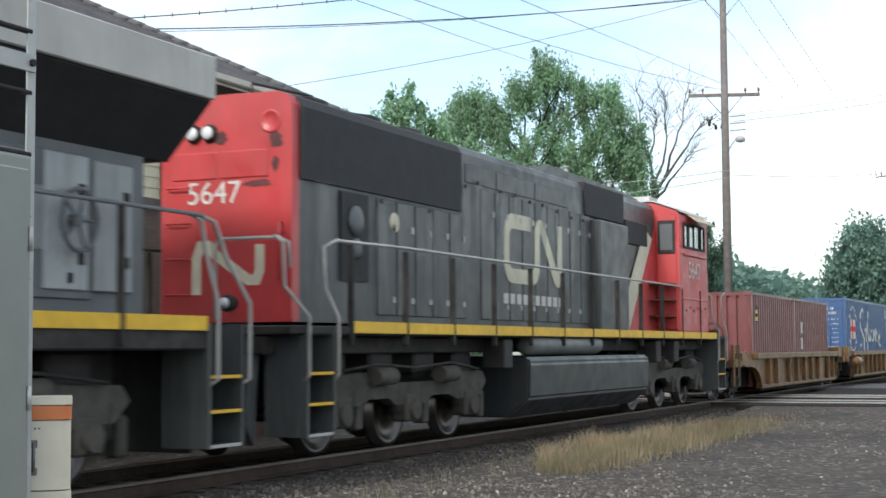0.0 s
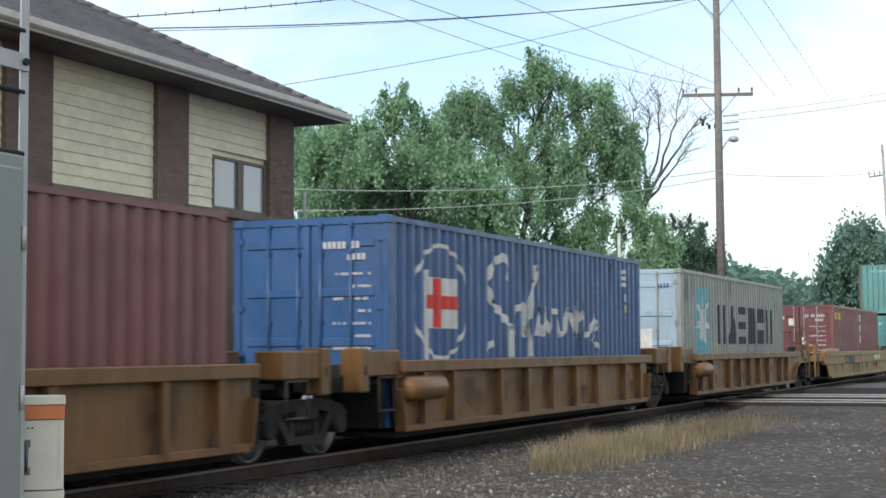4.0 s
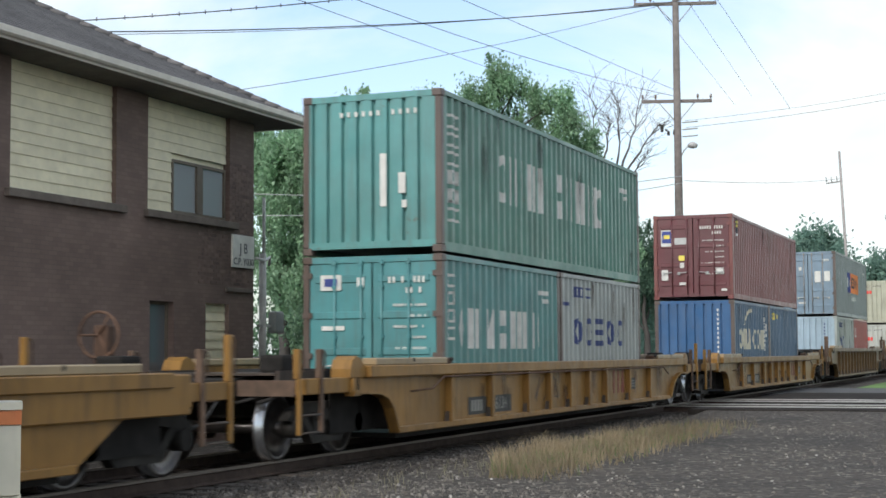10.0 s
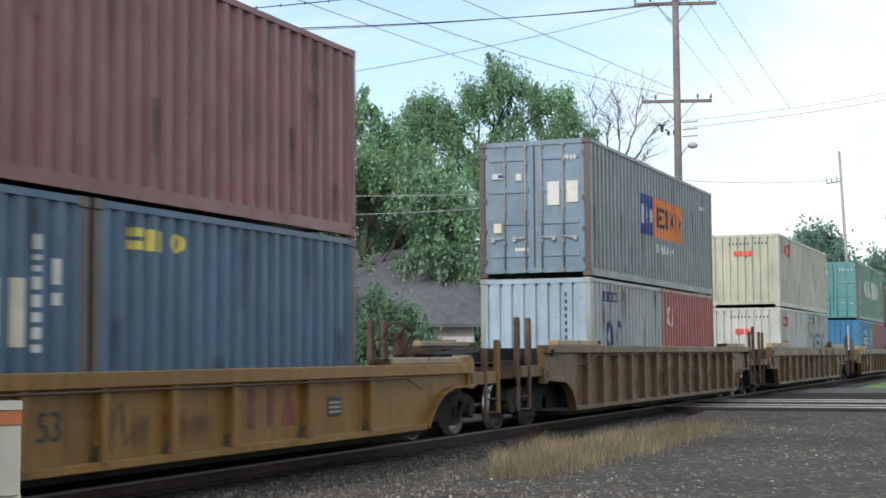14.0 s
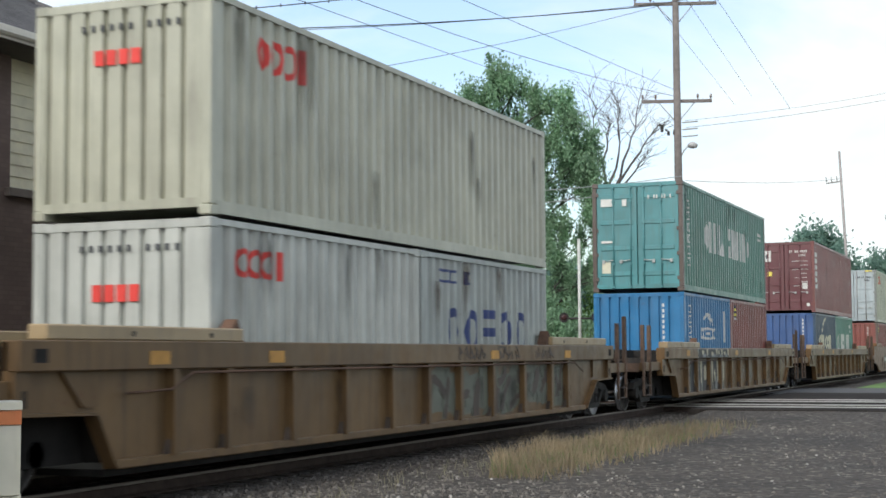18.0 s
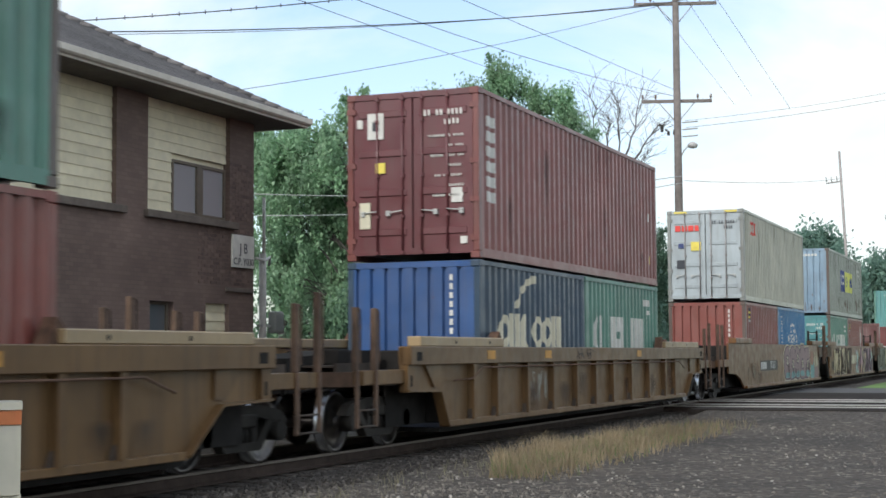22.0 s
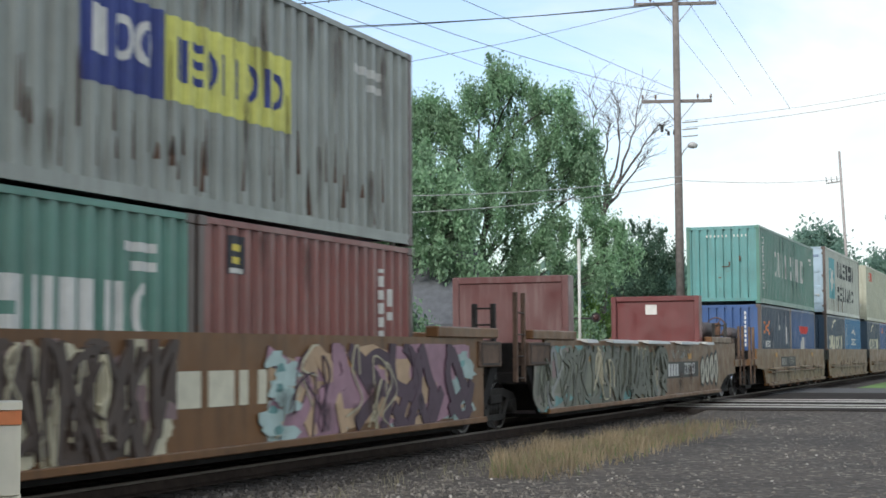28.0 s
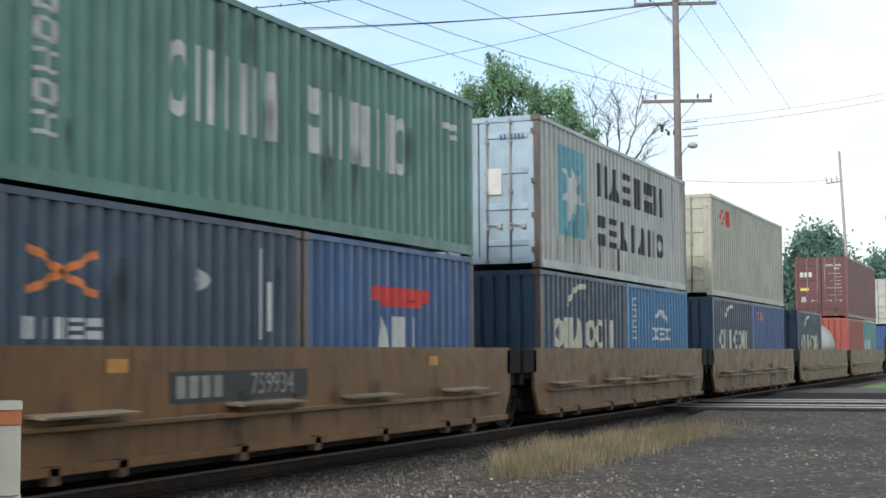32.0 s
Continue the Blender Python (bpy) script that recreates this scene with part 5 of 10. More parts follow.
def coupler(parent, x, s):
    bm = bmesh.new()
    rbox(bm, *sorted((x, x + s * 0.75)), -0.07, 0.07, 0.80, 0.96, 0.02, 1)
    rbox(bm, *sorted((x + s * 0.6, x + s * 0.98)), -0.17, 0.15, 0.72, 1.02, 0.05, 2)
    part("coupler", bm, RUSTY, parent)
    bm = bmesh.new()
    pts = [(x + s * (0.1 + 0.85 * k / 8), -0.35 + 0.03 * k, 0.78 - 0.32 * math.sin(math.pi * k / 8)) for k in range(9)]
    pipe(bm, pts, 0.022)
    part("brake_hose", bm, RUBBER, parent)


def side_end(kind, well, w_, is_end, tall, lo, ribs=0):
    """The lower edge of a well's side at one end, from its foot outwards: (distance from the middle, height)."""
    if kind == "belly":
        return [(8.25, lo), (8.75, 0.72), (9.75, 0.75)] if w_ < 0 else [(8.2, lo), (9.0, 0.71), (10.2, 0.77)]
    if kind == "plain" and well > 7:
        return [(7.4, lo), (7.75, 0.42), (8.1, 0.57), (8.7, 0.70), (9.77, 0.73)] if is_end else [(8.1 if w_ < 0 else 8.37, lo), (8.1 if w_ < 0 else 8.37, 0.7)]
    if kind == "plain":
        return [(6.59, lo), (6.8, 0.55), (6.95, 0.76), (7.3, 0.80), (8.26, 0.84)] if is_end else [(6.75, lo), (7.05, 0.72)]
    if well < 8:
        if is_end:
            return [(6.4 + dx, z) for dx, z in ((0.0, lo), (0.1, 0.42), (0.26, 0.56), (0.5, 0.70), (0.85, 0.80), (1.25, 0.85), (2.1, 0.86))]
        return [(5.95, lo), (6.05, 0.8)]
    if tall and ribs == 14:
        return [(8.08, lo), (8.2, 0.45), (8.4, 0.66), (8.77, 0.80), (9.97, 0.86)]
    if tall:
        return [(8.17, lo), (8.49, 0.78), (9.72, 0.81)] if w_ < 0 else [(7.91, lo), (8.61, 0.78), (9.75, 0.81)]
    if w_ < 0:
        return [(8.4, lo), (8.5, 0.42), (8.6, 0.60), (8.78, 0.74), (9.05, 0.81), (9.86, 0.83)]
    return [(7.92, lo), (8.06, 0.42), (8.25, 0.58), (8.5, 0.72), (8.91, 0.82), (9.86, 0.83)]


def well_car(x, kind, half, trucks, ends, mat, label, top=1.20, ribs=0, well=8.4, chord=True, rim=False, deep=0.16):
    """A well car whose middle stands at x. half: its well's half length; trucks: their places; ends: couplers (-1, 1)."""
    car = rolling("well_car", x, RAIL, label, "freight car", "well cars of the train")
    yo, lo, tall = 1.50, 0.26, top > 1.4
    outline = {w_: [(w_ * u, v) for u, v in side_end(kind, well, w_, w_ in ends, tall, lo, ribs)] for w_ in (-1, 1)}
    reach_of = {w_: abs(outline[w_][-1][0]) for w_ in (-1, 1)}
    for s in (-1, 1):
        # the side of the well: a sheet that is cut away over the trucks
        bm = bmesh.new()
        head = top - 0.02 if chord else top
        sheet = [(-reach_of[-1], head), *outline[-1][::-1], *outline[1], (reach_of[1], head)]
        extrude(bm, sheet, "y", *sorted((s * (yo - 0.10), s * (yo - 0.16))))
        side = part("well_side", bm, mat, car)
        if kind == "belly":
            bm = bmesh.new()
            rbox(bm, -9.72, 10.16, *sorted((s * (yo - 0.02), s * (yo - 0.12))), 0.72, top - 0.02, 0.015, 1)
            part("upper_band", bm, mat, side)
        if kind == "rib":
            for line in outline.values():
                bm = bmesh.new()
                for (u0, v0), (u1, v1) in zip(line, line[1:]):
                    e = 0.03 if u0 > 0 else -0.03
                    extrude(bm, [(u0, v0), (u1, v1), (u1 - (e if abs(u1 - u0) < 0.2 else 0), v1 + 0.03), (u0 - (e if abs(u1 - u0) < 0.4 else 0), v0 + 0.03)], "y", *sorted((s * (yo - 0.12), s * (yo + 0.0))))
                part("arch_rim", bm, mat, side)
        # plate at the wheels' cut-out, its black colour standing for the shade there
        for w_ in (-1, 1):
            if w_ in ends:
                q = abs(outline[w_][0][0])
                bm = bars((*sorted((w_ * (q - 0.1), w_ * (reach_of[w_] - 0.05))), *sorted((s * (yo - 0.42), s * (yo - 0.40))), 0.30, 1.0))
                part("wheel_guard", bm, UNDER, side, "plate blackened for the shade round the wheels")
        if chord:
            c0, c1 = (reach_of[-1] - (0.0 if tall else 0.44), reach_of[1] - (0.0 if tall else 0.44)) if well > 8 else (min(reach_of[-1], 7.1), min(reach_of[1], 7.1))
            bm = bmesh.new()
            rbox(bm, -c0, c1, *sorted((s * (yo + 0.03), s * (yo - 0.18))), top - deep, top, 0.012, 1)
            part("top_chord", bm, mat, side)
            if tall:
                for q in (-c0 + 0.3, c1 - 0.3):
                    bm = bars((q - 0.1, q + 0.1, *sorted((s * (yo + 0.032), s * (yo + 0.0))), top - 0.21, top - 0.08))
                    part("pocket", bm, UNDER, side)
            # gussets that stiffen the side near its ends
            for w_ in (-1, 1):
                if tall and ribs != 14:
                    f_ = abs(outline[w_][1][0])
                    bm = bmesh.new()
                    extrude(bm, [(w_ * (f_ - 0.1), top - deep), (w_ * (f_ + 0.5), top - deep), (w_ * (f_ + 0.15), 0.86), (w_ * (f_ - 0.1), 0.86)], "y", *sorted((s * (yo - 0.11), s * (yo - 0.06))))
                    part("end_gusset", bm, mat, side)
                if well > 8:
                    q = reach_of[w_] - 0.16
                    bm = bars((*sorted((w_ * (q - 0.07), w_ * (q + 0.15))), *sorted((s * (yo - 0.03), s * (yo - 0.16))), 0.80, top - deep))
                    part("end_post", bm, mat, side)
                    bm = bars((*sorted((w_ * (q - 0.01), w_ * (q + 0.05))), *sorted((s * (yo - 0.026), s * (yo - 0.06))), 0.88, 1.04))
                    part("slot", bm, UNDER, side)
        bm = bmesh.new()
        f0, f1 = abs(outline[-1][0][0]), abs(outline[1][0][0])
        rbox(bm, -f0 + 0.04, f1 - 0.04, *sorted((s * (yo - 0.02), s * (yo - 0.2))), lo - 0.02, lo + 0.07, 0.01, 1)
        part("bottom_chord", bm, mat, side)
        if ribs:
            key = ("rib", mat.name, s, round(top, 2), deep)
            me = shared(key, lambda bm: extrude(bm, [(-0.055, lo + 0.06), (0.055, lo + 0.06), (0.055, top - deep), (-0.055, top - deep)], "y",
                                                *sorted((s * (yo - 0.11), s * (yo + 0.01)))), mat)
            gus = shared(("gusset", *key), lambda bm: extrude(bm, [(-0.13, lo + 0.05), (0.13, lo + 0.05), (0.06, lo + 0.22), (-0.06, lo + 0.22)], "y",
                                                            *sorted((s * (yo - 0.11), s * (yo - 0.03)))), GRIME)
            for q in ribs if isinstance(ribs, tuple) else [((k + 0.5) / ribs * 2 - 1) * (well - 0.55) for k in range(ribs)]:
                piece("rib", me, side, pose(q, 0, 0))
                piece("gusset", gus, side, pose(q, 0, 0))
        if rim:
            bm = bmesh.new()
            rbox(bm, -well + 0.35, well - 0.35, *sorted((s * (yo + 0.02), s * (yo - 0.12))), 0.65, 0.71, 0.012, 1)
            part("walk_ledge", bm, mat, side)
            for q in (-5.3, -1.75, 1.2, 4.7):
                bm = bmesh.new()
                extrude(bm, [(s * (yo + 0.14), 0.775), (s * (yo + 0.15), 0.80), (s * (yo - 0.1), 0.825), (s * (yo - 0.1), 0.79)], "x", q - 0.76, q + 0.76)
                part("ledge_step", bm, P("worn_tan_step_paint", (0.26, 0.20, 0.14), var=0.3), side, "worn tan steel step")
            for q in (-5.7, -4.6, -2.2, -0.35, 1.7, 4.0, 5.1):
                bm = bars((q - 0.08, q + 0.08, *sorted((s * (yo - 0.02), s * (yo - 0.14))), lo - 0.10, lo + 0.08))
                part("drop_bracket", bm, RUSTY, side)
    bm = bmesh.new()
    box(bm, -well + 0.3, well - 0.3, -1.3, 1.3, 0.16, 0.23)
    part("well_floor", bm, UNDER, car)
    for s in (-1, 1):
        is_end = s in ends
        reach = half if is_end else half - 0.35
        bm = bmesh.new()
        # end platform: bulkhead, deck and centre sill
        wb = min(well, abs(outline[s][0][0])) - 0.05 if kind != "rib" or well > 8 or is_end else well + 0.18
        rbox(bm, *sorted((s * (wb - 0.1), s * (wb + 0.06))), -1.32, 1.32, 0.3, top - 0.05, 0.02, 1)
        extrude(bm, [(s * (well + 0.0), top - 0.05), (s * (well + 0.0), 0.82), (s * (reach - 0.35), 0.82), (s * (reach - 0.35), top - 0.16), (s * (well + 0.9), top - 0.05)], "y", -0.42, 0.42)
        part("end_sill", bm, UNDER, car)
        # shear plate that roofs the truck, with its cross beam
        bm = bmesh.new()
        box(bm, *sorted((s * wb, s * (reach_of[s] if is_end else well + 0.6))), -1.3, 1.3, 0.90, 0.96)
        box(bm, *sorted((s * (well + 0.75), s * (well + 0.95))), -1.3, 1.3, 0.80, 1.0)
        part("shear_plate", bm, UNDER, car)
        if not is_end and kind == "rib":
            # bearing arms over the shared truck
            u0, u1 = (6.0, 7.0) if s < 0 else (6.7, 7.6)
            for yy in (-1, 1):
                bm = bmesh.new()
                rbox(bm, *sorted((s * u0, s * u1)), *sorted((yy * 1.05, yy * 1.44)), 1.0, 1.34, 0.02, 1)
                arm_ = part("bearing_arm", bm, mat, car)
                bm = bmesh.new()
                rbox(bm, *sorted((s * (u1 - 0.02), s * (u1 + 0.22))), *sorted((yy * 1.2, yy * 1.47)), 0.80, 1.37, 0.02, 1)
                part("arm_head", bm, mat, arm_)
                bm = bars((*sorted((s * (u1 + 0.07), s * (u1 + 0.12))), *sorted((yy * 1.45, yy * 1.473)), 1.02, 1.14))
                part("slot", bm, UNDER, arm_)
                bm = bmesh.new()
                for zz in (0.55, 0.98):
                    rod(bm, (s * (u0 + 0.1), yy * 1.42, zz), (s * (u0 + 0.62), yy * 1.42, zz), 0.014, 6)
                for q in (u0 + 0.1, u0 + 0.62):
                    rod(bm, (s * q, yy * 1.42, 0.53), (s * q, yy * 1.42, 1.02), 0.016, 6)
                part("side_step", bm, GRIME, car)
        if not is_end and kind == "plain" and well > 7:
            for yy in (-1, 1):
                # sign box over the truck and the slanted strut below it
                bm = bmesh.new()
                rbox(bm, *sorted((s * (reach_of[s] - 0.25), s * 9.15)), *sorted((yy * 1.2, yy * 1.44)), 1.13, 1.55, 0.015, 1)
                sign = part("sign_box", bm, POSTMAT, car)
                bm = bmesh.new()
                x0_, x1_ = sorted((s * (reach_of[s] - 0.18), s * 9.05))
                for q in (1.16, 1.495):
                    box(bm, x0_, x1_, *sorted((yy * 1.442, yy * 1.455)), q, q + 0.035)
                for q in (x0_, x1_ - 0.035):
                    box(bm, q, q + 0.035, *sorted((yy * 1.442, yy * 1.455)), 1.195, 1.495)
                part("frame", bm, GRIME, sign)
                if s < 0:
                    for q in (9.2, 9.62):
                        bm = bmesh.new()
                        rbox(bm, -q - 0.03, -q + 0.03, *sorted((yy * 1.32, yy * 1.4)), 0.85, 2.42, 0.008, 1)
                        part("ladder_stile", bm, POSTMAT, car)
                    for zz in (0.92, 1.3, 1.68, 2.06):
                        bm = bmesh.new()
                        rod(bm, (-9.62, yy * 1.38, zz), (-9.2, yy * 1.38, zz), 0.013, 6)
                        part("ladder_rung", bm, GRIME, car)
                bm = bmesh.new()
                extrude(bm, [(s * 8.05, 0.26), (s * 8.35, 0.26), (s * 9.12, 1.13), (s * 8.8, 1.13)], "y", *sorted((yy * 1.3, yy * 1.38)))
                part("strut", bm, UNDER, car)
        if not is_end and kind == "plain" and well < 7:
            for yy in (-1, 1):
                bm = bmesh.new()
                rbox(bm, *sorted((s * 6.9, s * 7.62)), *sorted((yy * 1.2, yy * 1.40)), 1.0, 1.42, 0.015, 1)
                part("sign_box", bm, UNDER, car)
        if is_end:
            tip = reach - 0.65
            bz = 0.93 if tall else 0.85
            for yy in (-1, 1):
                # low beam along the end platform's edge
                bm = bmesh.new()
                rbox(bm, *sorted((s * (reach_of[s] - 0.1), s * tip)), *sorted((yy * 1.26, yy * 1.42)), bz, bz + 0.20, 0.012, 1)
                part("edge_beam", bm, mat, car)
                if kind == "rib" and not tall:
                    bm = bmesh.new()
                    extrude(bm, [(s * 9.3, 1.05), (s * 9.9, 1.05), (s * 9.9, 1.16), (s * 9.84, 1.28), (s * 9.72, 1.33), (s * 9.6, 1.30), (s * 9.42, 1.16), (s * 9.3, 1.12)] if well > 8 else [(s * 8.2, 1.0), (s * 8.6, 1.0), (s * 8.6, 1.2), (s * 8.2, 1.25)], "y", *sorted((yy * 1.16, yy * 1.45)))
                    part("corner_horn", bm, mat, car)
                # ladder: two posts and their rungs below the beam
                posts = (reach - 1.28, reach - 0.68) if s > 0 else (reach - 1.04, reach - 0.44)
                for k, q in enumerate(posts):
                    up_ = (1.98 if tall else 1.42) + (0.16 if k and s > 0 else 0.0)
                    if kind == "plain":
                        up_ = 2.12
                    bm = bmesh.new()
                    rbox(bm, s * q - 0.035, s * q + 0.035, *sorted((yy * 1.40, yy * 1.45)), 0.36, bz + 0.2, 0.008, 1)
                    rbox(bm, s * q - 0.045, s * q + 0.045, *sorted((yy * 1.36, yy * 1.44)), bz + 0.2, up_, 0.008, 1)
                    post_ = part("ladder_post", bm, mat if k and not tall else POSTMAT, car)
                    bm = bmesh.new()
                    tube(bm, [(s * q, yy * 1.4, bz + 0.3), (s * q + 0.16, yy * 1.4, bz + 0.3), (s * q + 0.16, yy * 1.4, up_ - 0.06), (s * q + 0.12, yy * 1.4, up_ - 0.02), (s * q, yy * 1.4, up_ - 0.02)], 0.014, 6)
                    part("grab_iron", bm, POSTMAT, post_)
                for zz in (0.38, 0.60):
                    bm = bmesh.new()
                    rod(bm, (s * posts[0], yy * 1.43, zz), (s * posts[1], yy * 1.43, zz), 0.015, 6)
                    part("ladder_rung", bm, GRIME, car)
            bm = bmesh.new()
            box(bm, *sorted((s * (tip - 0.12), s * tip)), -1.26, 1.26, bz - 0.02, bz + 0.18)
            part("end_beam", bm, POSTMAT, car)
            bm = bmesh.new()
            box(bm, *sorted((s * (reach_of[s] - 0.1), s * (reach - 0.75))), -0.95, 0.95, bz + 0.24, bz + 0.27)
            for q in (-0.95, 0.95):
                box(bm, *sorted((s * (reach_of[s] - 0.1), s * (reach - 0.75))), q - 0.03, q + 0.03, bz + 0.12, bz + 0.30)
            part("crossover_walk", bm, GRIME, car)
            bm = bmesh.new()
            # brake rigging and pipes on the platform
            for k in range(3):
                tube(bm, [(s * (reach_of[s] - 0.2), -0.9 + 0.25 * k, bz + 0.1), (s * (reach - 1.1), -1.15 + 0.2 * k, bz + 0.06), (s * (reach - 0.5), -0.8 + 0.3 * k, bz - 0.1)], 0.022, 6)
            rbox(bm, *sorted((s * (reach - 1.75), s * (reach - 1.35))), -0.7, -0.35, bz + 0.27, bz + 0.5, 0.04, 2)
            part("brake_gear", bm, UNDER, car)
            coupler(car, s * (reach - 0.4), s)
    for q in trucks:
        truck(car, q)
    return car


# ---------------------------------------------------------------- the locomotives
LRED = C("red_locomotive_paint", (0.52, 0.048, 0.052), rough=0.4, dirt=0.25, rust=0.06)
# pale streaks: dust, and also the hood's sheen painted into the colour
LBLK = C("black_locomotive_paint", (0.060, 0.066, 0.070), rough=0.36, dirt=0.6, rust=0.0, dirt_rgb=(0.125, 0.13, 0.125), spec=0.35)
LGREY = C("soot_grey_locomotive_paint", (0.13, 0.145, 0.155), rough=0.5, dirt=0.4, rust=0.0, spec=0.35)
LTANK = C("blue_black_tank_paint", (0.032, 0.038, 0.043), rough=0.36, dirt=0.3, rust=0.0, spec=0.4)
LROOF = C("dusty_cab_roof_paint", (0.52, 0.52, 0.50), rough=0.6, dirt=0.3, rust=0.0)
GRILLE = plain("black_radiator_grille", (0.02, 0.021, 0.024), 0.7, 0.0, 0.3, 30)
RAILPAINT = plain("pale_handrail_paint", (0.36, 0.36, 0.345), 0.5)
LTRUCK = plain("brown_dusty_bogie", (0.062, 0.056, 0.048), 0.8, 0.0, 0.4, 6)
LTUBE = plain("pale_grey_reservoir_paint", (0.14, 0.15, 0.15), 0.5, 0.0, 0.3, 4)
UNDERLOCO = plain("oily_black_running_gear", (0.024, 0.022, 0.021), 0.7, 0.0, 0.4, 4)
LAMP = plain("clear_lamp_lens", (0.7, 0.72, 0.72), 0.12, 0.0, 0.05)


def loco_wheels():
    bm = bmesh.new()
    rod(bm, (0, -0.95, 0), (0, 0.95, 0), 0.1, 10)
    for s in (-1, 1):
        lathe(bm, [(s * 0.67, 0.12), (s * 0.67, 0.545), (s * 0.70, 0.545), (s * 0.705, 0.51), (s * 0.81, 0.505), (s * 0.81, 0.44), (s * 0.77, 0.42), (s * 0.76, 0.2), (s * 0.82, 0.16), (s * 0.83, 0.12)], (0, 0, 0), "y", 32)
    return finish("wheelset", bm, WHEEL)


LOCO_WHEELS = loco_wheels()
BIG_WHEELS = []


def loco_truck(parent, x, label=""):
    bm = bmesh.new()
    rbox(bm, -2.6, 2.6, -0.6, 0.6, 0.62, 0.9, 0.04, 1)
    t = part("truck", bm, BLACK, parent, label)
    t.location = (x, 0, 0)
    for s in (-1, 1):
        y0, y1 = sorted((s * 0.98, s * 1.16))
        bm = bmesh.new()
        extrude(bm, [(-2.75, 0.86), (-2.6, 1.02), (-1.2, 1.06), (-0.9, 0.9), (0.9, 0.9), (1.2, 1.06), (2.6, 1.02), (2.75, 0.86), (2.5, 0.66), (1.6, 0.62), (1.3, 0.7), (0.7, 0.7), (0.5, 0.6), (-0.5, 0.6), (-0.7, 0.7), (-1.3, 0.7), (-1.6, 0.62), (-2.5, 0.66)], "y", y0, y1)
        part("bogie_frame", bm, LTRUCK, t)
        for q in (-2.08, 0.0, 2.08):
            bm = bmesh.new()
            rbox(bm, q - 0.22, q + 0.22, s * 1.07 - 0.13, s * 1.07 + 0.13, 0.36, 0.74, 0.03, 1)
            rod(bm, (q, s * 1.07, 0.53), (q, s * 1.26, 0.53), 0.14, 12)
            part("axle_box", bm, LTRUCK, t)
            for w in (-0.36, 0.36):
                bm = bmesh.new()
                rod(bm, (q + w, s * 1.08, 0.5), (q + w, s * 1.08, 0.86), 0.085, 10)
                part("coil_spring", bm, BLACK, t)
            bm = bmesh.new()
            rbox(bm, q + 0.56, q + 0.74, s * 1.0 - 0.1, s * 1.0 + 0.1, 0.3, 0.72, 0.03, 1)
            part("brake_shoe", bm, LTRUCK, t)
        for q in (-1.05, 1.05):
            bm = bmesh.new()
            rod(bm, (q - 0.28, s * 1.24, 1.0), (q + 0.28, s * 1.24, 1.0), 0.12, 12)
            part("brake_cylinder", bm, LTRUCK, t)
        bm = bmesh.new()
        tube(bm, [(-2.3, s * 1.22, 1.08), (-1.2, s * 1.25, 1.16), (0.0, s * 1.22, 1.1), (1.2, s * 1.25, 1.16), (2.3, s * 1.22, 1.05)], 0.022)
        part("sand_pipe", bm, BLACK, t)
    for q in (-2.08, 0.0, 2.08):
        w = piece("wheelset", LOCO_WHEELS, t, pose(q, 0, 0.53))
        BIG_WHEELS.append((w, q))
    return t


def hood_profile(hw, z0, z1):
    return [(-hw, z0), (-hw, z1 - 0.17), (-hw + 0.06, z1 - 0.06), (-hw + 0.18, z1 - 0.01), (0, z1), (hw - 0.18, z1 - 0.01), (hw - 0.06, z1 - 0.06), (hw, z1 - 0.17), (hw, z0)]


LX = 25.7
loco = rolling("locomotive", LX, RAIL, "black and red diesel locomotive with a yellow sill stripe", "locomotive", "locomotives at the train's head")


def lx(*xs):
    return [x - LX for x in xs]


ZD = 1.70       # deck above the rail
bm = bmesh.new()
rbox(bm, *lx(14.9, 36.4), -1.5, 1.5, 1.53, ZD - 0.06, 0.02, 1)
rbox(bm, *lx(14.95, 36.35), -1.1, 1.1, 1.3, 1.525, 0.02, 1)
frame_part = part("underframe", bm, BLACK, loco)
for s in (-1, 1):
    k = 0
    x = 16.42
    while x < 35.2:
        bm = bmesh.new()
        box(bm, *lx(x, min(x + 1.52, 35.4)), *sorted((s * 1.50, s * 1.53)), ZD - 0.14, ZD + 0.005)
        part("sill_stripe", bm, YELLOW, loco, "yellow painted sill edge")
        bm = bmesh.new()
        rbox(bm, *lx(x - 0.06, x - 0.01), *sorted((s * 1.46, s * 1.54)), ZD - 0.3, ZD + 0.95, 0.01, 1)
        part("handrail_post", bm, BLACK, loco)
        x += 1.58
    bm = bmesh.new()
    tube(bm, [(16.05 - LX, s * 1.48, ZD + 0.98)] + [(q - LX, s * 1.5, ZD + 1.0) for q in (18, 22, 26, 30)] + [(32.1 - LX, s * 1.5, ZD + 1.0)], 0.021)
    part("handrail", bm, RAILPAINT if s < 0 else BLACK, loco)
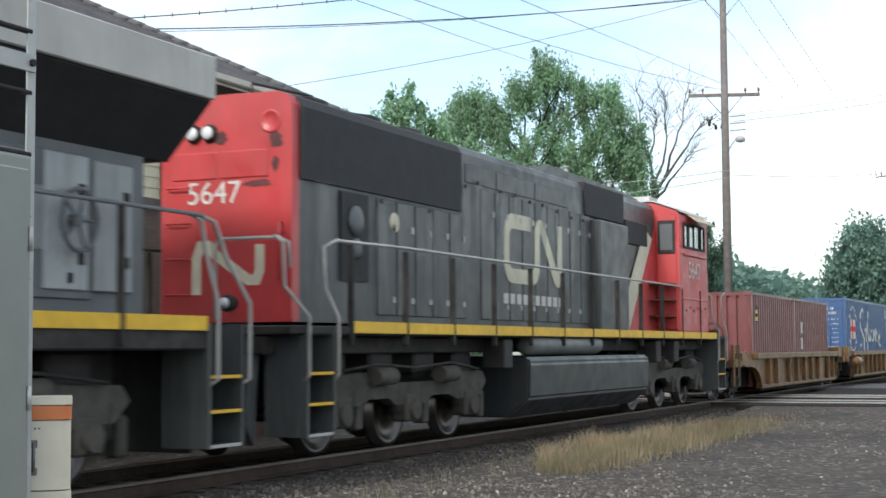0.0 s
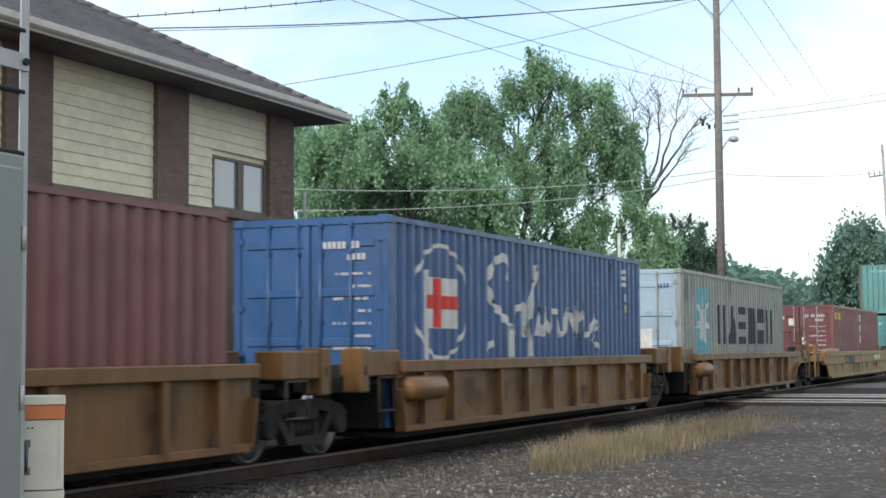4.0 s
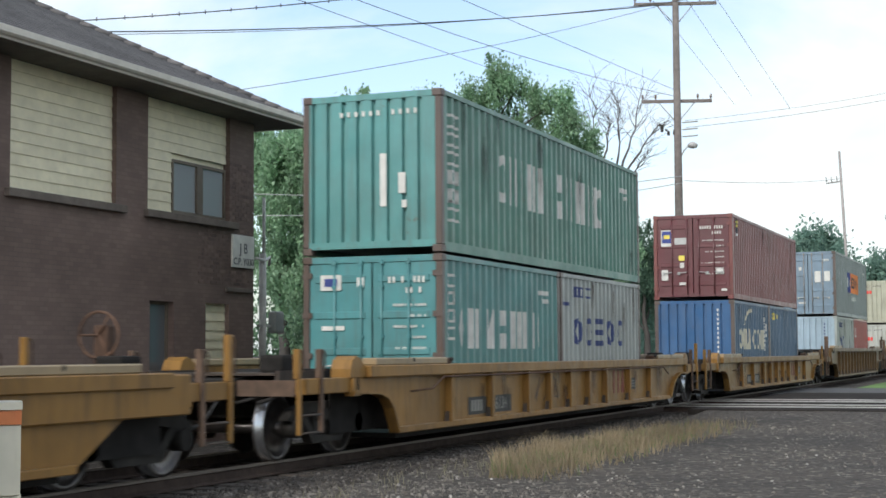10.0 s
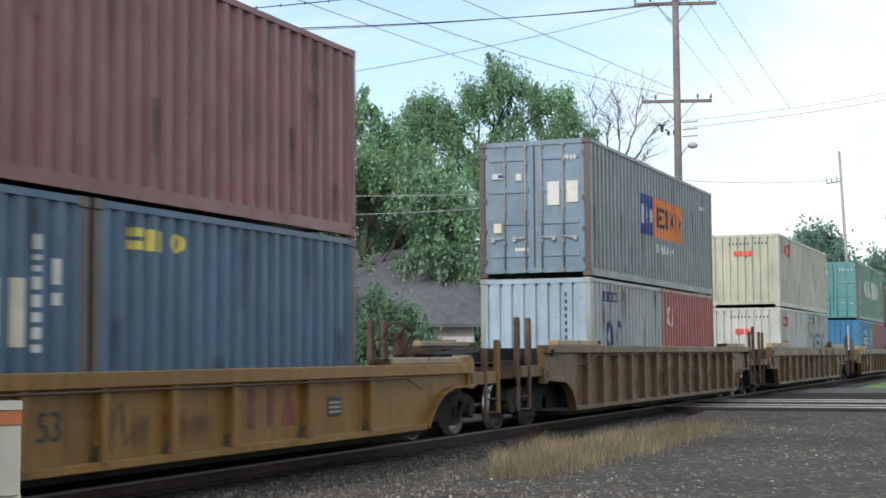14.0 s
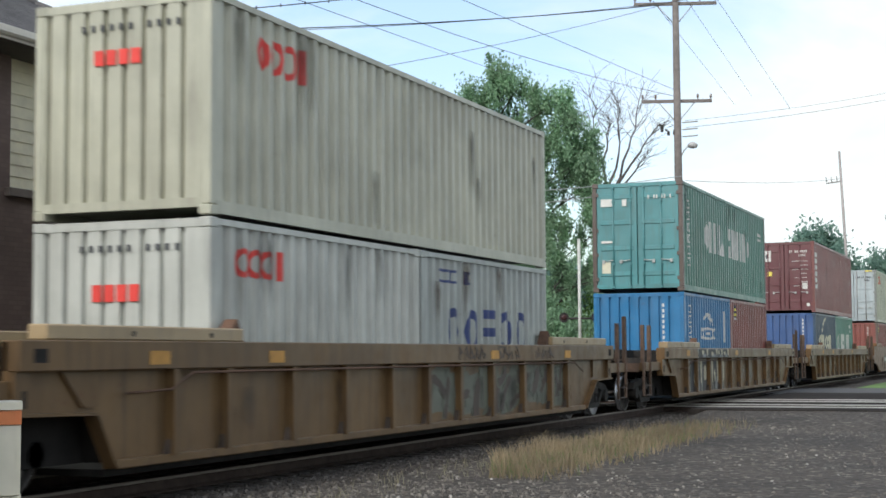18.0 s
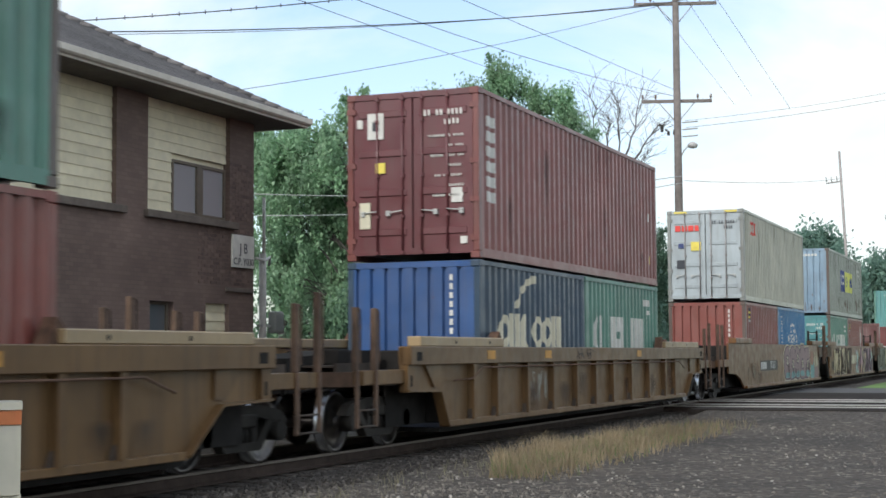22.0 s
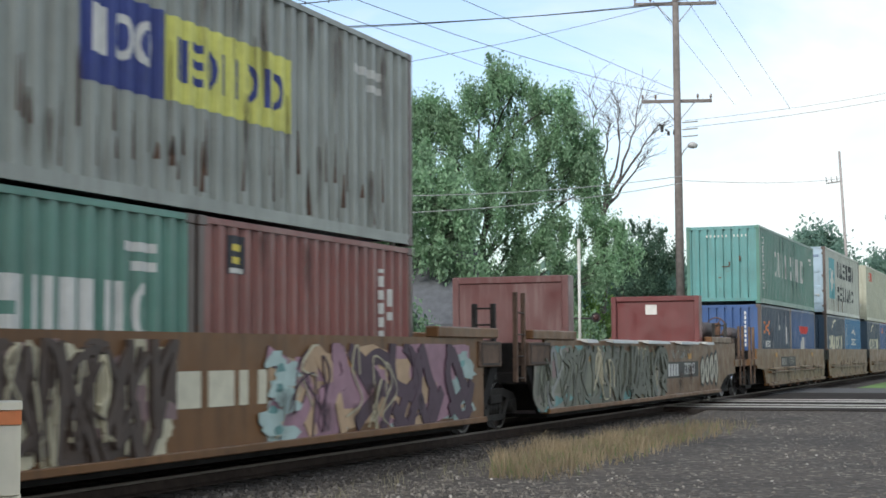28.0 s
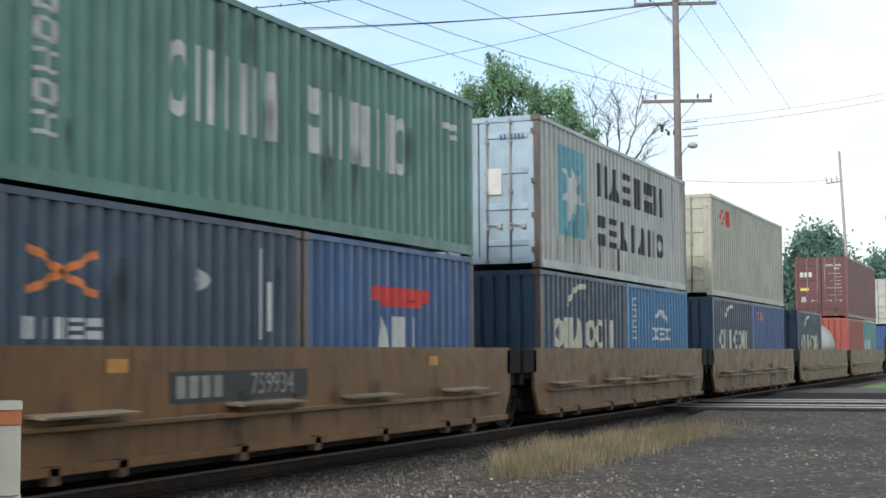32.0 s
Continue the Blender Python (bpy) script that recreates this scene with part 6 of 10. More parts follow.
# long hood, in lengths of its own colour
for nm, a, b, m in (("hood_end", 15.88, 16.06, LRED), ("hood", 16.06, 32.02, LBLK)):
    bm = bmesh.new()
    extrude(bm, hood_profile(0.95, ZD, 4.56), "x", *lx(a, b))
    ho = part(nm, bm, m, loco)
    if nm == "hood":
        hood = ho
    else:
        hood_end = ho
bm = bmesh.new()
extrude(bm, [(-0.99, 3.47), (-0.995, 4.37), (-0.92, 4.49), (-0.76, 4.555), (0.76, 4.555), (0.92, 4.49), (0.995, 4.37), (0.99, 3.47)], "x", *lx(16.07, 21.08))
part("radiator", bm, GRILLE, loco, "black radiator screen")
for q in (17.3, 18.9, 20.3):
    bm = bmesh.new()
    lathe(bm, [(4.5, 0.62), (4.66, 0.62), (4.68, 0.56), (4.64, 0.1)], (q - LX, 0, 0), "z", 24)
    part("roof_fan", bm, BLACK, loco)
bm = bmesh.new()
tube(bm, [(16.0 - LX, -0.3, 4.52), (16.02 - LX, -0.3, 4.7), (17.2 - LX, -0.45, 4.72), (17.3 - LX, -0.45, 4.5)], 0.02)
part("grab_iron", bm, BLACK, loco)
# doors of the engine room
rng = random.Random(7)
for s in (-1, 1):
    x = 18.2
    while x < 27.0:
        w = 0.62
        if not (21.0 < x < 21.4):
            bm = bmesh.new()
            top = ZD + 1.72 if x < 21 else ZD + 2.2
            rbox(bm, *lx(x, x + w - 0.05), *sorted((s * 0.94, s * 0.972)), ZD + 0.12, top, 0.012, 1)
            dr = part("hood_door", bm, LBLK, loco)
            bm = bars((*lx(x + w - 0.17, x + w - 0.09), *sorted((s * 0.97, s * 0.99)), top - 0.42, top - 0.33), (*lx(x + w - 0.17, x + w - 0.09), *sorted((s * 0.97, s * 0.99)), ZD + 0.3, ZD + 0.38))
            part("latch", bm, GALV, dr)
        x += w
    for a, b in ((21.3, 22.6), (22.62, 24.4), (24.42, 26.2)):
        bm = bmesh.new()
        rbox(bm, *lx(a, b - 0.04), *sorted((s * 0.945, s * 0.962)), ZD + 2.25, ZD + 2.55, 0.01, 1)
        part("hood_door", bm, LBLK, loco)
# open door with machinery behind it
bm = bmesh.new()
box(bm, *lx(17.12, 17.9), -0.985, -0.94, ZD + 0.55, ZD + 1.72)
part("open_doorway", bm, GRILLE, loco, "dark open engine room door")
bm = bmesh.new()
for zz, rr in ((1.35, 0.2), (0.98, 0.14)):
    lathe(bm, [(-1.03, rr * 0.3), (-1.02, rr), (-0.99, rr), (-0.98, rr * 0.7)], (17.5 - LX, 0, ZD + zz), "y", 16)
part("machinery", bm, LGREY, loco)
bm = bmesh.new()
lathe(bm, [(-0.99, 0.13), (-0.975, 0.14), (-0.97, 0.14)], (18.72 - LX, 0, ZD + 1.42), "y", 20)
part("round_plate", bm, CREAM, loco, "cream oval plate")
# inertial filter box, grilles and exhaust
bm = bmesh.new()
rbox(bm, *lx(27.5, 29.35), -1.16, 1.16, ZD, ZD + 2.14, 0.03, 1)
part("filter_box", bm, LBLK, loco)
bm = bmesh.new()
rbox(bm, *lx(27.1, 29.6), -1.0, 1.0, ZD + 2.18, ZD + 2.84, 0.03, 1)
part("intake_screen", bm, GRILLE, loco)
bm = bmesh.new()
rbox(bm, *lx(29.75, 31.35), -0.99, 0.99, ZD + 1.82, ZD + 2.32, 0.02, 1)
part("brake_grille", bm, GRILLE, loco)
bm = bmesh.new()
extrude(bm, [(25.5 - LX, 4.54), (25.9 - LX, 4.74), (29.6 - LX, 4.70), (31.5 - LX, 4.62), (31.95 - LX, 4.5)], "y", -0.7, 0.7)
part("roof_hump", bm, LBLK, loco)
for q in (27.4, 30.2):
    bm = bmesh.new()
    rod(bm, (q - LX, -0.5, 4.6), (q - LX, -0.5, 4.86), 0.04, 8)
    rod(bm, (q - LX, -0.5, 4.86), (q - LX, -0.5, 4.9), 0.06, 8)
    part("antenna", bm, GALV, loco)


def hood_mark(polys, m, y=-0.978, name="marking"):
    bm = bmesh.new()
    for poly in polys:
        extrude(bm, [(u - LX, v) for u, v in poly], "y", y, y + 0.008)
    part(name, bm, m, loco)


def band(pts, w):
    """A stroke of even width along a line in the plane of the hood's side, as convex pieces."""
    out = []
    for (x0, z0), (x1, z1) in zip(pts, pts[1:]):
        d = Vector((x1 - x0, z1 - z0)).normalized()
        n_ = Vector((-d.y, d.x)) * w / 2
        e = d * w * 0.2
        out.append([(x0 - e.x + n_.x, z0 - e.y + n_.y), (x0 - e.x - n_.x, z0 - e.y - n_.y), (x1 + e.x - n_.x, z1 + e.y - n_.y), (x1 + e.x + n_.x, z1 + e.y + n_.y)])
    return out


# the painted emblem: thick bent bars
e0, e1 = 2.44, 3.62


def ribbon(pts, w):
    """A band of even width along a line, mitred at its bends."""
    pts = [Vector(p) for p in pts]
    left, right = [], []
    for k, p in enumerate(pts):
        d0 = (p - pts[k - 1]).normalized() if k else (pts[1] - p).normalized()
        d1 = (pts[k + 1] - p).normalized() if k < len(pts) - 1 else d0
        n0, n1 = Vector((-d0.y, d0.x)), Vector((-d1.y, d1.x))
        m = (n0 + n1).normalized()
        q = m * (w / 2 / max(0.5, m.dot(n0)))
        left.append(p + q)
        right.append(p - q)
    return [[tuple(left[k]), tuple(right[k]), tuple(right[k + 1]), tuple(left[k + 1])] for k in range(len(pts) - 1)]


def bend(cx, cz, r, a0, a1, n=5):
    return [(cx + math.cos(radians(a0 + (a1 - a0) * k / n)) * r, cz + math.sin(radians(a0 + (a1 - a0) * k / n)) * r) for k in range(n + 1)]


hood_mark(ribbon([(24.14, e1 - 0.13)] + bend(23.24, e1 - 0.38, 0.25, 90, 180) + bend(23.24, e0 + 0.38, 0.25, 180, 270) + bend(24.2, e0 + 0.38, 0.25, 270, 360)
                 + bend(24.62, e1 - 0.3, 0.17, 180, 60) + bend(25.5, e0 + 0.26, 0.13, 215, 360) + [(25.63, e1 - 0.05)], 0.25), CREAM, -0.984)
hood_mark([[(22.85 + 0.3 * k, 2.10), (22.85 + 0.3 * k + 0.2, 2.10), (22.85 + 0.3 * k + 0.2, 2.27), (22.85 + 0.3 * k, 2.27)] for k in range(10)], WHITE, -0.984)
# dust washed down from the bolts
rng = random.Random(5)
for q, w_, z0, z1 in ((21.25, 0.4, 2.5, 3.9), (21.75, 0.45, 2.6, 4.0), (22.75, 0.35, 2.5, 3.95), (23.4, 0.2, 3.4, 3.95), (24.1, 0.25, 3.1, 3.9), (24.75, 0.4, 2.6, 3.9), (25.5, 0.2, 3.0, 3.85), (26.3, 0.35, 2.4, 3.8), (27.0, 0.25, 2.8, 3.8), (18.3, 0.5, 1.9, 3.4), (19.9, 0.5, 1.9, 3.4), (16.6, 0.5, 2.2, 3.5)):
    bm = bmesh.new()
    extrude(bm, [(q - w_ / 2 - LX, z0), (q + w_ / 2 - LX, z0), (q + w_ / 2 - LX, z1), (q - w_ / 2 - LX, z1)], "y", -0.996, -0.994)
    part("dust_run", bm, DUST, loco)
    bm = bmesh.new()
    rod(bm, (q - LX, -0.97, z1 - 0.02), (q - LX, -1.0, z1 - 0.02), 0.03, 6)
    part("bolt", bm, BLACK, loco)
# diagonal stripe and red field before the cab
hood_mark([[(29.1, ZD + 0.02), (29.9, ZD + 0.02), (31.72, 3.74), (31.35, 3.86), (30.75, 3.5)]], CREAM, -0.985, "stripe")
hood_mark([[(29.9, ZD + 0.02), (32.02, ZD + 0.02), (32.02, 4.1), (31.72, 3.74)]], LRED, -0.983, "red_field")
# the cab
def clear_glass():
    m, n, l, b = shader("clear_cab_glass")
    b.inputs["Base Color"].default_value = (0.9, 0.94, 0.93, 1)
    b.inputs["Roughness"].default_value = 0.02
    b.inputs["Transmission Weight"].default_value = 1.0
    b.inputs["IOR"].default_value = 1.5
    return m


CLEAR = clear_glass()
CABX0, CABX1, WZ0, WZ1 = 32.03, 34.5, 3.57, 4.14
bm = bmesh.new()
rbox(bm, *lx(CABX0, CABX1), -1.52, 1.52, ZD, WZ0 + 0.01, 0.03, 2)
cab = part("cab", bm, LRED, loco)
bm = bmesh.new()
extrude(bm, [(-1.52, WZ1), (-1.51, 4.30), (-1.44, 4.38), (-0.92, 4.57), (0.92, 4.57), (1.44, 4.38), (1.51, 4.30), (1.52, WZ1)], "x", *lx(CABX0, CABX1))
part("cab_top", bm, LRED, cab)
for s in (-1, 1):
    for a, b in ((CABX0, 32.34), (32.71, 32.77), (33.74, 33.84), (34.19, CABX1)):
        bm = bmesh.new()
        rbox(bm, *lx(a, b), *sorted((s * 1.52, s * 1.44)), WZ0, WZ1, 0.012, 1)
        part("cab_pillar", bm, LRED, cab)
bm = bmesh.new()
rbox(bm, *lx(CABX0, CABX0 + 0.06), -1.44, 1.44, WZ0, WZ1, 0.012, 1)
part("rear_wall", bm, LRED, cab)
bm = bmesh.new()
rbox(bm, *lx(CABX1 - 0.07, CABX1 - 0.01), -0.09, 0.09, WZ0, WZ1, 0.012, 1)
part("windshield_post", bm, LRED, cab)
for s in (-1, 1):
    bm = bars((*lx(CABX1 - 0.05, CABX1 - 0.035), *sorted((s * 0.1, s * 1.43)), WZ0, WZ1))
    part("windshield", bm, CLEAR, cab)
bm = bmesh.new()
extrude(bm, [(-1.56, 4.335), (-1.46, 4.395), (-0.94, 4.585), (0.94, 4.585), (1.46, 4.395), (1.56, 4.335), (1.45, 4.425), (0.94, 4.615), (-0.94, 4.615), (-1.45, 4.425)], "x", *lx(CABX0 - 0.05, CABX1 + 0.2))
part("cab_roof", bm, LROOF, loco, "dusty pale cab roof")
bm = bmesh.new()
rbox(bm, *lx(32.25, 32.9), -0.8, 0.5, 4.6, 4.74, 0.03, 2)
part("air_conditioner", bm, LROOF, loco, "pale box on the cab roof")
bm = bmesh.new()
t = bmesh.new()
v = []
for x, hw, zt in ((34.47, 1.45, 3.42), (35.2, 1.36, 3.34), (35.75, 1.08, 2.95)):
    v.append([t.verts.new((x - LX, -hw, ZD)), t.verts.new((x - LX, -hw, zt - 0.18)), t.verts.new((x - LX, -hw + 0.25, zt)), t.verts.new((x - LX, hw - 0.25, zt)), t.verts.new((x - LX, hw, zt - 0.18)), t.verts.new((x - LX, hw, ZD))])
for a, b in zip(v, v[1:]):
    for k in range(6):
        t.faces.new((a[k], a[(k + 1) % 6], b[(k + 1) % 6], b[k]))
t.faces.new(v[0][::-1])
t.faces.new(v[-1])
bmesh.ops.bevel(t, geom=list(t.edges), offset=0.05, segments=2, affect="EDGES")
join(bm, t)
part("nose", bm, LRED, loco)
for s in (-1, 1):
    for a, b in ((32.33, 32.72), (32.76, 33.75), (33.83, 34.2)):
        bm = bmesh.new()
        for q in ((a, b, WZ0, WZ0 + 0.045), (a, b, WZ1 - 0.045, WZ1), (a, a + 0.045, WZ0 + 0.045, WZ1 - 0.045), (b - 0.045, b, WZ0 + 0.045, WZ1 - 0.045)):
            box(bm, *lx(q[0], q[1]), *sorted((s * 1.50, s * 1.55)), q[2], q[3])
        w = part("cab_window", bm, BLACK, cab)
        bm = bars((*lx(a + 0.045, b - 0.045), *sorted((s * 1.515, s * 1.53)), WZ0 + 0.045, WZ1 - 0.045))
        part("pane", bm, CLEAR, w)
        # added white sheet behind the glass, in place of bright sky in it
        bm = bars((*lx(a + 0.06, b - (0.06 if b - a < 0.8 else 0.3)), *sorted((s * 1.49, s * 1.5)), WZ0 + 0.05, WZ1 - 0.07))
        part("blind", bm, P("white_sky_sheet", (0.80, 0.81, 0.80)), w, "white sheet added for bright sky in the pane")
        if b - a > 0.8:
            bm = bars((*lx(33.2, 33.25), *sorted((s * 1.5, s * 1.548)), WZ0 + 0.045, WZ1 - 0.045))
            part("window_bar", bm, BLACK, w)
    bm = bmesh.new()
    extrude(bm, [(s * 1.5, 4.36), (s * 1.5, 4.33), (s * 1.80, 4.13), (s * 1.81, 4.16)], "x", *lx(32.72, 34.2))
    part("sunshade", bm, plain("tan_awning_cloth", (0.46, 0.40, 0.31), 0.9, 0.0, 0.1, 3), cab, "tan sunshade over the cab windows")
    bm = bmesh.new()
    rbox(bm, *lx(32.3, 34.25), *sorted((s * 1.51, s * 1.57)), 3.40, 3.45, 0.012, 1)
    part("window_ledge", bm, LRED, cab)
    bm = bmesh.new()
    rbox(bm, *lx(32.1, 34.45), *sorted((s * 1.51, s * 1.535)), 2.42, 2.46, 0.006, 1)
    part("seam_bar", bm, LRED, cab)
    for k in range(6):
        bm = bmesh.new()
        rod(bm, (32.5 + 0.34 * k - LX, s * 1.51, 2.18 + 0.07 * (k % 2)), (32.5 + 0.34 * k - LX, s * 1.535, 2.18 + 0.07 * (k % 2)), 0.028, 6)
        part("bolt", bm, RUSTY, cab)
    bm = bmesh.new()
    rbox(bm, CABX0 - LX - 0.03, CABX0 - LX + 0.02, *sorted((s * 1.0, s * 1.46)), ZD + 0.05, 4.3, 0.02, 1)
    dr = part("cab_door", bm, LRED, cab)
    bm = bmesh.new()
    rbox(bm, CABX0 - LX - 0.05, CABX0 - LX - 0.02, *sorted((s * 1.03, s * 1.43)), 3.42, 4.16, 0.014, 2)
    rim_ = part("door_window", bm, BLACK, dr, "black rubber window rim")
    bm = bmesh.new()
    rbox(bm, CABX0 - LX - 0.056, CABX0 - LX - 0.04, *sorted((s * 1.09, s * 1.37)), 3.5, 4.08, 0.006, 1)
    part("pane", bm, GLASS, rim_)
    piece("writing", text_mesh("5647", 0.53, WHITE), cab, pose(33.27 - LX, s * 1.528, 3.07, 90, 0, 0 if s < 0 else 180))
    for zz in (1.0, 1.35, 1.7, 2.05):
        bm = bars((*lx(31.4, 31.98), *sorted((s * 0.99, s * 1.45)), zz + ZD - 1.0 - 0.02, zz + ZD - 1.0 + 0.01))
        part("cab_step", bm, RUSTY, loco)
# the red hood end: headlights, panels, number
HE = 15.88 - LX
for yy in (0.46, 0.23):
    bm = bmesh.new()
    lathe(bm, [(HE - 0.06, 0.05), (HE - 0.07, 0.095), (HE - 0.02, 0.115), (HE + 0.02, 0.125)], (0, yy, 4.08), "x", 18)
    hl = part("headlight", bm, BLACK, loco)
    bm = bmesh.new()
    lathe(bm, [(HE - 0.095, 0.02), (HE - 0.085, 0.075), (HE - 0.07, 0.085)], (0, yy, 4.08), "x", 16)
    part("lens", bm, LAMP, hl)
piece("writing", text_mesh("5647", 0.40, WHITE), loco, pose(HE - 0.008, 0.17, 3.31, 90, 0, -90))
for b in ((-0.62, 0.05, 3.5, 3.84), (0.12, 0.78, 3.5, 3.84)):
    bm = bmesh.new()
    rbox(bm, HE - 0.018, HE + 0.01, b[0], b[1], b[2], b[3], 0.012, 2)
    part("end_panel", bm, LRED, hood_end)
bm = bmesh.new()
lathe(bm, [(HE - 0.004, 0.02), (HE - 0.004, 0.11), (HE - 0.014, 0.12), (HE - 0.014, 0.145), (HE + 0.005, 0.15)], (0, -0.65, 4.18), "x", 20)
part("round_cover", bm, LRED, hood_end)
# oily stains round the lamps and panels
rng = random.Random(21)
for cy, cz, ry, rz in ((-0.72, 3.95, 0.1, 0.13), (-0.45, 3.42, 0.22, 0.05), (0.08, 4.02, 0.12, 0.08), (-0.72, 3.66, 0.05, 0.12)):
    bm = bmesh.new()
    extrude(bm, [(cy + math.cos(k * math.tau / 16) * ry * rng.uniform(0.6, 1.2), cz + math.sin(k * math.tau / 16) * rz * rng.uniform(0.6, 1.2)) for k in range(16)], "x", HE - 0.004, HE + 0.002)
    part("oil_stain", bm, P("oily_stain", (0.09, 0.025, 0.025), var=0.4), hood_end)
bm = bmesh.new()
for poly in ribbon([(0.42, 2.05), (0.42, 2.5), (0.36, 2.66), (0.24, 2.66), (0.14, 2.55), (-0.34, 2.22), (-0.45, 2.22), (-0.5, 2.34), (-0.5, 2.66)], 0.13):
    extrude(bm, poly, "x", HE - 0.007, HE - 0.001)
part("marking", bm, CREAM, hood_end)
bm = bmesh.new()
tube(bm, [(HE, -0.82, 2.2), (HE - 0.08, -0.82, 2.22), (HE - 0.08, -0.82, 2.9), (HE, -0.82, 2.92)], 0.02)
part("grab_iron", bm, LRED, hood_end)
for zz in (2.05, 2.5, 2.95, 3.4):
    bm = bmesh.new()
    tube(bm, [(HE, 0.52, zz), (HE - 0.07, 0.53, zz), (HE - 0.07, 0.83, zz), (HE, 0.84, zz)], 0.014)
    part("ladder_iron", bm, LRED, hood_end)
for yy in (-0.2,):
    bm = bmesh.new()
    lathe(bm, [(15.55 - LX, 0.06), (15.54 - LX, 0.085), (15.62 - LX, 0.11), (15.72 - LX, 0.09)], (0, yy, 1.93), "x", 16)
    dl = part("ditch_light", bm, BLACK, loco)
    bm = bmesh.new()
    lathe(bm, [(15.525 - LX, 0.01), (15.535 - LX, 0.07)], (0, yy, 1.93), "x", 16)
    part("lens", bm, LAMP, dl)
# platform rail across the loco's end
bm = bmesh.new()
tube(bm, [(14.95 - LX, -0.45, 1.72), (14.95 - LX, -0.45, 2.6), (14.95 - LX, -0.5, 2.66), (14.95 - LX, -1.3, 2.66), (14.97 - LX, -1.42, 2.6), (14.98 - LX, -1.44, 2.3)], 0.022)
part("end_rail", bm, RAILPAINT, loco)
# steps, pilots, end rails
for s_end, xe in ((-1, 14.9), (1, 36.4)):
    for s in (-1, 1):
        bm = bmesh.new()
        x0, x1 = (15.24, 15.95) if s_end < 0 else (35.4, 36.2)
        a, b = lx(x0, x1)
        extrude(bm, [(a, s * 1.52), (a, s * 0.95), (b, s * 0.95), (b, s * 1.52), (b - 0.05, s * 1.52), (b - 0.05, s * 1.0), (a + 0.05, s * 1.0), (a + 0.05, s * 1.52)], "z", 0.34, ZD - 0.06)
        part("step_well", bm, LBLK, loco)
        for zz in (0.36, 0.72, 1.08):
            bm = bars((*lx(x0 + 0.05, x1 - 0.05), *sorted((s * 1.5, s * 1.1)), zz - 0.02, zz + 0.015))
            part("step", bm, BLACK, loco)
            bm = bars((*lx(x0 + 0.05, x1 - 0.05), *sorted((s * 1.503, s * 1.515)), zz - 0.02, zz + 0.015))
            part("step_edge", bm, GALV if zz < 0.5 else YELLOW, loco)
        for q, up_ in ((x0 - 0.02, 0), (x1 + 0.0, 1)):
            bm = bmesh.new()
            tail = [(q - LX - 0.02, s * 1.5, 2.66), (q - LX + 0.1, s * 1.5, 2.69)] if up_ else [(q - LX - 0.5, s * 1.46, 2.6), (q - LX - 0.55, s * 1.4, 2.66)]
            tube(bm, [(q - LX + 0.02, s * 1.5, 1.0), (q - LX, s * 1.56, 1.06), (q - LX, s * 1.56, 1.74), (q - LX - 0.22 - 0.25 * (1 - up_), s * 1.5, 2.08), (q - LX - 0.26 - 0.25 * (1 - up_), s * 1.5, 2.58)] + tail, 0.022)
            part("grab_rail", bm, RAILPAINT, loco, "pale curved step handrail")
    bm = bmesh.new()
    extrude(bm, [(xe - LX, 1.3), (xe - LX + s_end * 0.08, 0.5), (xe - LX - s_end * 0.1, 0.25), (xe - LX - s_end * 0.2, 1.3)], "y", -0.95, 0.95)
    part("pilot", bm, LBLK, loco)
    coupler(loco, xe - LX, s_end)
# tank, reservoirs, bogies
bm = bmesh.new()
t = bmesh.new()
extrude(t, [(-1.48, 1.22), (-1.52, 1.12), (-1.5, 0.55), (-1.15, 0.24), (1.15, 0.24), (1.5, 0.55), (1.52, 1.12), (1.48, 1.22)], "x", *lx(22.6, 29.5))
bmesh.ops.bevel(t, geom=list(t.edges), offset=0.04, segments=2, affect="EDGES")
join(bm, t)
part("fuel_tank", bm, LTANK, loco)
for s in (-1, 1):
    bm = bmesh.new()
    lathe(bm, [(22.8 - LX, 0.06), (22.84 - LX, 0.15), (22.95 - LX, 0.175), (26.5 - LX, 0.175), (26.6 - LX, 0.15), (26.65 - LX, 0.06)], (0, s * 1.32, 1.42), "x", 18)
    part("air_reservoir", bm, LTUBE, loco, "pale grey air reservoir tube")
    for q in (21.6, 30.2, 31.6):
        bm = bmesh.new()
        rbox(bm, *lx(q, q + 0.35), *sorted((s * 1.48, s * 1.1)), 1.05, 1.5, 0.02, 1)
        part("equipment_box", bm, UNDERLOCO, loco)
bm = bmesh.new()
for q0, q1 in ((15.9, 22.0), (29.7, 35.4)):
    rbox(bm, *lx(q0, q1), -0.62, 0.62, 0.62, 1.37, 0.05, 1)
    for q in range(4):
        rbox(bm, *lx(q0 + 0.6 + 1.4 * q, q0 + 1.3 + 1.4 * q), -1.0, 1.0, 1.0, 1.36, 0.04, 1)
part("traction_gear", bm, UNDERLOCO, loco, "dark oily gear under the frame")
loco_truck(loco, 18.85 - LX)
loco_truck(loco, 32.7 - LX)

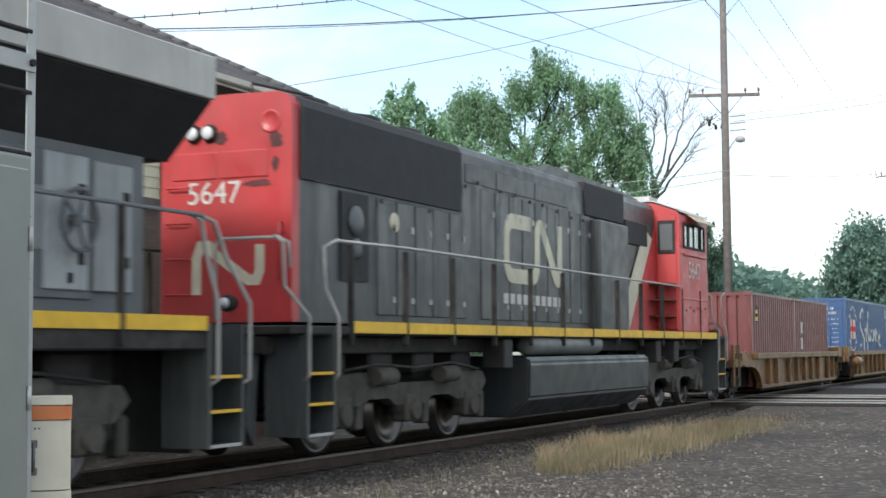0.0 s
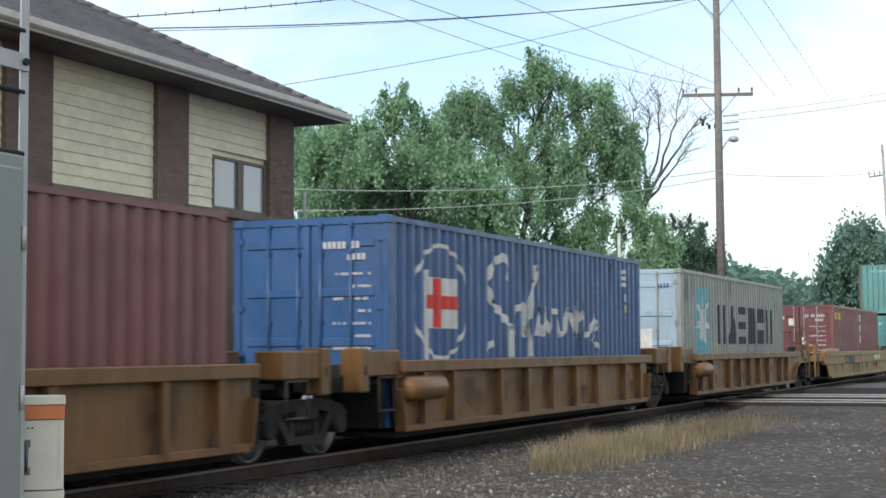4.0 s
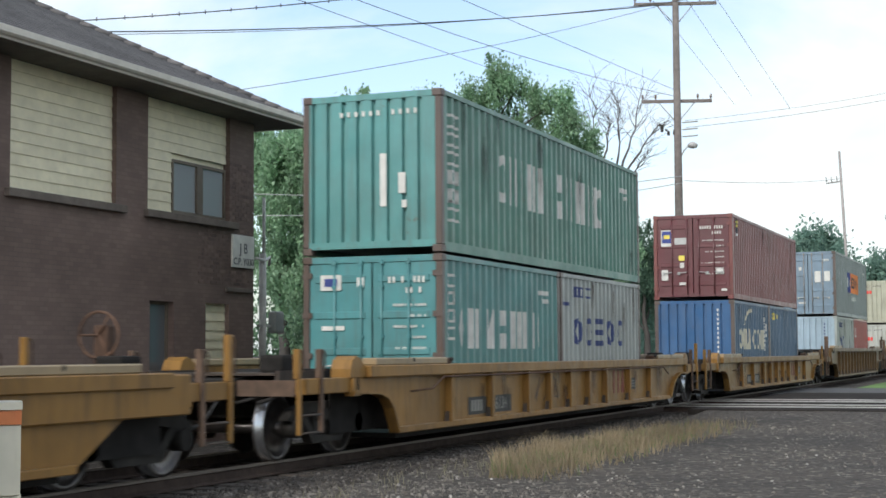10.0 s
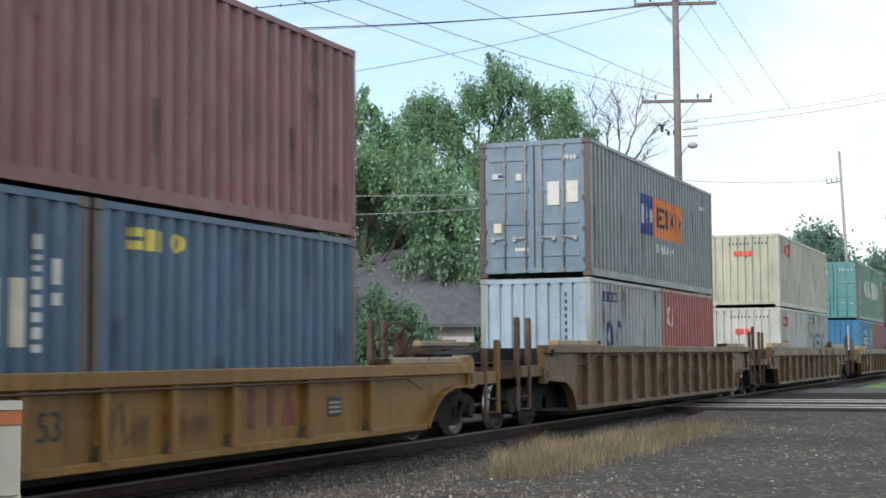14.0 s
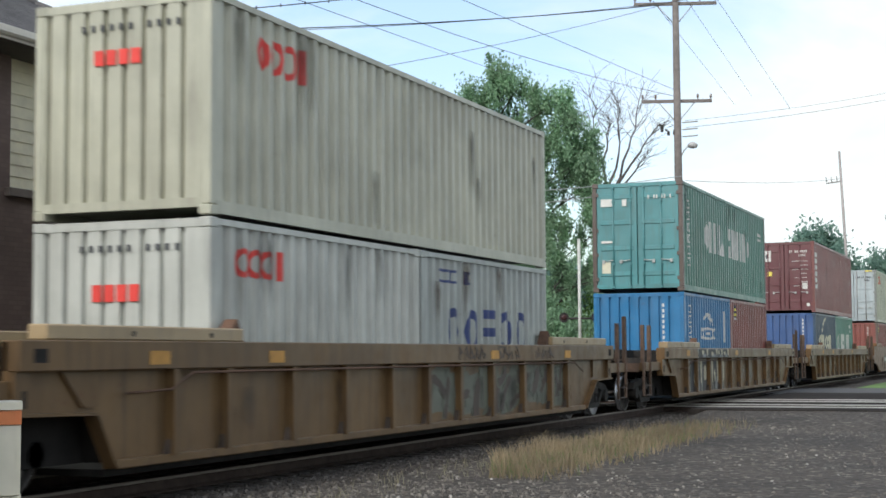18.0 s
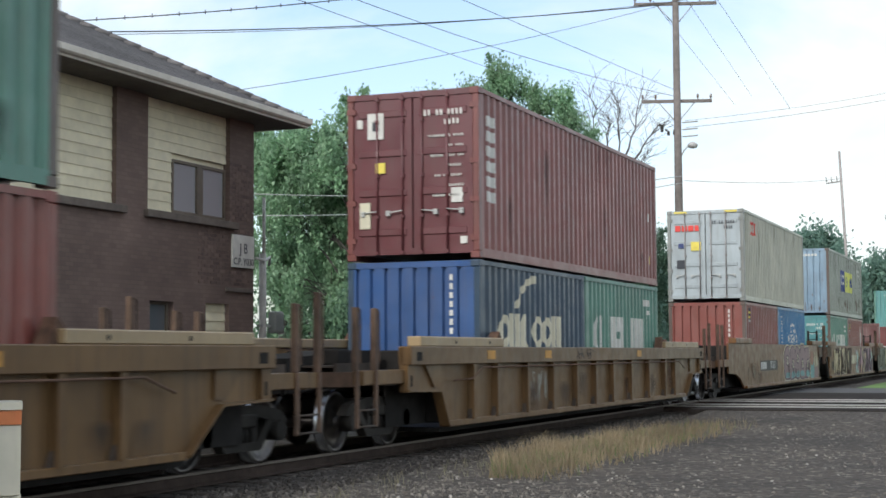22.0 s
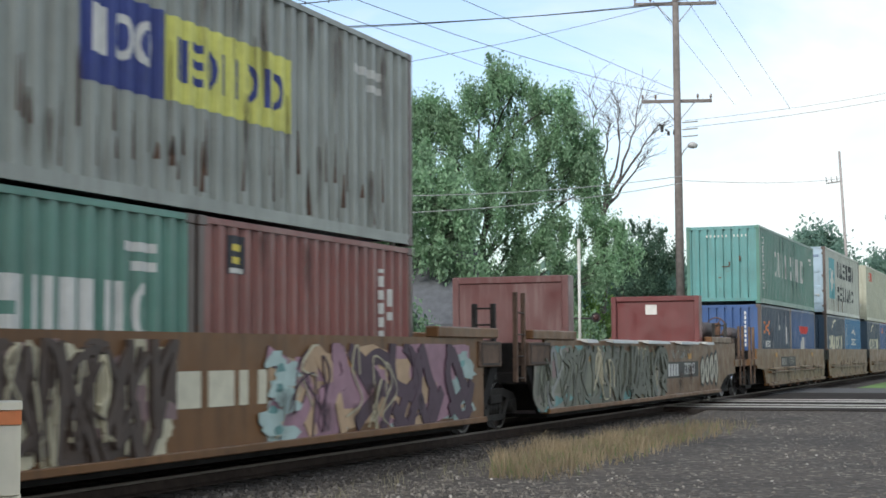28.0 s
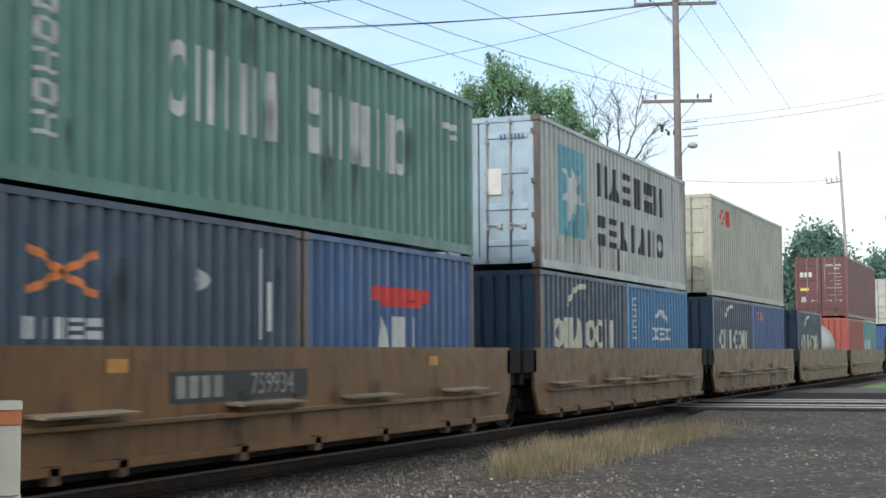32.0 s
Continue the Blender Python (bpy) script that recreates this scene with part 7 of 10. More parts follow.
# the leading locomotive: only its rear stands in view
GX = 2.2
lead = rolling("locomotive", GX, RAIL, "leading black diesel locomotive with overhanging grey radiators", "locomotive", "locomotives at the train's head")
bm = bmesh.new()
rbox(bm, -11.0, 11.0, -1.5, 1.5, 1.36, ZD - 0.06, 0.02, 1)
part("underframe", bm, BLACK, lead)
bm = bmesh.new()
extrude(bm, hood_profile(0.97, ZD, 4.3), "x", -6.0, 10.56)
part("hood", bm, LGREY, lead)
bm = bmesh.new()
extrude(bm, [(-0.97, 3.35), (-1.50, 3.95), (-1.52, 4.42), (-0.9, 4.56), (0.9, 4.56), (1.52, 4.42), (1.50, 3.95), (0.97, 3.35)], "x", 6.2, 11.0)
part("radiator_wing", bm, GRILLE, lead, "flared radiator housing with a dark underside")
for s in (-1, 1):
    bm = bmesh.new()
    rbox(bm, 6.15, 11.03, *sorted((s * 1.50, s * 1.55)), 3.97, 4.43, 0.015, 1)
    part("radiator_panel", bm, C("pale_grey_locomotive_paint", (0.46, 0.455, 0.42), dirt=0.3, rust=0.0), lead, "dusty pale grey radiator side")
bm = bmesh.new()
box(bm, 6.15, 11.0, -0.9, 0.9, 4.56, 4.62)
part("roof_screen", bm, BLACK, lead)
for s in (-1, 1):
    for k in range(10):
        bm = bmesh.new()
        rbox(bm, -5.2 + 1.5 * k, -5.2 + 1.5 * k + 1.38, *sorted((s * 0.965, s * 0.995)), ZD + 0.15, 3.25, 0.012, 1)
        dr = part("hood_door", bm, LBLK if k % 3 else LGREY, lead)
        bm = bmesh.new()
        rbox(bm, -5.2 + 1.5 * k + 0.2, -5.2 + 1.5 * k + 0.9, *sorted((s * 0.99, s * 1.0)), ZD + 0.6, 2.9, 0.01, 1)
        part("door_panel", bm, C("dusty_grey_panel_paint", (0.22, 0.24, 0.245), dirt=0.5, rust=0.0), dr)
        bm = bars((-5.2 + 1.5 * k + 0.98, -5.2 + 1.5 * k + 1.06, *sorted((s * 0.99, s * 1.02)), 2.5, 2.62), (-5.2 + 1.5 * k + 0.98, -5.2 + 1.5 * k + 1.06, *sorted((s * 0.99, s * 1.02)), 2.0, 2.1))
        part("latch", bm, BLACK, dr)
    k = -10.0
    while k < 10.9:
        bm = bars((k, min(k + 1.42, 11.0), *sorted((s * 1.50, s * 1.53)), ZD - 0.14, ZD + 0.01))
        part("sill_stripe", bm, YELLOW, lead, "yellow painted sill edge")
        bm = bmesh.new()
        rbox(bm, k - 0.06, k - 0.01, *sorted((s * 1.46, s * 1.54)), ZD - 0.3, ZD + 1.05, 0.01, 1)
        part("handrail_post", bm, BLACK, lead)
        k += 1.5
    bm = bmesh.new()
    tube(bm, [(-10, s * 1.5, ZD + 1.05), (0, s * 1.5, ZD + 1.07), (10.85, s * 1.5, ZD + 1.05), (10.86, s * 1.5, ZD + 0.95)], 0.022)
    part("handrail", bm, LGREY, lead)
    bm = bmesh.new()
    extrude(bm, [(10.95, s * 1.52), (10.95, s * 0.95), (11.65, s * 0.95), (11.65, s * 1.52), (11.6, s * 1.52), (11.6, s * 1.0), (11.0, s * 1.0), (11.0, s * 1.52)], "z", 0.34, ZD - 0.06)
    part("step_well", bm, LBLK, lead)
    for zz in (0.36, 0.72, 1.08):
        bm = bars((11.0, 11.6, *sorted((s * 1.5, s * 1.1)), zz - 0.02, zz + 0.015))
        part("step", bm, BLACK, lead)
        bm = bars((11.0, 11.6, *sorted((s * 1.503, s * 1.515)), zz - 0.02, zz + 0.015))
        part("step_edge", bm, GALV if zz < 0.5 else YELLOW, lead)
    for q, w_ in ((11.07, 0.24), (11.7, 0.62)):
        bm = bmesh.new()
        tube(bm, [(q - 0.06, s * 1.5, 1.0), (q, s * 1.56, 1.05), (q, s * 1.56, 1.86), (q - w_ * 0.7, s * 1.52, 2.35), (q - w_, s * 1.5, 2.7), (q - w_ - 0.12, s * 1.46, 2.74)], 0.024)
        part("grab_rail", bm, RAILPAINT, lead, "pale curved step handrail")
LEADPANEL = C("pale_sooty_panel_paint", (0.30, 0.33, 0.34), dirt=0.6, rust=0.1, dirt_rgb=(0.08, 0.08, 0.08))
for q0, q1, z0_, z1_ in ((7.7, 8.75, 1.95, 3.2), (8.93, 9.6, 1.93, 3.24), (9.68, 10.32, 1.93, 3.22)):
    bm = bmesh.new()
    rbox(bm, q0, q1, -1.02, -0.99, z0_, z1_, 0.015, 1)
    lp = part("access_panel", bm, LEADPANEL, lead, "pale sooty access panel")
    bm = bars((q1 - 0.16, q1 - 0.08, -1.04, -1.01, z0_ + 0.25, z0_ + 0.36), (q1 - 0.16, q1 - 0.08, -1.04, -1.01, z1_ - 0.4, z1_ - 0.28))
    part("latch", bm, BLACK, lp)
bm = bmesh.new()
tube(bm, [(9.33 + math.cos(k * math.tau / 20) * 0.27, -1.12, 2.60 + math.sin(k * math.tau / 20) * 0.30) for k in range(21)], 0.024, 6)
for k in range(5):
    rod(bm, (9.33, -1.10, 2.60), (9.33 + math.cos(k * 1.257) * 0.27, -1.12, 2.60 + math.sin(k * 1.257) * 0.30), 0.016, 5)
rod(bm, (9.33, -1.0, 2.60), (9.33, -1.13, 2.60), 0.06, 10)
part("hand_brake_wheel", bm, LGREY, lead, "grey spoked hand-brake wheel")
bm = bmesh.new()
rbox(bm, 11.0, 11.62, -0.95, 0.95, 1.3, 1.6, 0.02, 1)
part("end_platform", bm, BLACK, lead)
bm = bmesh.new()
extrude(bm, [(11.6, 1.3), (11.68, 0.5), (11.5, 0.25), (11.4, 1.3)], "y", -0.95, 0.95)
part("pilot", bm, LBLK, lead)
coupler(lead, 11.6, 1)
bm = bmesh.new()
rbox(bm, -10.9, -6.0, -1.5, 1.5, ZD, 4.35, 0.12, 2)
part("cab", bm, LRED, lead)
bm = bmesh.new()
rbox(bm, -3.6, 3.6, -1.5, 1.5, 0.26, 1.25, 0.15, 2)
part("fuel_tank", bm, LTANK, lead)
bm = bmesh.new()
for q0, q1 in ((4.2, 10.6), (-10.4, -4.2)):
    rbox(bm, q0, q1, -0.62, 0.62, 0.62, 1.37, 0.05, 1)
    for q in range(4):
        rbox(bm, q0 + 0.6 + 1.4 * q, q0 + 1.3 + 1.4 * q, -1.0, 1.0, 1.0, 1.36, 0.04, 1)
part("traction_gear", bm, UNDERLOCO, lead, "dark oily gear under the frame")
loco_truck(lead, 7.35)
loco_truck(lead, -7.35)

# ---------------------------------------------------------------- the consist: cars
RUSTFRAME = C("rust_brown_frame", (0.095, 0.068, 0.058), dirt=0.5, rust=0.6)
TAN = C("tan_car_paint", (0.19, 0.098, 0.038), dirt=0.75, rust=0.35, spec=0.25, dirt_rgb=(0.055, 0.037, 0.024))
YEL = C("yellow_car_paint", (0.27, 0.145, 0.04), dirt=0.6, rust=0.25, spec=0.25, dirt_rgb=(0.055, 0.037, 0.024))
BRN = C("brown_car_paint", (0.155, 0.095, 0.044), dirt=0.75, rust=0.35, spec=0.25, dirt_rgb=(0.055, 0.037, 0.024))
ORB = C("orange_brown_car_paint", (0.175, 0.088, 0.038), dirt=0.6, rust=0.3, spec=0.25, dirt_rgb=(0.055, 0.037, 0.024))
UMB = C("umber_car_paint", (0.16, 0.095, 0.043), dirt=0.7, rust=0.25, spec=0.25, dirt_rgb=(0.055, 0.037, 0.024))


def pack(first, spacing, count, end_half, kind, mat, label, well, **kw):
    """Articulated well cars: the units share trucks between them."""
    cars = []
    for k in range(count):
        x = first + spacing * k
        tr, ends = [], []
        if k == 0:
            tr.append(-(end_half - 1.9))
            ends.append(-1)
        if k == count - 1:
            tr.append(end_half - 1.9)
            ends.append(1)
        else:
            tr.append(spacing / 2)
        half = max(end_half, spacing / 2)
        cars.append(well_car(x, kind, half, tr, ends, mat, label, well=well, **kw))
    return cars


car_a, car_b, car_c = pack(46.95, 15.85, 3, 9.9, "rib", TAN, "rusty tan articulated well car with ribbed sides", 6.15, ribs=(-5.3, -4.27, -2.42, -1.2, 0.02, 1.24, 2.5, 4.26, 5.3))
LOW_RIBS = (-6.4, -4.6, -2.75, -1.5, -0.25, 1.0, 2.25, 4.07, 5.9)
TALL_RIBS = (-7.1, -6.0, -4.45, -2.98, -1.5, -0.2, 1.1, 2.56, 4.12, 5.66, 6.66)
single = dict(half=11.75, trucks=(-9.8, 9.8), ends=(-1, 1))
car_d = well_car(100.35, "belly", mat=YEL, label="yellow single well car with smooth fishbelly sides", top=1.17, **single)
car_e = well_car(124.4, "rib", mat=YEL, label="yellow well car with ribbed sides", ribs=LOW_RIBS, **single)
car_f = well_car(147.85, "rib", mat=YEL, label="yellow well car with ribbed sides", ribs=LOW_RIBS, **single)
car_g = well_car(171.25, "rib", mat=BRN, label="rusty brown well car with closely ribbed sides", ribs=14, top=1.50, deep=0.15, **single)
car_h = well_car(194.65, "rib", mat=BRN, label="rusty brown well car with a pale stained side", ribs=TALL_RIBS, top=1.50, deep=0.29, **single)
car_i = well_car(218.6, "rib", mat=UMB, label="brown well car with sprayed lettering on its side", ribs=TALL_RIBS, top=1.46, deep=0.27, **single)
car_j = well_car(242.1, "rib", mat=UMB, label="rusty brown well car with ribbed sides", ribs=TALL_RIBS, top=1.46, deep=0.27, **single)
car_k, car_l, car_m = pack(265.6, 19.7, 3, 11.7, "plain", ORB, "brown articulated well car covered with graffiti", 8.0, top=1.60, chord=False)
car_n, car_o, car_p, car_r, car_q = pack(326.6, 15.4, 5, 9.9, "plain", TAN, "brown articulated well car with plain low sides and steps", 6.6, top=1.45, chord=False, rim=True)
car_s = well_car(412.0, "rib", mat=UMB, label="brown well car with ribbed sides", ribs=11, **single)

# ---------------------------------------------------------------- the consist: containers
MAROON = C("maroon_container", (0.175, 0.05, 0.05), dirt=0.25, rust=0.1)
MAROON2 = C("maroon_dull_container", (0.17, 0.05, 0.045), dirt=0.3, rust=0.1)
BRICKRED = C("brick_red_container", (0.215, 0.062, 0.05), dirt=0.3)
REDBOX = C("red_container", (0.32, 0.06, 0.045), dirt=0.25)
BLUE = C("blue_container", (0.03, 0.085, 0.25), dirt=0.25)
ROYAL = C("royal_blue_container", (0.025, 0.088, 0.23), dirt=0.2)
COSBLUE = C("bright_blue_container", (0.015, 0.155, 0.34), dirt=0.2)
NAVY = C("navy_container", (0.023, 0.054, 0.095), dirt=0.2)
# brighter copy of the navy: skylight on the end faces, put into the colour
NAVYLIT = C("navy_lit_end_paint", (0.028, 0.085, 0.24), dirt=0.2)
FADEDMAROON = C("faded_maroon_container", (0.235, 0.085, 0.078), dirt=0.25, rust=0.1)
SLATE = C("slate_blue_container", (0.045, 0.11, 0.19), dirt=0.25)
GREYBLUE = C("grey_blue_container", (0.34, 0.45, 0.54), dirt=0.3)
PALEGREY = C("pale_grey_container", (0.32, 0.35, 0.335), dirt=0.4, rust=0.2)
MAERGREY = C("grey_container", (0.27, 0.295, 0.265), dirt=0.4, rust=0.2)
TEAL = C("teal_container", (0.10, 0.29, 0.285), dirt=0.35, rust=0.2)
DOORTEAL = C("sea_green_door_paint", (0.075, 0.25, 0.265), dirt=0.35)
SEAGREEN = C("sea_green_container", (0.09, 0.25, 0.24), dirt=0.3)
GREEN = C("green_container", (0.085, 0.225, 0.175), dirt=0.3, rust=0.15)
CREAMBOX = C("cream_white_container", (0.44, 0.44, 0.35), dirt=0.3)
WHITEBOX = C("white_container", (0.45, 0.465, 0.43), dirt=0.3)
DARKGREY = C("dark_grey_container", (0.185, 0.22, 0.225), dirt=0.3)

L40, L20, LOW_Z, HC, SD = 12.192, 6.058, 0.34, 2.896, 2.591
TALL_Z = 0.385          # floor of the deeper-sprung stacked cars


def low(x, mat, doors, label, h=SD, length=L20, **kw):
    return container(x, LOW_Z if x < 110 else TALL_Z, length, h, mat, doors, label, **kw)


def up(x, mat, doors, label, h=HC, under=SD, **kw):
    return container(x, TALL_Z + under + 0.025, L40, h, mat, doors, label, **kw)


GAP = L20 + 0.076
# A: two maroon boxes
a1 = low(40.6, MAROON, False, "maroon corrugated twenty-foot container with a small yellow badge", )
marking("marking", [rect(0.55, 0.85, 1.75, 2.2)], L20, a1, DARKINK)
marking("marking", [rect(0.55, 0.85, 1.8, 1.9, 0.0), rect(0.58, 0.83, 2.0, 2.1)], L20, a1, YELLOWINK, 0.007)
a2 = low(40.6 + GAP, MAROON2, False, "maroon corrugated twenty-foot container with white upright lettering")
marking("marking", [rect(1.15, 1.45, 0.5 + k * 0.5, 0.5 + k * 0.5 + 0.36) for k in range(3)], L20, a2, WHITE)
# B: blue high-cube with a round badge
b1 = low(56.9, ROYAL, True, "royal blue forty-foot container with a round badge and white script", HC, L40)
# C: grey high-cube with a star badge
c1 = low(72.5, MAERGREY, True, "pale grey forty-foot container with a light blue star panel", HC, L40, end_mat=GREYBLUE)
# D
# maroon darkened for the doors, to offset the sun on the end faces
DIMDOOR = C("dimmed_maroon_door_paint", (0.115, 0.030, 0.036), dirt=0.25, rust=0.1)
d1 = low(94.2, MAROON, True, "maroon twenty-foot container with yellow and white marks", frame_mat=MAROON2, end_mat=DIMDOOR)
d2 = low(94.2 + GAP, MAROON2, False, "maroon twenty-foot container with white upright lettering")
# E
e1 = low(118.29, SEAGREEN, True, "sea green twenty-foot container with white block lettering", end_mat=DOORTEAL, frame_mat=RUSTFRAME)
e2 = low(118.29 + GAP, PALEGREY, True, "pale grey twenty-foot container with dark blue lettering", frame_mat=RUSTFRAME)
e3 = up(118.29, GREEN, False, "green forty-foot container with white block lettering", SD, end_mat=TEAL, frame_mat=RUSTFRAME)
# F
f1 = low(141.65, SLATE, False, "blue twenty-foot container with cream lettering", end_mat=C("deep_blue_container", (0.027, 0.10, 0.235), dirt=0.3), frame_mat=RUSTFRAME)
f2 = low(141.65 + GAP, SLATE, False, "blue twenty-foot container with a small yellow mark", frame_mat=RUSTFRAME)
f3 = up(141.65, FADEDMAROON, True, "maroon forty-foot container with colourful badges on its doors", SD, frame_mat=MAROON2, end_mat=DIMDOOR)
# G
g1 = low(165.15, PALEGREY, False, "pale grey stained twenty-foot container", end_mat=GREYBLUE)
g2 = low(165.15 + GAP, REDBOX, False, "red twenty-foot container with white letters", frame_mat=RUSTFRAME)
g3 = up(165.15, DARKGREY, True, "grey forty-foot container with an orange panel and blue doors", frame_mat=RUSTFRAME, end_mat=C("faded_slate_door_paint", (0.17, 0.25, 0.33), dirt=0.4, rust=0.2))
# H
h1 = low(188.68, WHITEBOX, False, "white twenty-foot container with red lettering")
h2 = low(188.68 + GAP, PALEGREY, False, "pale grey twenty-foot container with big blue lettering")
h3 = up(188.68, CREAMBOX, False, "cream white forty-foot container with red lettering", SD)
# I
i1 = low(212.36, COSBLUE, False, "bright blue twenty-foot container with a white ring badge")
i2 = low(212.36 + GAP, BRICKRED, False, "brick red twenty-foot container with a small badge")
i3 = up(212.36, GREEN, True, "green forty-foot container with white block lettering and teal doors", end_mat=DOORTEAL, frame_mat=RUSTFRAME)
# J
j1 = low(236.0, NAVY, False, "navy twenty-foot container with cream lettering and a swoosh", end_mat=NAVYLIT)
j2 = low(236.0 + GAP, GREEN, False, "green twenty-foot container with white block lettering")
j3 = up(236.0, FADEDMAROON, True, "maroon forty-foot container with white upright lettering", HC, frame_mat=MAROON2, end_mat=DIMDOOR)
# K
k1 = low(259.5, BRICKRED, False, "maroon twenty-foot container with a small badge", frame_mat=RUSTFRAME)
k2 = low(259.5 + GAP, COSBLUE, False, "bright blue twenty-foot container with a white ring badge")
k3 = up(259.5, CREAMBOX, True, "cream forty-foot container with pale grey doors and a red mark", end_mat=C("pale_blue_grey_door_paint", (0.35, 0.40, 0.425), dirt=0.3, rust=0.1), frame_mat=C("dull_grey_frame_paint", (0.22, 0.235, 0.225), dirt=0.4))
# L
l1 = low(279.0, GREEN, True, "green twenty-foot container with white block lettering", end_mat=DOORTEAL, frame_mat=RUSTFRAME)
l2 = low(279.0 + GAP, BRICKRED, False, "brick red twenty-foot container with a small striped badge", frame_mat=RUSTFRAME)
l3 = up(279.0, MAERGREY, False, "grey rust-streaked forty-foot container with a navy and yellow panel", end_mat=C("faded_blue_container", (0.20, 0.30, 0.40), dirt=0.4, rust=0.3), frame_mat=RUSTFRAME)
# N
n1 = low(320.22, NAVY, False, "navy twenty-foot container with an orange cross-shaped badge", frame_mat=RUSTFRAME, end_mat=NAVYLIT)
n2 = low(320.22 + GAP, ROYAL, False, "blue twenty-foot container with a red badge and white letters", frame_mat=RUSTFRAME)
n3 = up(320.22, GREEN, False, "green forty-foot container with white block lettering", SD, end_mat=TEAL)
# O
o1 = low(335.9, NAVY, False, "navy twenty-foot container with cream lettering and a swoosh", frame_mat=RUSTFRAME)
o2 = low(335.9 + GAP, COSBLUE, False, "bright blue twenty-foot container with a white ring badge")
o3 = up(335.9, WHITEBOX, True, "pale grey forty-foot container with a star panel and dark lettering", end_mat=GREYBLUE, frame_mat=RUSTFRAME)
# P
p1 = low(351.3, NAVY, False, "navy twenty-foot container with cream lettering and a swoosh")
p2 = low(351.3 + GAP, BLUE, False, "blue twenty-foot container with a small orange badge")
p3 = up(351.3, CREAMBOX, True, "cream forty-foot container with a small red badge")
# R and Q
r1 = low(366.7, NAVY, False, "navy twenty-foot container with cream lettering and a swoosh")
q1 = low(382.1, REDBOX, False, "plain red twenty-foot container beneath a maroon one")
q2 = low(382.1 + GAP, TEAL, False, "teal twenty-foot container with white lettering")
q3 = up(382.1, MAROON, True, "maroon forty-foot container with pale lock rods", frame_mat=MAROON2, end_mat=DIMDOOR)
s1 = low(405.9, BLUE, False, "plain blue twenty-foot container beneath a white one")
s2 = low(405.9 + GAP, BLUE, False, "plain blue twenty-foot container beneath a white one")
s3 = up(405.9, WHITEBOX, True, "plain white forty-foot container stacked on blue ones")

# ---------------------------------------------------------------- marks painted on the containers


def ring(u, v, ru, rv, w, n=20, a0=0.0, a1=math.tau):
    out = []
    for k in range(n):
        p, q = a0 + (a1 - a0) * k / n, a0 + (a1 - a0) * (k + 1) / n
        out.append([(u + math.cos(p) * ru, v + math.sin(p) * rv), (u + math.cos(q) * ru, v + math.sin(q) * rv),
                    (u + math.cos(q) * (ru - w), v + math.sin(q) * (rv - w)), (u + math.cos(p) * (ru - w), v + math.sin(p) * (rv - w))])
    return out


def star(u, v, r, points=7):
    out = []
    for k in range(points):
        a = math.pi / 2 + k * math.tau / points
        out.append([(u, v), (u + math.cos(a - 0.45) * r * 0.36, v + math.sin(a - 0.45) * r * 0.36), (u + math.cos(a) * r, v + math.sin(a) * r),
                    (u + math.cos(a + 0.45) * r * 0.36, v + math.sin(a + 0.45) * r * 0.36)])
    return out


def stroke(pts, w):
    """A brush line of even width as convex pieces."""
    out = []
    for (x0, z0), (x1, z1) in zip(pts, pts[1:]):
        d = Vector((x1 - x0, z1 - z0)).normalized()
        n_ = Vector((-d.y, d.x)) * w / 2
        e = d * w * 0.25
        out.append([(x0 - e.x + n_.x, z0 - e.y + n_.y), (x0 - e.x - n_.x, z0 - e.y - n_.y), (x1 + e.x - n_.x, z1 + e.y - n_.y), (x1 + e.x + n_.x, z1 + e.y + n_.y)])
    return out


def swoosh(u0, u1, v0, v1):
    """A bent sickle that rises to a blunt end."""
    f = lambda a, b: (u0 + (u1 - u0) * a, v0 + (v1 - v0) * b)
    return [[f(0, 0), f(0.12, 0.0), f(0.30, 0.42), f(0.16, 0.40)], [f(0.16, 0.40), f(0.30, 0.42), f(0.6, 0.72), f(0.42, 0.80)],
            [f(0.42, 0.80), f(0.6, 0.72), f(1.0, 0.80), f(1.0, 1.0), f(0.75, 1.0)]]


def column(u0, u1, v0, v1, n, seed=0):
    """Signs set one over the other, as small plain blocks."""
    rng_ = random.Random(seed)
    step = (v1 - v0) / n
    out = []
    for k in range(n):
        a, b = v0 + step * k + step * 0.12, v0 + step * (k + 1) - step * 0.12
        if rng_.random() < 0.5:
            out += [rect(u0, u1, a, a + (b - a) * 0.2), rect(u0, u1, b - (b - a) * 0.2, b), rect(u0 + (u1 - u0) * 0.4, u0 + (u1 - u0) * 0.6, a, b)]
        else:
            out += [rect(u0, u0 + (u1 - u0) * 0.2, a, b), rect(u1 - (u1 - u0) * 0.2, u1, a, b), rect(u0, u1, b - (b - a) * 0.2, b), rect(u0, u1, a, a + (b - a) * 0.18)]
    return out


def strip_codes(length, seed=0):
    """The short upright row of marks near the far end of a side."""
    rng_ = random.Random(seed)
    out = []
    v = 1.05
    while v < 2.2:
        h_ = rng_.uniform(0.05, 0.16)
        out.append(rect(length - 0.92, length - 0.84, v, v + h_))
        v += h_ + 0.05
    out += [rect(length - 0.62, length - 0.54, 1.5, 1.62), rect(length - 0.62, length - 0.54, 1.7, 1.95)]
    return out


# names stand a little off the usual place on these boxes
MARK_SHIFT = (((f1, f2, f3), 0.1), ((i1, i2, i3), 0.14), ((h1, h2, h3), -0.18), ((l1, l2, l3), -0.2), ((n2, n3), 0.28))


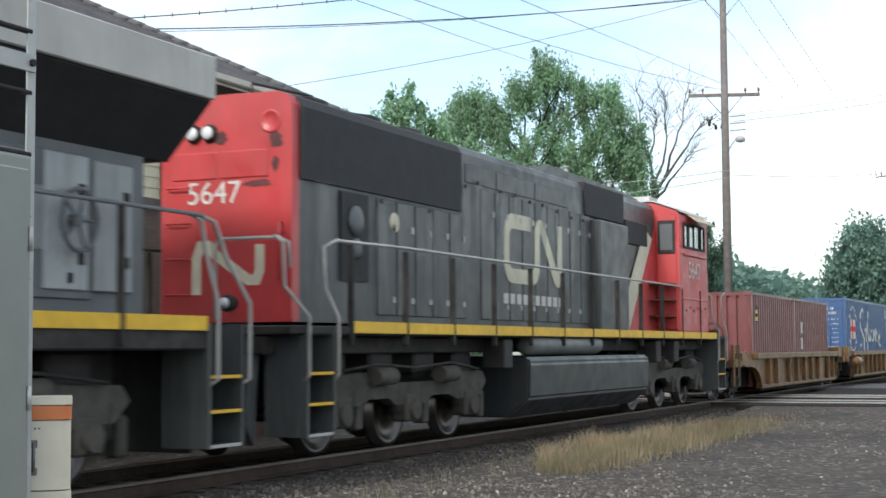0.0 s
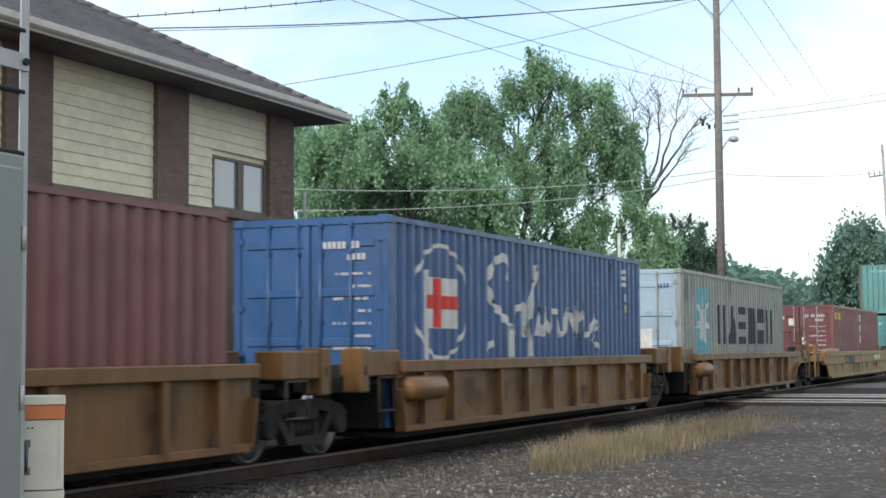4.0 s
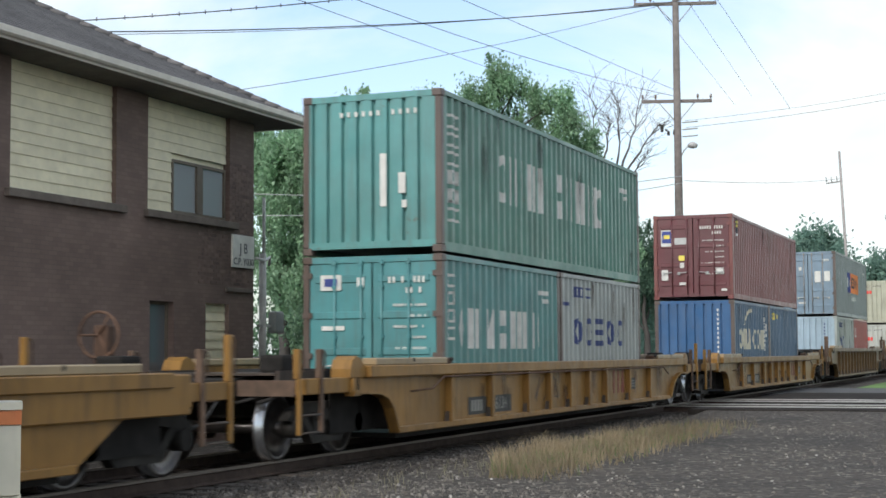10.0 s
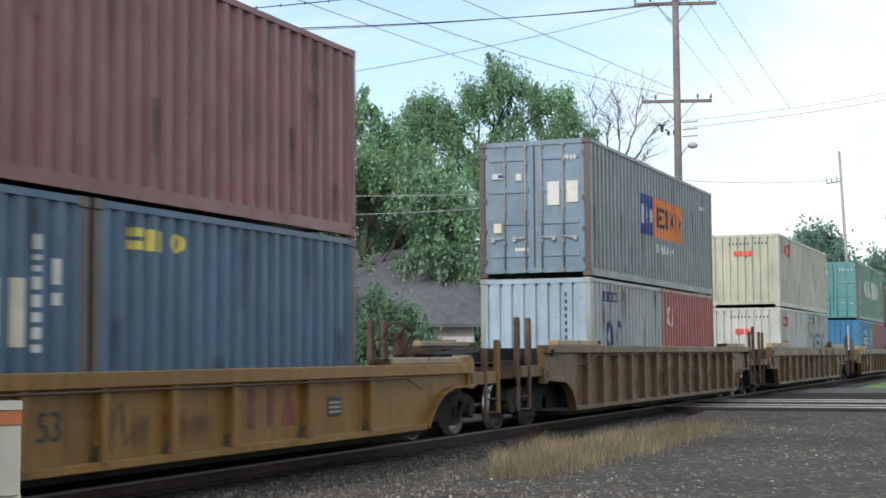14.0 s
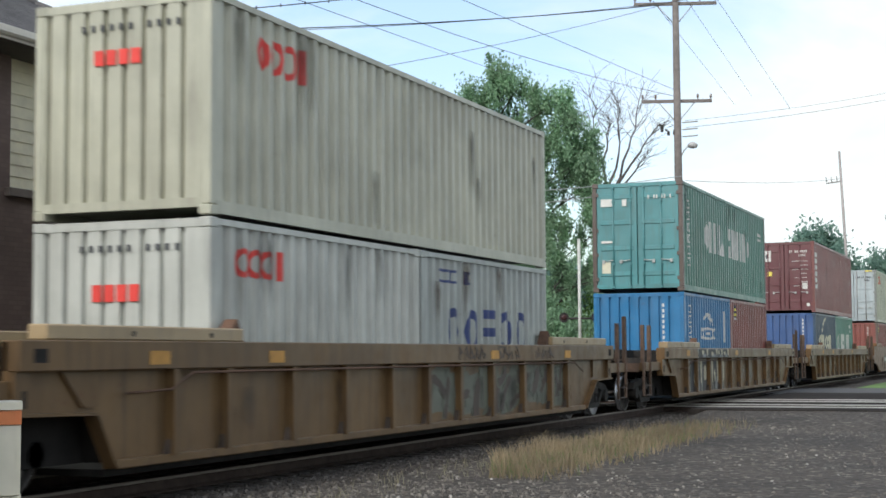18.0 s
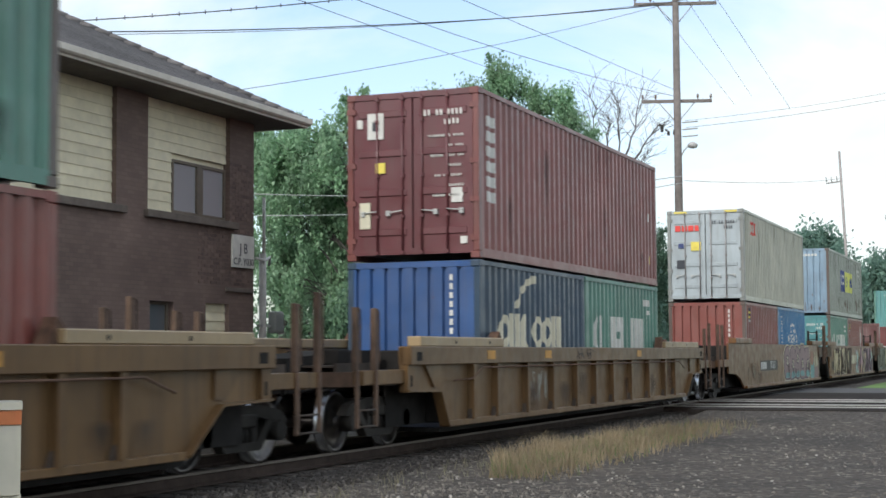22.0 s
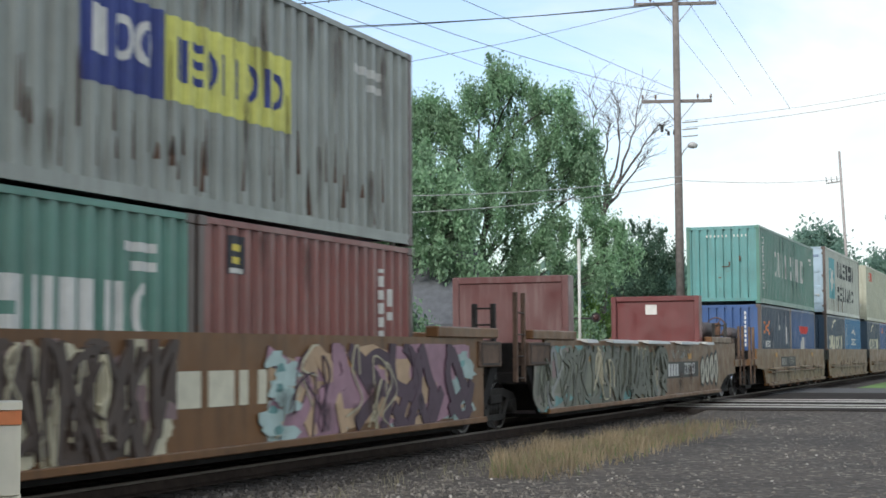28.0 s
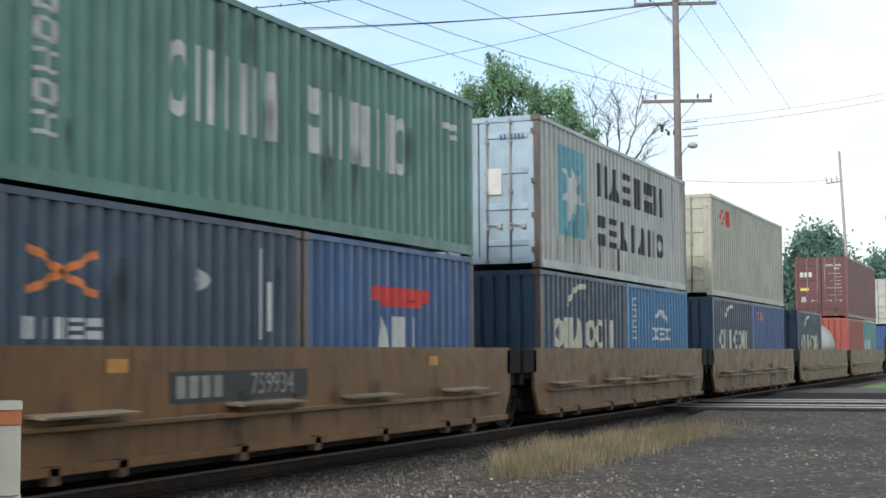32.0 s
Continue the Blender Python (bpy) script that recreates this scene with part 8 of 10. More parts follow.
def dress(ob, length, *marks):
    du = next((d for group_, d in MARK_SHIFT if ob in group_), 0.0)
    for m, polys, *proud in marks:
        polys = [[(u + du, v) for u, v in p] for p in polys]
        marking("marking", polys, length, ob, m, *(proud or (0.004,)))


RING_BADGE = lambda u, v: ring(u, v, 0.62, 0.36, 0.09, 12, 0, math.pi) + stroke([(u - 0.3, v + 0.02), (u - 0.12, v + 0.3)], 0.06) + stroke([(u + 0.3, v + 0.02), (u + 0.12, v + 0.3)], 0.06)
BADGE = lambda ob, u, v, L: dress(ob, L, (DARKINK, [rect(u, u + 0.34, v, v + 0.45)]), (YELLOWINK, [rect(u + 0.04, u + 0.28, v + 0.12, v + 0.2), rect(u + 0.04, u + 0.3, v + 0.27, v + 0.35)], 0.007), (WHITE, [rect(u + 0.02, u + 0.32, v + 0.01, v + 0.07)], 0.007))

# B
flag = [rect(1.35, 2.48, 1.36, 2.1)]
dress(b1, L40, (WHITE, ring(1.85, 1.75, 0.98, 0.86, 0.06, 26) + flag + [rect(1.3, 1.38, 0.9, 2.2)]),
      (REDINK, [rect(1.36, 2.48, 1.64, 1.84), rect(1.62, 1.8, 1.37, 2.09)], 0.007),
      (WHITE, stroke([(3.6, 1.02), (3.85, 1.15)], 0.10) + stroke([(4.72, 0.95), (4.7, 1.4), (4.3, 1.6), (3.85, 1.8), (3.68, 2.1), (3.9, 2.42), (4.35, 2.56), (4.62, 2.42), (4.5, 2.2)], 0.13)
       + stroke([(5.62, 0.95), (5.55, 1.5), (5.72, 2.2), (5.95, 2.45), (5.85, 2.1), (5.6, 1.6)], 0.10)
       + stroke([(4.85, 1.3), (4.95, 1.72), (5.3, 1.78), (5.32, 1.3), (5.55, 1.32)], 0.11)
       + stroke([(5.95, 1.3), (6.0, 1.75), (6.25, 1.3), (6.35, 1.75), (6.6, 1.3), (6.7, 1.72), (7.05, 1.7), (7.1, 1.3), (7.4, 1.35), (7.5, 1.75), (7.75, 1.65), (7.85, 1.3), (8.05, 1.8), (8.1, 1.3), (8.4, 1.72), (8.6, 1.3), (8.9, 1.35), (9.1, 1.7), (9.3, 1.5), (9.0, 1.2), (9.5, 1.05)], 0.10)),
      (WHITE, [rect(10.95, 11.2, 2.3 + 0.13 * k, 2.38 + 0.13 * k) for k in range(3)] + [rect(11.1, 11.25, 2.0, 2.15)]), (YELLOWINK, [rect(11.1, 11.35, 1.78, 1.92)], 0.006))
end_marks(b1, L40, HC, codes(HC, seed=2))
# C
dress(c1, L40, (SKYINK, [rect(1.39, 2.83, 0.9, 2.5)]), (WHITE, star(2.11, 1.70, 0.80), 0.007), (DARKINK, word(3.62, 10.7, 1.14, 2.14, 'hvebth')),
      (DARKINK, [rect(11.2, 11.3, 1.9 + 0.12 * k, 1.98 + 0.12 * k) for k in range(5)]))
end_marks(c1, L40, HC, codes(HC, BLUEINK, 3)[:4] + [(SKYINK, 1.46, 1.92, 1.1, 1.55), (WHITE, 0.7, 1.0, 1.0, 1.5), (WHITE, 1.6, 1.78, 1.22, 1.42)])
# D
dress(d1, L20, (YELLOWINK, word(0.53, 2.15, 2.05, 2.32, 'bohvh')), (WHITE, strip_codes(L20, 1)), (YELLOWINK, [rect(5.42, 5.55, 1.6, 1.75)], 0.006))
end_marks(d1, L20, SD, codes(SD, seed=4) + [(YELLOWINK, 1.75, 2.2, SD - 0.52, SD - 0.42), (WHITE, 1.38, 1.6, SD - 0.75, SD - 0.5), (WHITE, 1.0, 1.14, 1.15, 1.4)])
dress(d2, L20, (WHITE, [rect(0.52, 0.9, 1.2 + 0.42 * k, 1.5 + 0.42 * k) for k in range(3)]), (WHITE, strip_codes(L20, 2)), (MAROON, [rect(1.6, 4.3, 1.02, 1.48)], 0.0032))
# E
dress(e1, L20, (WHITE, word(0.73, 2.5, 1.1, 1.76, 'ohihv') + word(2.75, 4.95, 1.1, 1.76, 'thibbiho')), (WHITE, column(0.25, 0.55, 1.2, 2.32, 4, 1)), (WHITE, [rect(4.8, 5.4, 2.1, 2.18), rect(5.0, 5.4, 1.95, 2.03)]))
end_marks(e1, L20, SD, codes(SD, seed=5) + [(WHITE, 1.75, 2.12, SD - 0.55, SD - 0.3), (NAVYINK, 1.82, 2.05, SD - 0.49, SD - 0.36), (WHITE, 1.35, 1.47, SD - 0.5, SD - 0.35), (WHITE, 1.7, 2.1, 1.4, 1.47)])
dress(e2, L20, (BLUEINK, word(0.79, 4.78, 1.16, 1.73, 'ooeoo', gap=0.34)), (BLUEINK, column(0.85, 1.25, 2.1, 2.38, 1, 1) + column(1.3, 1.65, 2.1, 2.38, 1, 2) + column(1.7, 2.05, 2.1, 2.38, 1, 3) + [rect(0.12, 0.6, 1.95, 2.02), rect(0.3, 0.36, 2.05, 2.38)]))
NAMED = lambda ob, lo, hi, col: dress(ob, L40, (WHITE, word(2.66, 5.3, lo, hi, 'ohihv') + word(5.95, 9.2, lo, hi, 'thibbiho')), (WHITE, column(0.42, 0.78, lo - 0.55, hi + 0.4, 6, col)), (WHITE, [rect(10.7, 11.3, hi + 0.1, hi + 0.2), rect(10.9, 11.3, hi - 0.05, hi + 0.03)]))
NAMED(e3, 1.02, 1.88, 1)
end_marks(e3, L40, SD, codes(SD, door=False) + [(WHITE, 0.95, 1.06, 0.75, 1.6), (WHITE, 0.62, 0.74, 0.95, 1.28), (WHITE, 0.6, 0.68, 0.72, 0.84)])
# F
dress(f1, L20, (CREAM, swoosh(1.55, 2.87, 1.86, 2.38)), (CREAM, word(0.75, 2.72, 1.1, 1.74, 'ohv', gap=0.1) + word(3.0, 5.05, 1.1, 1.74, 'ooh', gap=0.1)), (WHITE, strip_codes(L20, 3)))
dress(f2, L20, (YELLOWINK, word(0.48, 1.65, 2.12, 2.35, 'tho')))
end_marks(f1, L20, SD, [(WHITE, 0.47, 0.52, 2.25 - 0.14 * k, 2.33 - 0.14 * k) for k in range(11)])
dress(f3, L40, (DARKINK, [rect(0.41, 0.9, 2.05, 2.47)]), (YELLOWINK, [rect(0.5, 0.82, 2.22, 2.3), rect(0.46, 0.86, 2.34, 2.42)], 0.007), (WHITE, [rect(0.43, 0.88, 1.95, 2.03)]))
end_marks(f3, L40, SD, codes(SD, seed=6) + [(WHITE, 1.85, 2.2, SD - 0.95, SD - 0.45), (NAVYINK, 1.88, 2.17, SD - 0.85, SD - 0.49), (YELLOWINK, 1.93, 2.12, SD - 0.72, SD - 0.6), (GALV, 1.42, 1.78, SD - 0.9, SD - 0.7), (YELLOWINK, 1.48, 1.66, SD - 1.4, SD - 1.24), (WHITE, 1.5, 1.62, SD - 1.62, SD - 1.46), (WHITE, 2.0, 2.2, 0.6, 0.92), (WHITE, 0.3, 0.52, 0.78, 0.92), (WHITE, 1.45, 1.65, 0.45, 0.53), (WHITE, 0.2, 0.36, 0.25, 0.32)])
# G
dress(g3, L40, (NAVYINK, [rect(4.21, 5.48, 1.2, 2.15)]), (ORANGEINK, [rect(5.5, 8.56, 1.2, 2.15)]), (WHITE, word(4.35, 5.4, 1.45, 1.9, 'boo'), 0.007), (DARKINK, word(5.7, 8.4, 1.45, 1.95, 'heoiioho'), 0.007), (WHITE, word(5.72, 7.65, 0.83, 1.04, 'hvovhobo')), (WHITE, [rect(10.6, 11.2, 2.3, 2.4)]))
end_marks(g3, L40, HC, codes(HC, seed=7)[:4] + [(WHITE, 0.66, 0.92, 1.5, 2.0), (WHITE, 0.25, 0.5, 1.55, 2.0), (WHITE, 1.9, 2.15, 2.1, 2.22), (NAVYINK, 1.9, 2.02, 2.12, 2.2), (WHITE, 1.5, 1.62, 2.05, 2.2), (CREAM, 1.95, 2.12, 0.95, 1.15), (WHITE, 1.35, 1.65, 0.55, 0.62)])
dress(g1, L20, (BLUEINK, column(0.9, 1.25, 2.08, 2.36, 1, 1) + column(1.35, 1.75, 2.08, 2.36, 1, 2) + column(1.85, 2.2, 2.08, 2.36, 1, 3) + word(1.12, 2.6, 1.0, 1.73, 'oo', gap=0.3)))
dress(g2, L20, (WHITE, word(0.66, 1.72, 1.67, 2.17, 'ovi')))
end_marks(g1, L20, SD, [(BLUEINK, 0.52, 0.57, 2.2 - 0.15 * k, 2.28 - 0.15 * k) for k in range(9)])
# H
dress(h3, L40, (REDINK, word(1.26, 2.67, 1.85, 2.3, 'oooi', gap=0.1)))
dress(h1, L20, (REDINK, word(0.83, 2.03, 1.92, 2.28, 'oooi', gap=0.1)))
dress(h2, L20, (BLUEINK, word(1.15, 5.24, 1.0, 1.75, 'ooeoo', gap=0.34)), (BLUEINK, column(0.95, 1.35, 2.1, 2.38, 1, 1) + column(1.45, 1.8, 2.1, 2.38, 1, 2) + column(1.95, 2.35, 2.1, 2.38, 1, 3)))
end_marks(h3, L40, SD, codes(SD, DARKINK, door=False) + [(REDINK, 0.95 + 0.17 * k, 1.08 + 0.17 * k, SD - 0.78, SD - 0.6) for k in range(4)])
end_marks(h1, L20, SD, codes(SD, DARKINK, door=False) + [(REDINK, 0.95 + 0.17 * k, 1.08 + 0.17 * k, SD - 0.95, SD - 0.75) for k in range(4)])
# I
NAMED(i3, 1.2, 2.08, 2)
end_marks(i3, L40, HC, codes(HC, seed=8)[:6] + [(WHITE, 1.85, 2.2, HC - 0.62, HC - 0.42), (WHITE, 1.5, 1.62, HC - 0.62, HC - 0.44), (WHITE, 1.9, 2.2, 1.3, 1.36), (CREAM, 1.95, 2.18, 0.5, 0.8)])
dress(i1, L20, (WHITE, RING_BADGE(2.85, 1.75) + word(1.85, 3.9, 1.36, 1.7, 'ooeoo', gap=0.16)), (WHITE, column(0.45, 0.72, 1.2, 2.3, 4, 3) + [rect(5.1, 5.16, 1.3, 2.2), rect(5.35, 5.4, 1.2, 2.0)]))
end_marks(i1, L20, SD, [(WHITE, 0.53, 0.58, 2.2 - 0.14 * k, 2.29 - 0.14 * k) for k in range(9)])
BADGE(i2, 0.55, 1.98, L20)
# J
dress(j3, L40, (WHITE, [rect(0.46, 0.82, 0.98 + 0.26 * k, 1.16 + 0.26 * k) for k in range(6)]), (YELLOWINK, [rect(11.5, 11.68, 0.5, 0.7)]), (WHITE, [rect(11.4, 11.6, 1.5, 1.7)]))
end_marks(j3, L40, HC, codes(HC, seed=9) + [(WHITE, 1.75, 2.05, HC - 0.8, HC - 0.35), (DARKINK, 1.84, 1.96, HC - 0.66, HC - 0.5), (WHITE, 2.15, 2.25, HC - 0.6, HC - 0.45), (YELLOWINK, 1.72, 1.9, 1.5, 1.68), (WHITE, 0.3, 0.5, 0.95, 1.2), (CREAM, 2.0, 2.2, 0.55, 1.0), (WHITE, 0.22, 0.34, 0.25, 0.37)])
dress(j1, L20, (CREAM, swoosh(1.84, 3.12, 1.82, 2.44)), (CREAM, word(1.0, 2.6, 1.1, 1.72, 'ohv', gap=0.1) + word(2.8, 4.5, 1.1, 1.72, 'ooh', gap=0.1)), (WHITE, strip_codes(L20, 4)))
end_marks(j1, L20, SD, [(WHITE, 0.49, 0.545, 2.25 - 0.15 * k, 2.35 - 0.15 * k) for k in range(9)])
dress(j2, L20, (WHITE, word(0.68, 4.9, 1.0, 1.8, 'ohihvthibbih')), (WHITE, [rect(4.7, 5.3, 2.1, 2.25), rect(5.0, 5.3, 1.9, 2.0)]))
# K
dress(k3, L40, (REDINK, word(1.16, 2.63, 2.14, 2.6, 'oooi', gap=0.1)), (DARKINK, [rect(11.2, 11.28, 1.9, 2.2)]))
end_marks(k3, L40, HC, codes(HC, DARKINK, 4)[:12] + [(REDINK, 1.38 + 0.21 * k, 1.55 + 0.21 * k, HC - 0.66, HC - 0.48) for k in range(4)] + [(YELLOWINK, 1.36, 1.68, HC - 1.28, HC - 1.0), (BLUEINK, 1.92, 2.08, HC - 1.2, HC - 1.05), (DARKINK, 1.86, 2.14, 1.05, 1.32), (YELLOWINK, 0.2, 0.6, HC - 0.09, HC - 0.03), (YELLOWINK, 1.8, 2.2, HC - 0.09, HC - 0.03)])
BADGE(k1, 0.56, 1.96, L20)
end_marks(k1, L20, SD, [(WHITE, 0.49, 0.545, 2.25 - 0.15 * k, 2.35 - 0.15 * k) for k in range(8)])
dress(k2, L20, (WHITE, RING_BADGE(3.2, 1.7) + word(2.2, 4.2, 1.32, 1.66, 'ooeoo', gap=0.16) + column(0.7, 0.95, 1.3, 2.3, 4, 3)))
# L
dress(l3, L40, (NAVYINK, [rect(4.1, 5.62, 1.15, 2.13)]), (LIMEINK, [rect(5.63, 8.56, 1.18, 2.12)]), (WHITE, word(4.25, 5.5, 1.45, 1.95, 'boo'), 0.007), (NAVYINK, word(5.85, 8.35, 1.42, 1.9, 'heoiioho'), 0.007), (WHITE, [rect(10.4, 11.4, 2.3, 2.42), rect(10.9, 11.3, 2.1, 2.2)]))
rng = random.Random(77)
dress(l3, L40, (RUSTY, [[(u, v), (u + w_, v), (u + w_ * 0.6, v + q), (u + w_ * 0.4, v + q)] for u, v, w_, q in [(rng.uniform(0.5, 11.5), rng.uniform(0.18, 0.7), rng.uniform(0.02, 0.08), rng.uniform(0.15, 0.7)) for _ in range(70)]], 0.0035))
end_marks(l3, L40, HC, [(WHITE, 0.5 + 0.14 * k, 0.6 + 0.14 * k, HC - 0.34, HC - 0.24) for k in range(12)] + [(RUSTY, y_, y_ + 0.02 + 0.015 * (k % 3), 0.16, 0.24 + 0.1 * ((k * 5) % 4)) for k, y_ in enumerate((0.2, 0.42, 0.75, 1.02, 1.3, 1.62, 1.9, 2.15))] + [(RUSTY, 0.22 + 0.5 * k, 0.245 + 0.5 * k, 0.5 + 0.3 * (k % 2), 0.62 + 0.3 * (k % 2)) for k in range(4)])
dress(l1, L20, (WHITE, word(0.9, 2.7, 1.15, 1.78, 'ohihv') + word(2.9, 5.4, 1.15, 1.78, 'thibbiho')), (WHITE, [rect(4.9, 5.5, 2.1, 2.2), rect(5.1, 5.5, 1.9, 2.0)]))
end_marks(l1, L20, SD, codes(SD, seed=11) + [(WHITE, 1.75, 2.12, SD - 0.55, SD - 0.3), (NAVYINK, 1.82, 2.05, SD - 0.49, SD - 0.36)])
BADGE(l2, 0.93, 1.96, L20)
dress(l2, L20, (WHITE, strip_codes(L20, 5)))
# N
NAMED(n3, 1.02, 1.88, 3)
end_marks(n3, L40, SD, codes(SD, door=False) + [(RUSTY, 1.3, 1.36, 0.85, 0.9), (RUSTY, 0.98, 1.03, 1.25, 1.4), (RUSTY, 0.62, 0.68, 1.42, 1.58), (RUSTY, 1.0, 1.25, 1.22, 1.25)])
dress(n1, L20, (ORANGEINK, stroke([(0.67, 2.04), (1.15, 1.83), (1.68, 1.63)], 0.08) + stroke([(0.67, 1.64), (1.15, 1.82), (1.68, 2.02)], 0.08)), (WHITE, word(0.5, 1.84, 1.18, 1.39, 'hihet', gap=0.16)),
      (GALV, [[(3.52, 1.86), (3.7, 1.72), (3.88, 1.86), (3.7, 2.0)]]), (WHITE, [rect(5.0, 5.05, 1.2, 2.3), rect(5.25, 5.3, 1.3, 1.9)]))
end_marks(n1, L20, SD, [(WHITE, 0.49, 0.545, 2.25 - 0.15 * k, 2.35 - 0.15 * k) for k in range(8)])
dress(n2, L20, (REDINK, [rect(1.9, 3.9, 1.78, 1.98), rect(2.2, 3.6, 1.7, 1.8)]), (WHITE, word(1.9, 3.62, 1.0, 1.56, 'vbi')), (WHITE, [rect(5.1, 5.16, 1.3, 2.2), rect(5.4, 5.45, 1.2, 2.0)]))
# O
dress(o3, L40, (SKYINK, [rect(1.23, 3.16, 0.72, 2.5)]), (WHITE, star(2.2, 1.6, 0.82), 0.007), (DARKINK, word(3.85, 9.8, 1.72, 2.44, 'hvebth') + word(3.85, 9.85, 0.68, 1.32, 'tevivho')), (RUSTY, [rect(0.6 + 0.5 * k, 0.64 + 0.5 * k, 0.2, 0.7) for k in range(12)], 0.0035))
end_marks(o3, L40, HC, codes(HC, BLUEINK, 3)[:6] + [(WHITE, 0.75, 1.05, 1.4, 1.9)])
dress(o1, L20, (CREAM, swoosh(1.7, 2.98, 1.95, 2.42)), (CREAM, word(0.87, 2.8, 1.1, 1.72, 'ohv', gap=0.1) + word(3.0, 5.05, 1.1, 1.72, 'ooh', gap=0.1)))
dress(o2, L20, (WHITE, RING_BADGE(3.3, 1.7) + word(2.35, 4.3, 1.31, 1.62, 'ooeoo', gap=0.16) + column(0.7, 0.95, 1.3, 2.3, 4, 3)))
# P, R, Q
dress(p3, L40, (REDINK, word(1.28, 2.9, 2.12, 2.58, 'ob', gap=0.2)))
dress(p1, L20, (CREAM, swoosh(1.7, 2.98, 1.95, 2.42)), (CREAM, word(1.0, 2.9, 1.1, 1.68, 'ohv', gap=0.1) + word(3.1, 5.2, 1.1, 1.68, 'ooh', gap=0.1)))
dress(p2, L20, (ORANGEINK, word(0.73, 1.97, 2.03, 2.31, 'ob')))
dress(r1, L20, (CREAM, swoosh(1.7, 2.98, 1.95, 2.42)), (CREAM, word(1.0, 2.9, 1.0, 1.68, 'ohv', gap=0.1) + word(3.1, 5.2, 1.0, 1.68, 'ooh', gap=0.1)))
end_marks(q3, L40, HC, codes(HC, seed=12) + [(WHITE, 1.65 + 0.2 * k, 1.8 + 0.2 * k, HC - 0.95, HC - 0.72) for k in range(3)] + [(YELLOWINK, 1.8, 2.2, 1.3, 1.42), (GALV, 1.95, 2.15, 0.75, 1.0)])
dress(q2, L20, (WHITE, word(0.6, 3.0, 1.0, 1.6, 'hibh')))

def runs(ob, length, h, count, seed, m, lo=0.2, hi=0.5, wide=0.3):
    """Stains that hang on the near side of a container, each a thin sheet before the folds."""
    rng_ = random.Random(seed)
    for _ in range(count):
        u, w_, tall = rng_.uniform(0.3, length - 0.5), rng_.uniform(0.4, 1.0) * wide, h * rng_.uniform(lo, hi)
        z1 = rng_.choice((h - 0.1, rng_.uniform(0.25, 0.9) * (h - 0.2)))
        z0 = max(0.17, z1 - tall)
        bm = bmesh.new()
        extrude(bm, [(u - length / 2, z0), (u + w_ - length / 2, z0), (u + w_ - length / 2, z1), (u - length / 2, z1)], "y", -CW / 2 + 0.002, -CW / 2 + 0.004)
        part("stain", bm, m, ob)


for k, (ob, length, h, m, count, wide) in enumerate(((l3, L40, HC, RUSTRUN, 26, 0.25), (g1, L20, SD, RUSTRUN, 8, 0.5), (e2, L20, SD, RUSTRUN, 4, 0.3), (h2, L20, SD, RUSTRUN, 5, 0.4), (h1, L20, SD, GRIMERUN, 6, 0.4),
                                                     (h3, L40, SD, GRIMERUN, 8, 0.4), (f3, L40, SD, GRIMERUN, 9, 0.4), (j3, L40, HC, GRIMERUN, 8, 0.4), (o3, L40, HC, RUSTRUN, 14, 0.2), (c1, L40, HC, GRIMERUN, 7, 0.4),
                                                     (n3, L40, SD, GRIMERUN, 9, 0.5), (n1, L20, SD, GRIMERUN, 5, 0.4), (k3, L40, HC, GRIMERUN, 8, 0.3), (i3, L40, HC, GRIMERUN, 8, 0.5), (e3, L40, SD, GRIMERUN, 8, 0.5),
                                                     (f1, L20, SD, GRIMERUN, 6, 0.4), (f2, L20, SD, GRIMERUN, 6, 0.4), (l2, L20, SD, GRIMERUN, 5, 0.4), (b1, L40, HC, GRIMERUN, 6, 0.4), (g3, L40, HC, GRIMERUN, 7, 0.3))):
    runs(ob, length, h, count, 300 + k, m, wide=wide)

# ---------------------------------------------------------------- loads that are no boxes
PINKRED = C("faded_pink_red_paint", (0.115, 0.042, 0.042), dirt=0.7, rust=0.1, dirt_rgb=(0.20, 0.145, 0.14))
rack = rolling("flat_rack", 305.05, LOW_Z, "red flat rack container with two upright end walls", "flat rack")
bm = bmesh.new()
rbox(bm, -6.09, 6.09, -1.219, 1.219, 0.0, 0.6, 0.02, 1)
part("base", bm, MAROON, rack)
for s, m in ((-1, PINKRED), (1, C("dull_red_paint", (0.135, 0.032, 0.032), dirt=0.2))):
    bm = bmesh.new()
    rbox(bm, *sorted((s * 6.09, s * 5.86)), -1.1, 1.1, 0.6, 2.52, 0.02, 1)
    w = part("end_wall", bm, m, rack, "faded red steel end wall")
    for yy in (-1.16, 1.16):
        bm = bmesh.new()
        rbox(bm, *sorted((s * 6.12, s * 5.75)), yy - 0.07, yy + 0.07, 0.5, 2.6, 0.015, 1)
        part("corner_post", bm, m, w)
    bm = bmesh.new()
    rbox(bm, *sorted((s * 6.12, s * 5.8)), -1.1, 1.1, 2.46, 2.6, 0.015, 1)
    part("top_beam", bm, m, w)
bm = bars((5.845, 5.858, -0.04, 0.28, 2.10, 2.37))
part("placard", bm, WHITE, rack, "white paper placard")
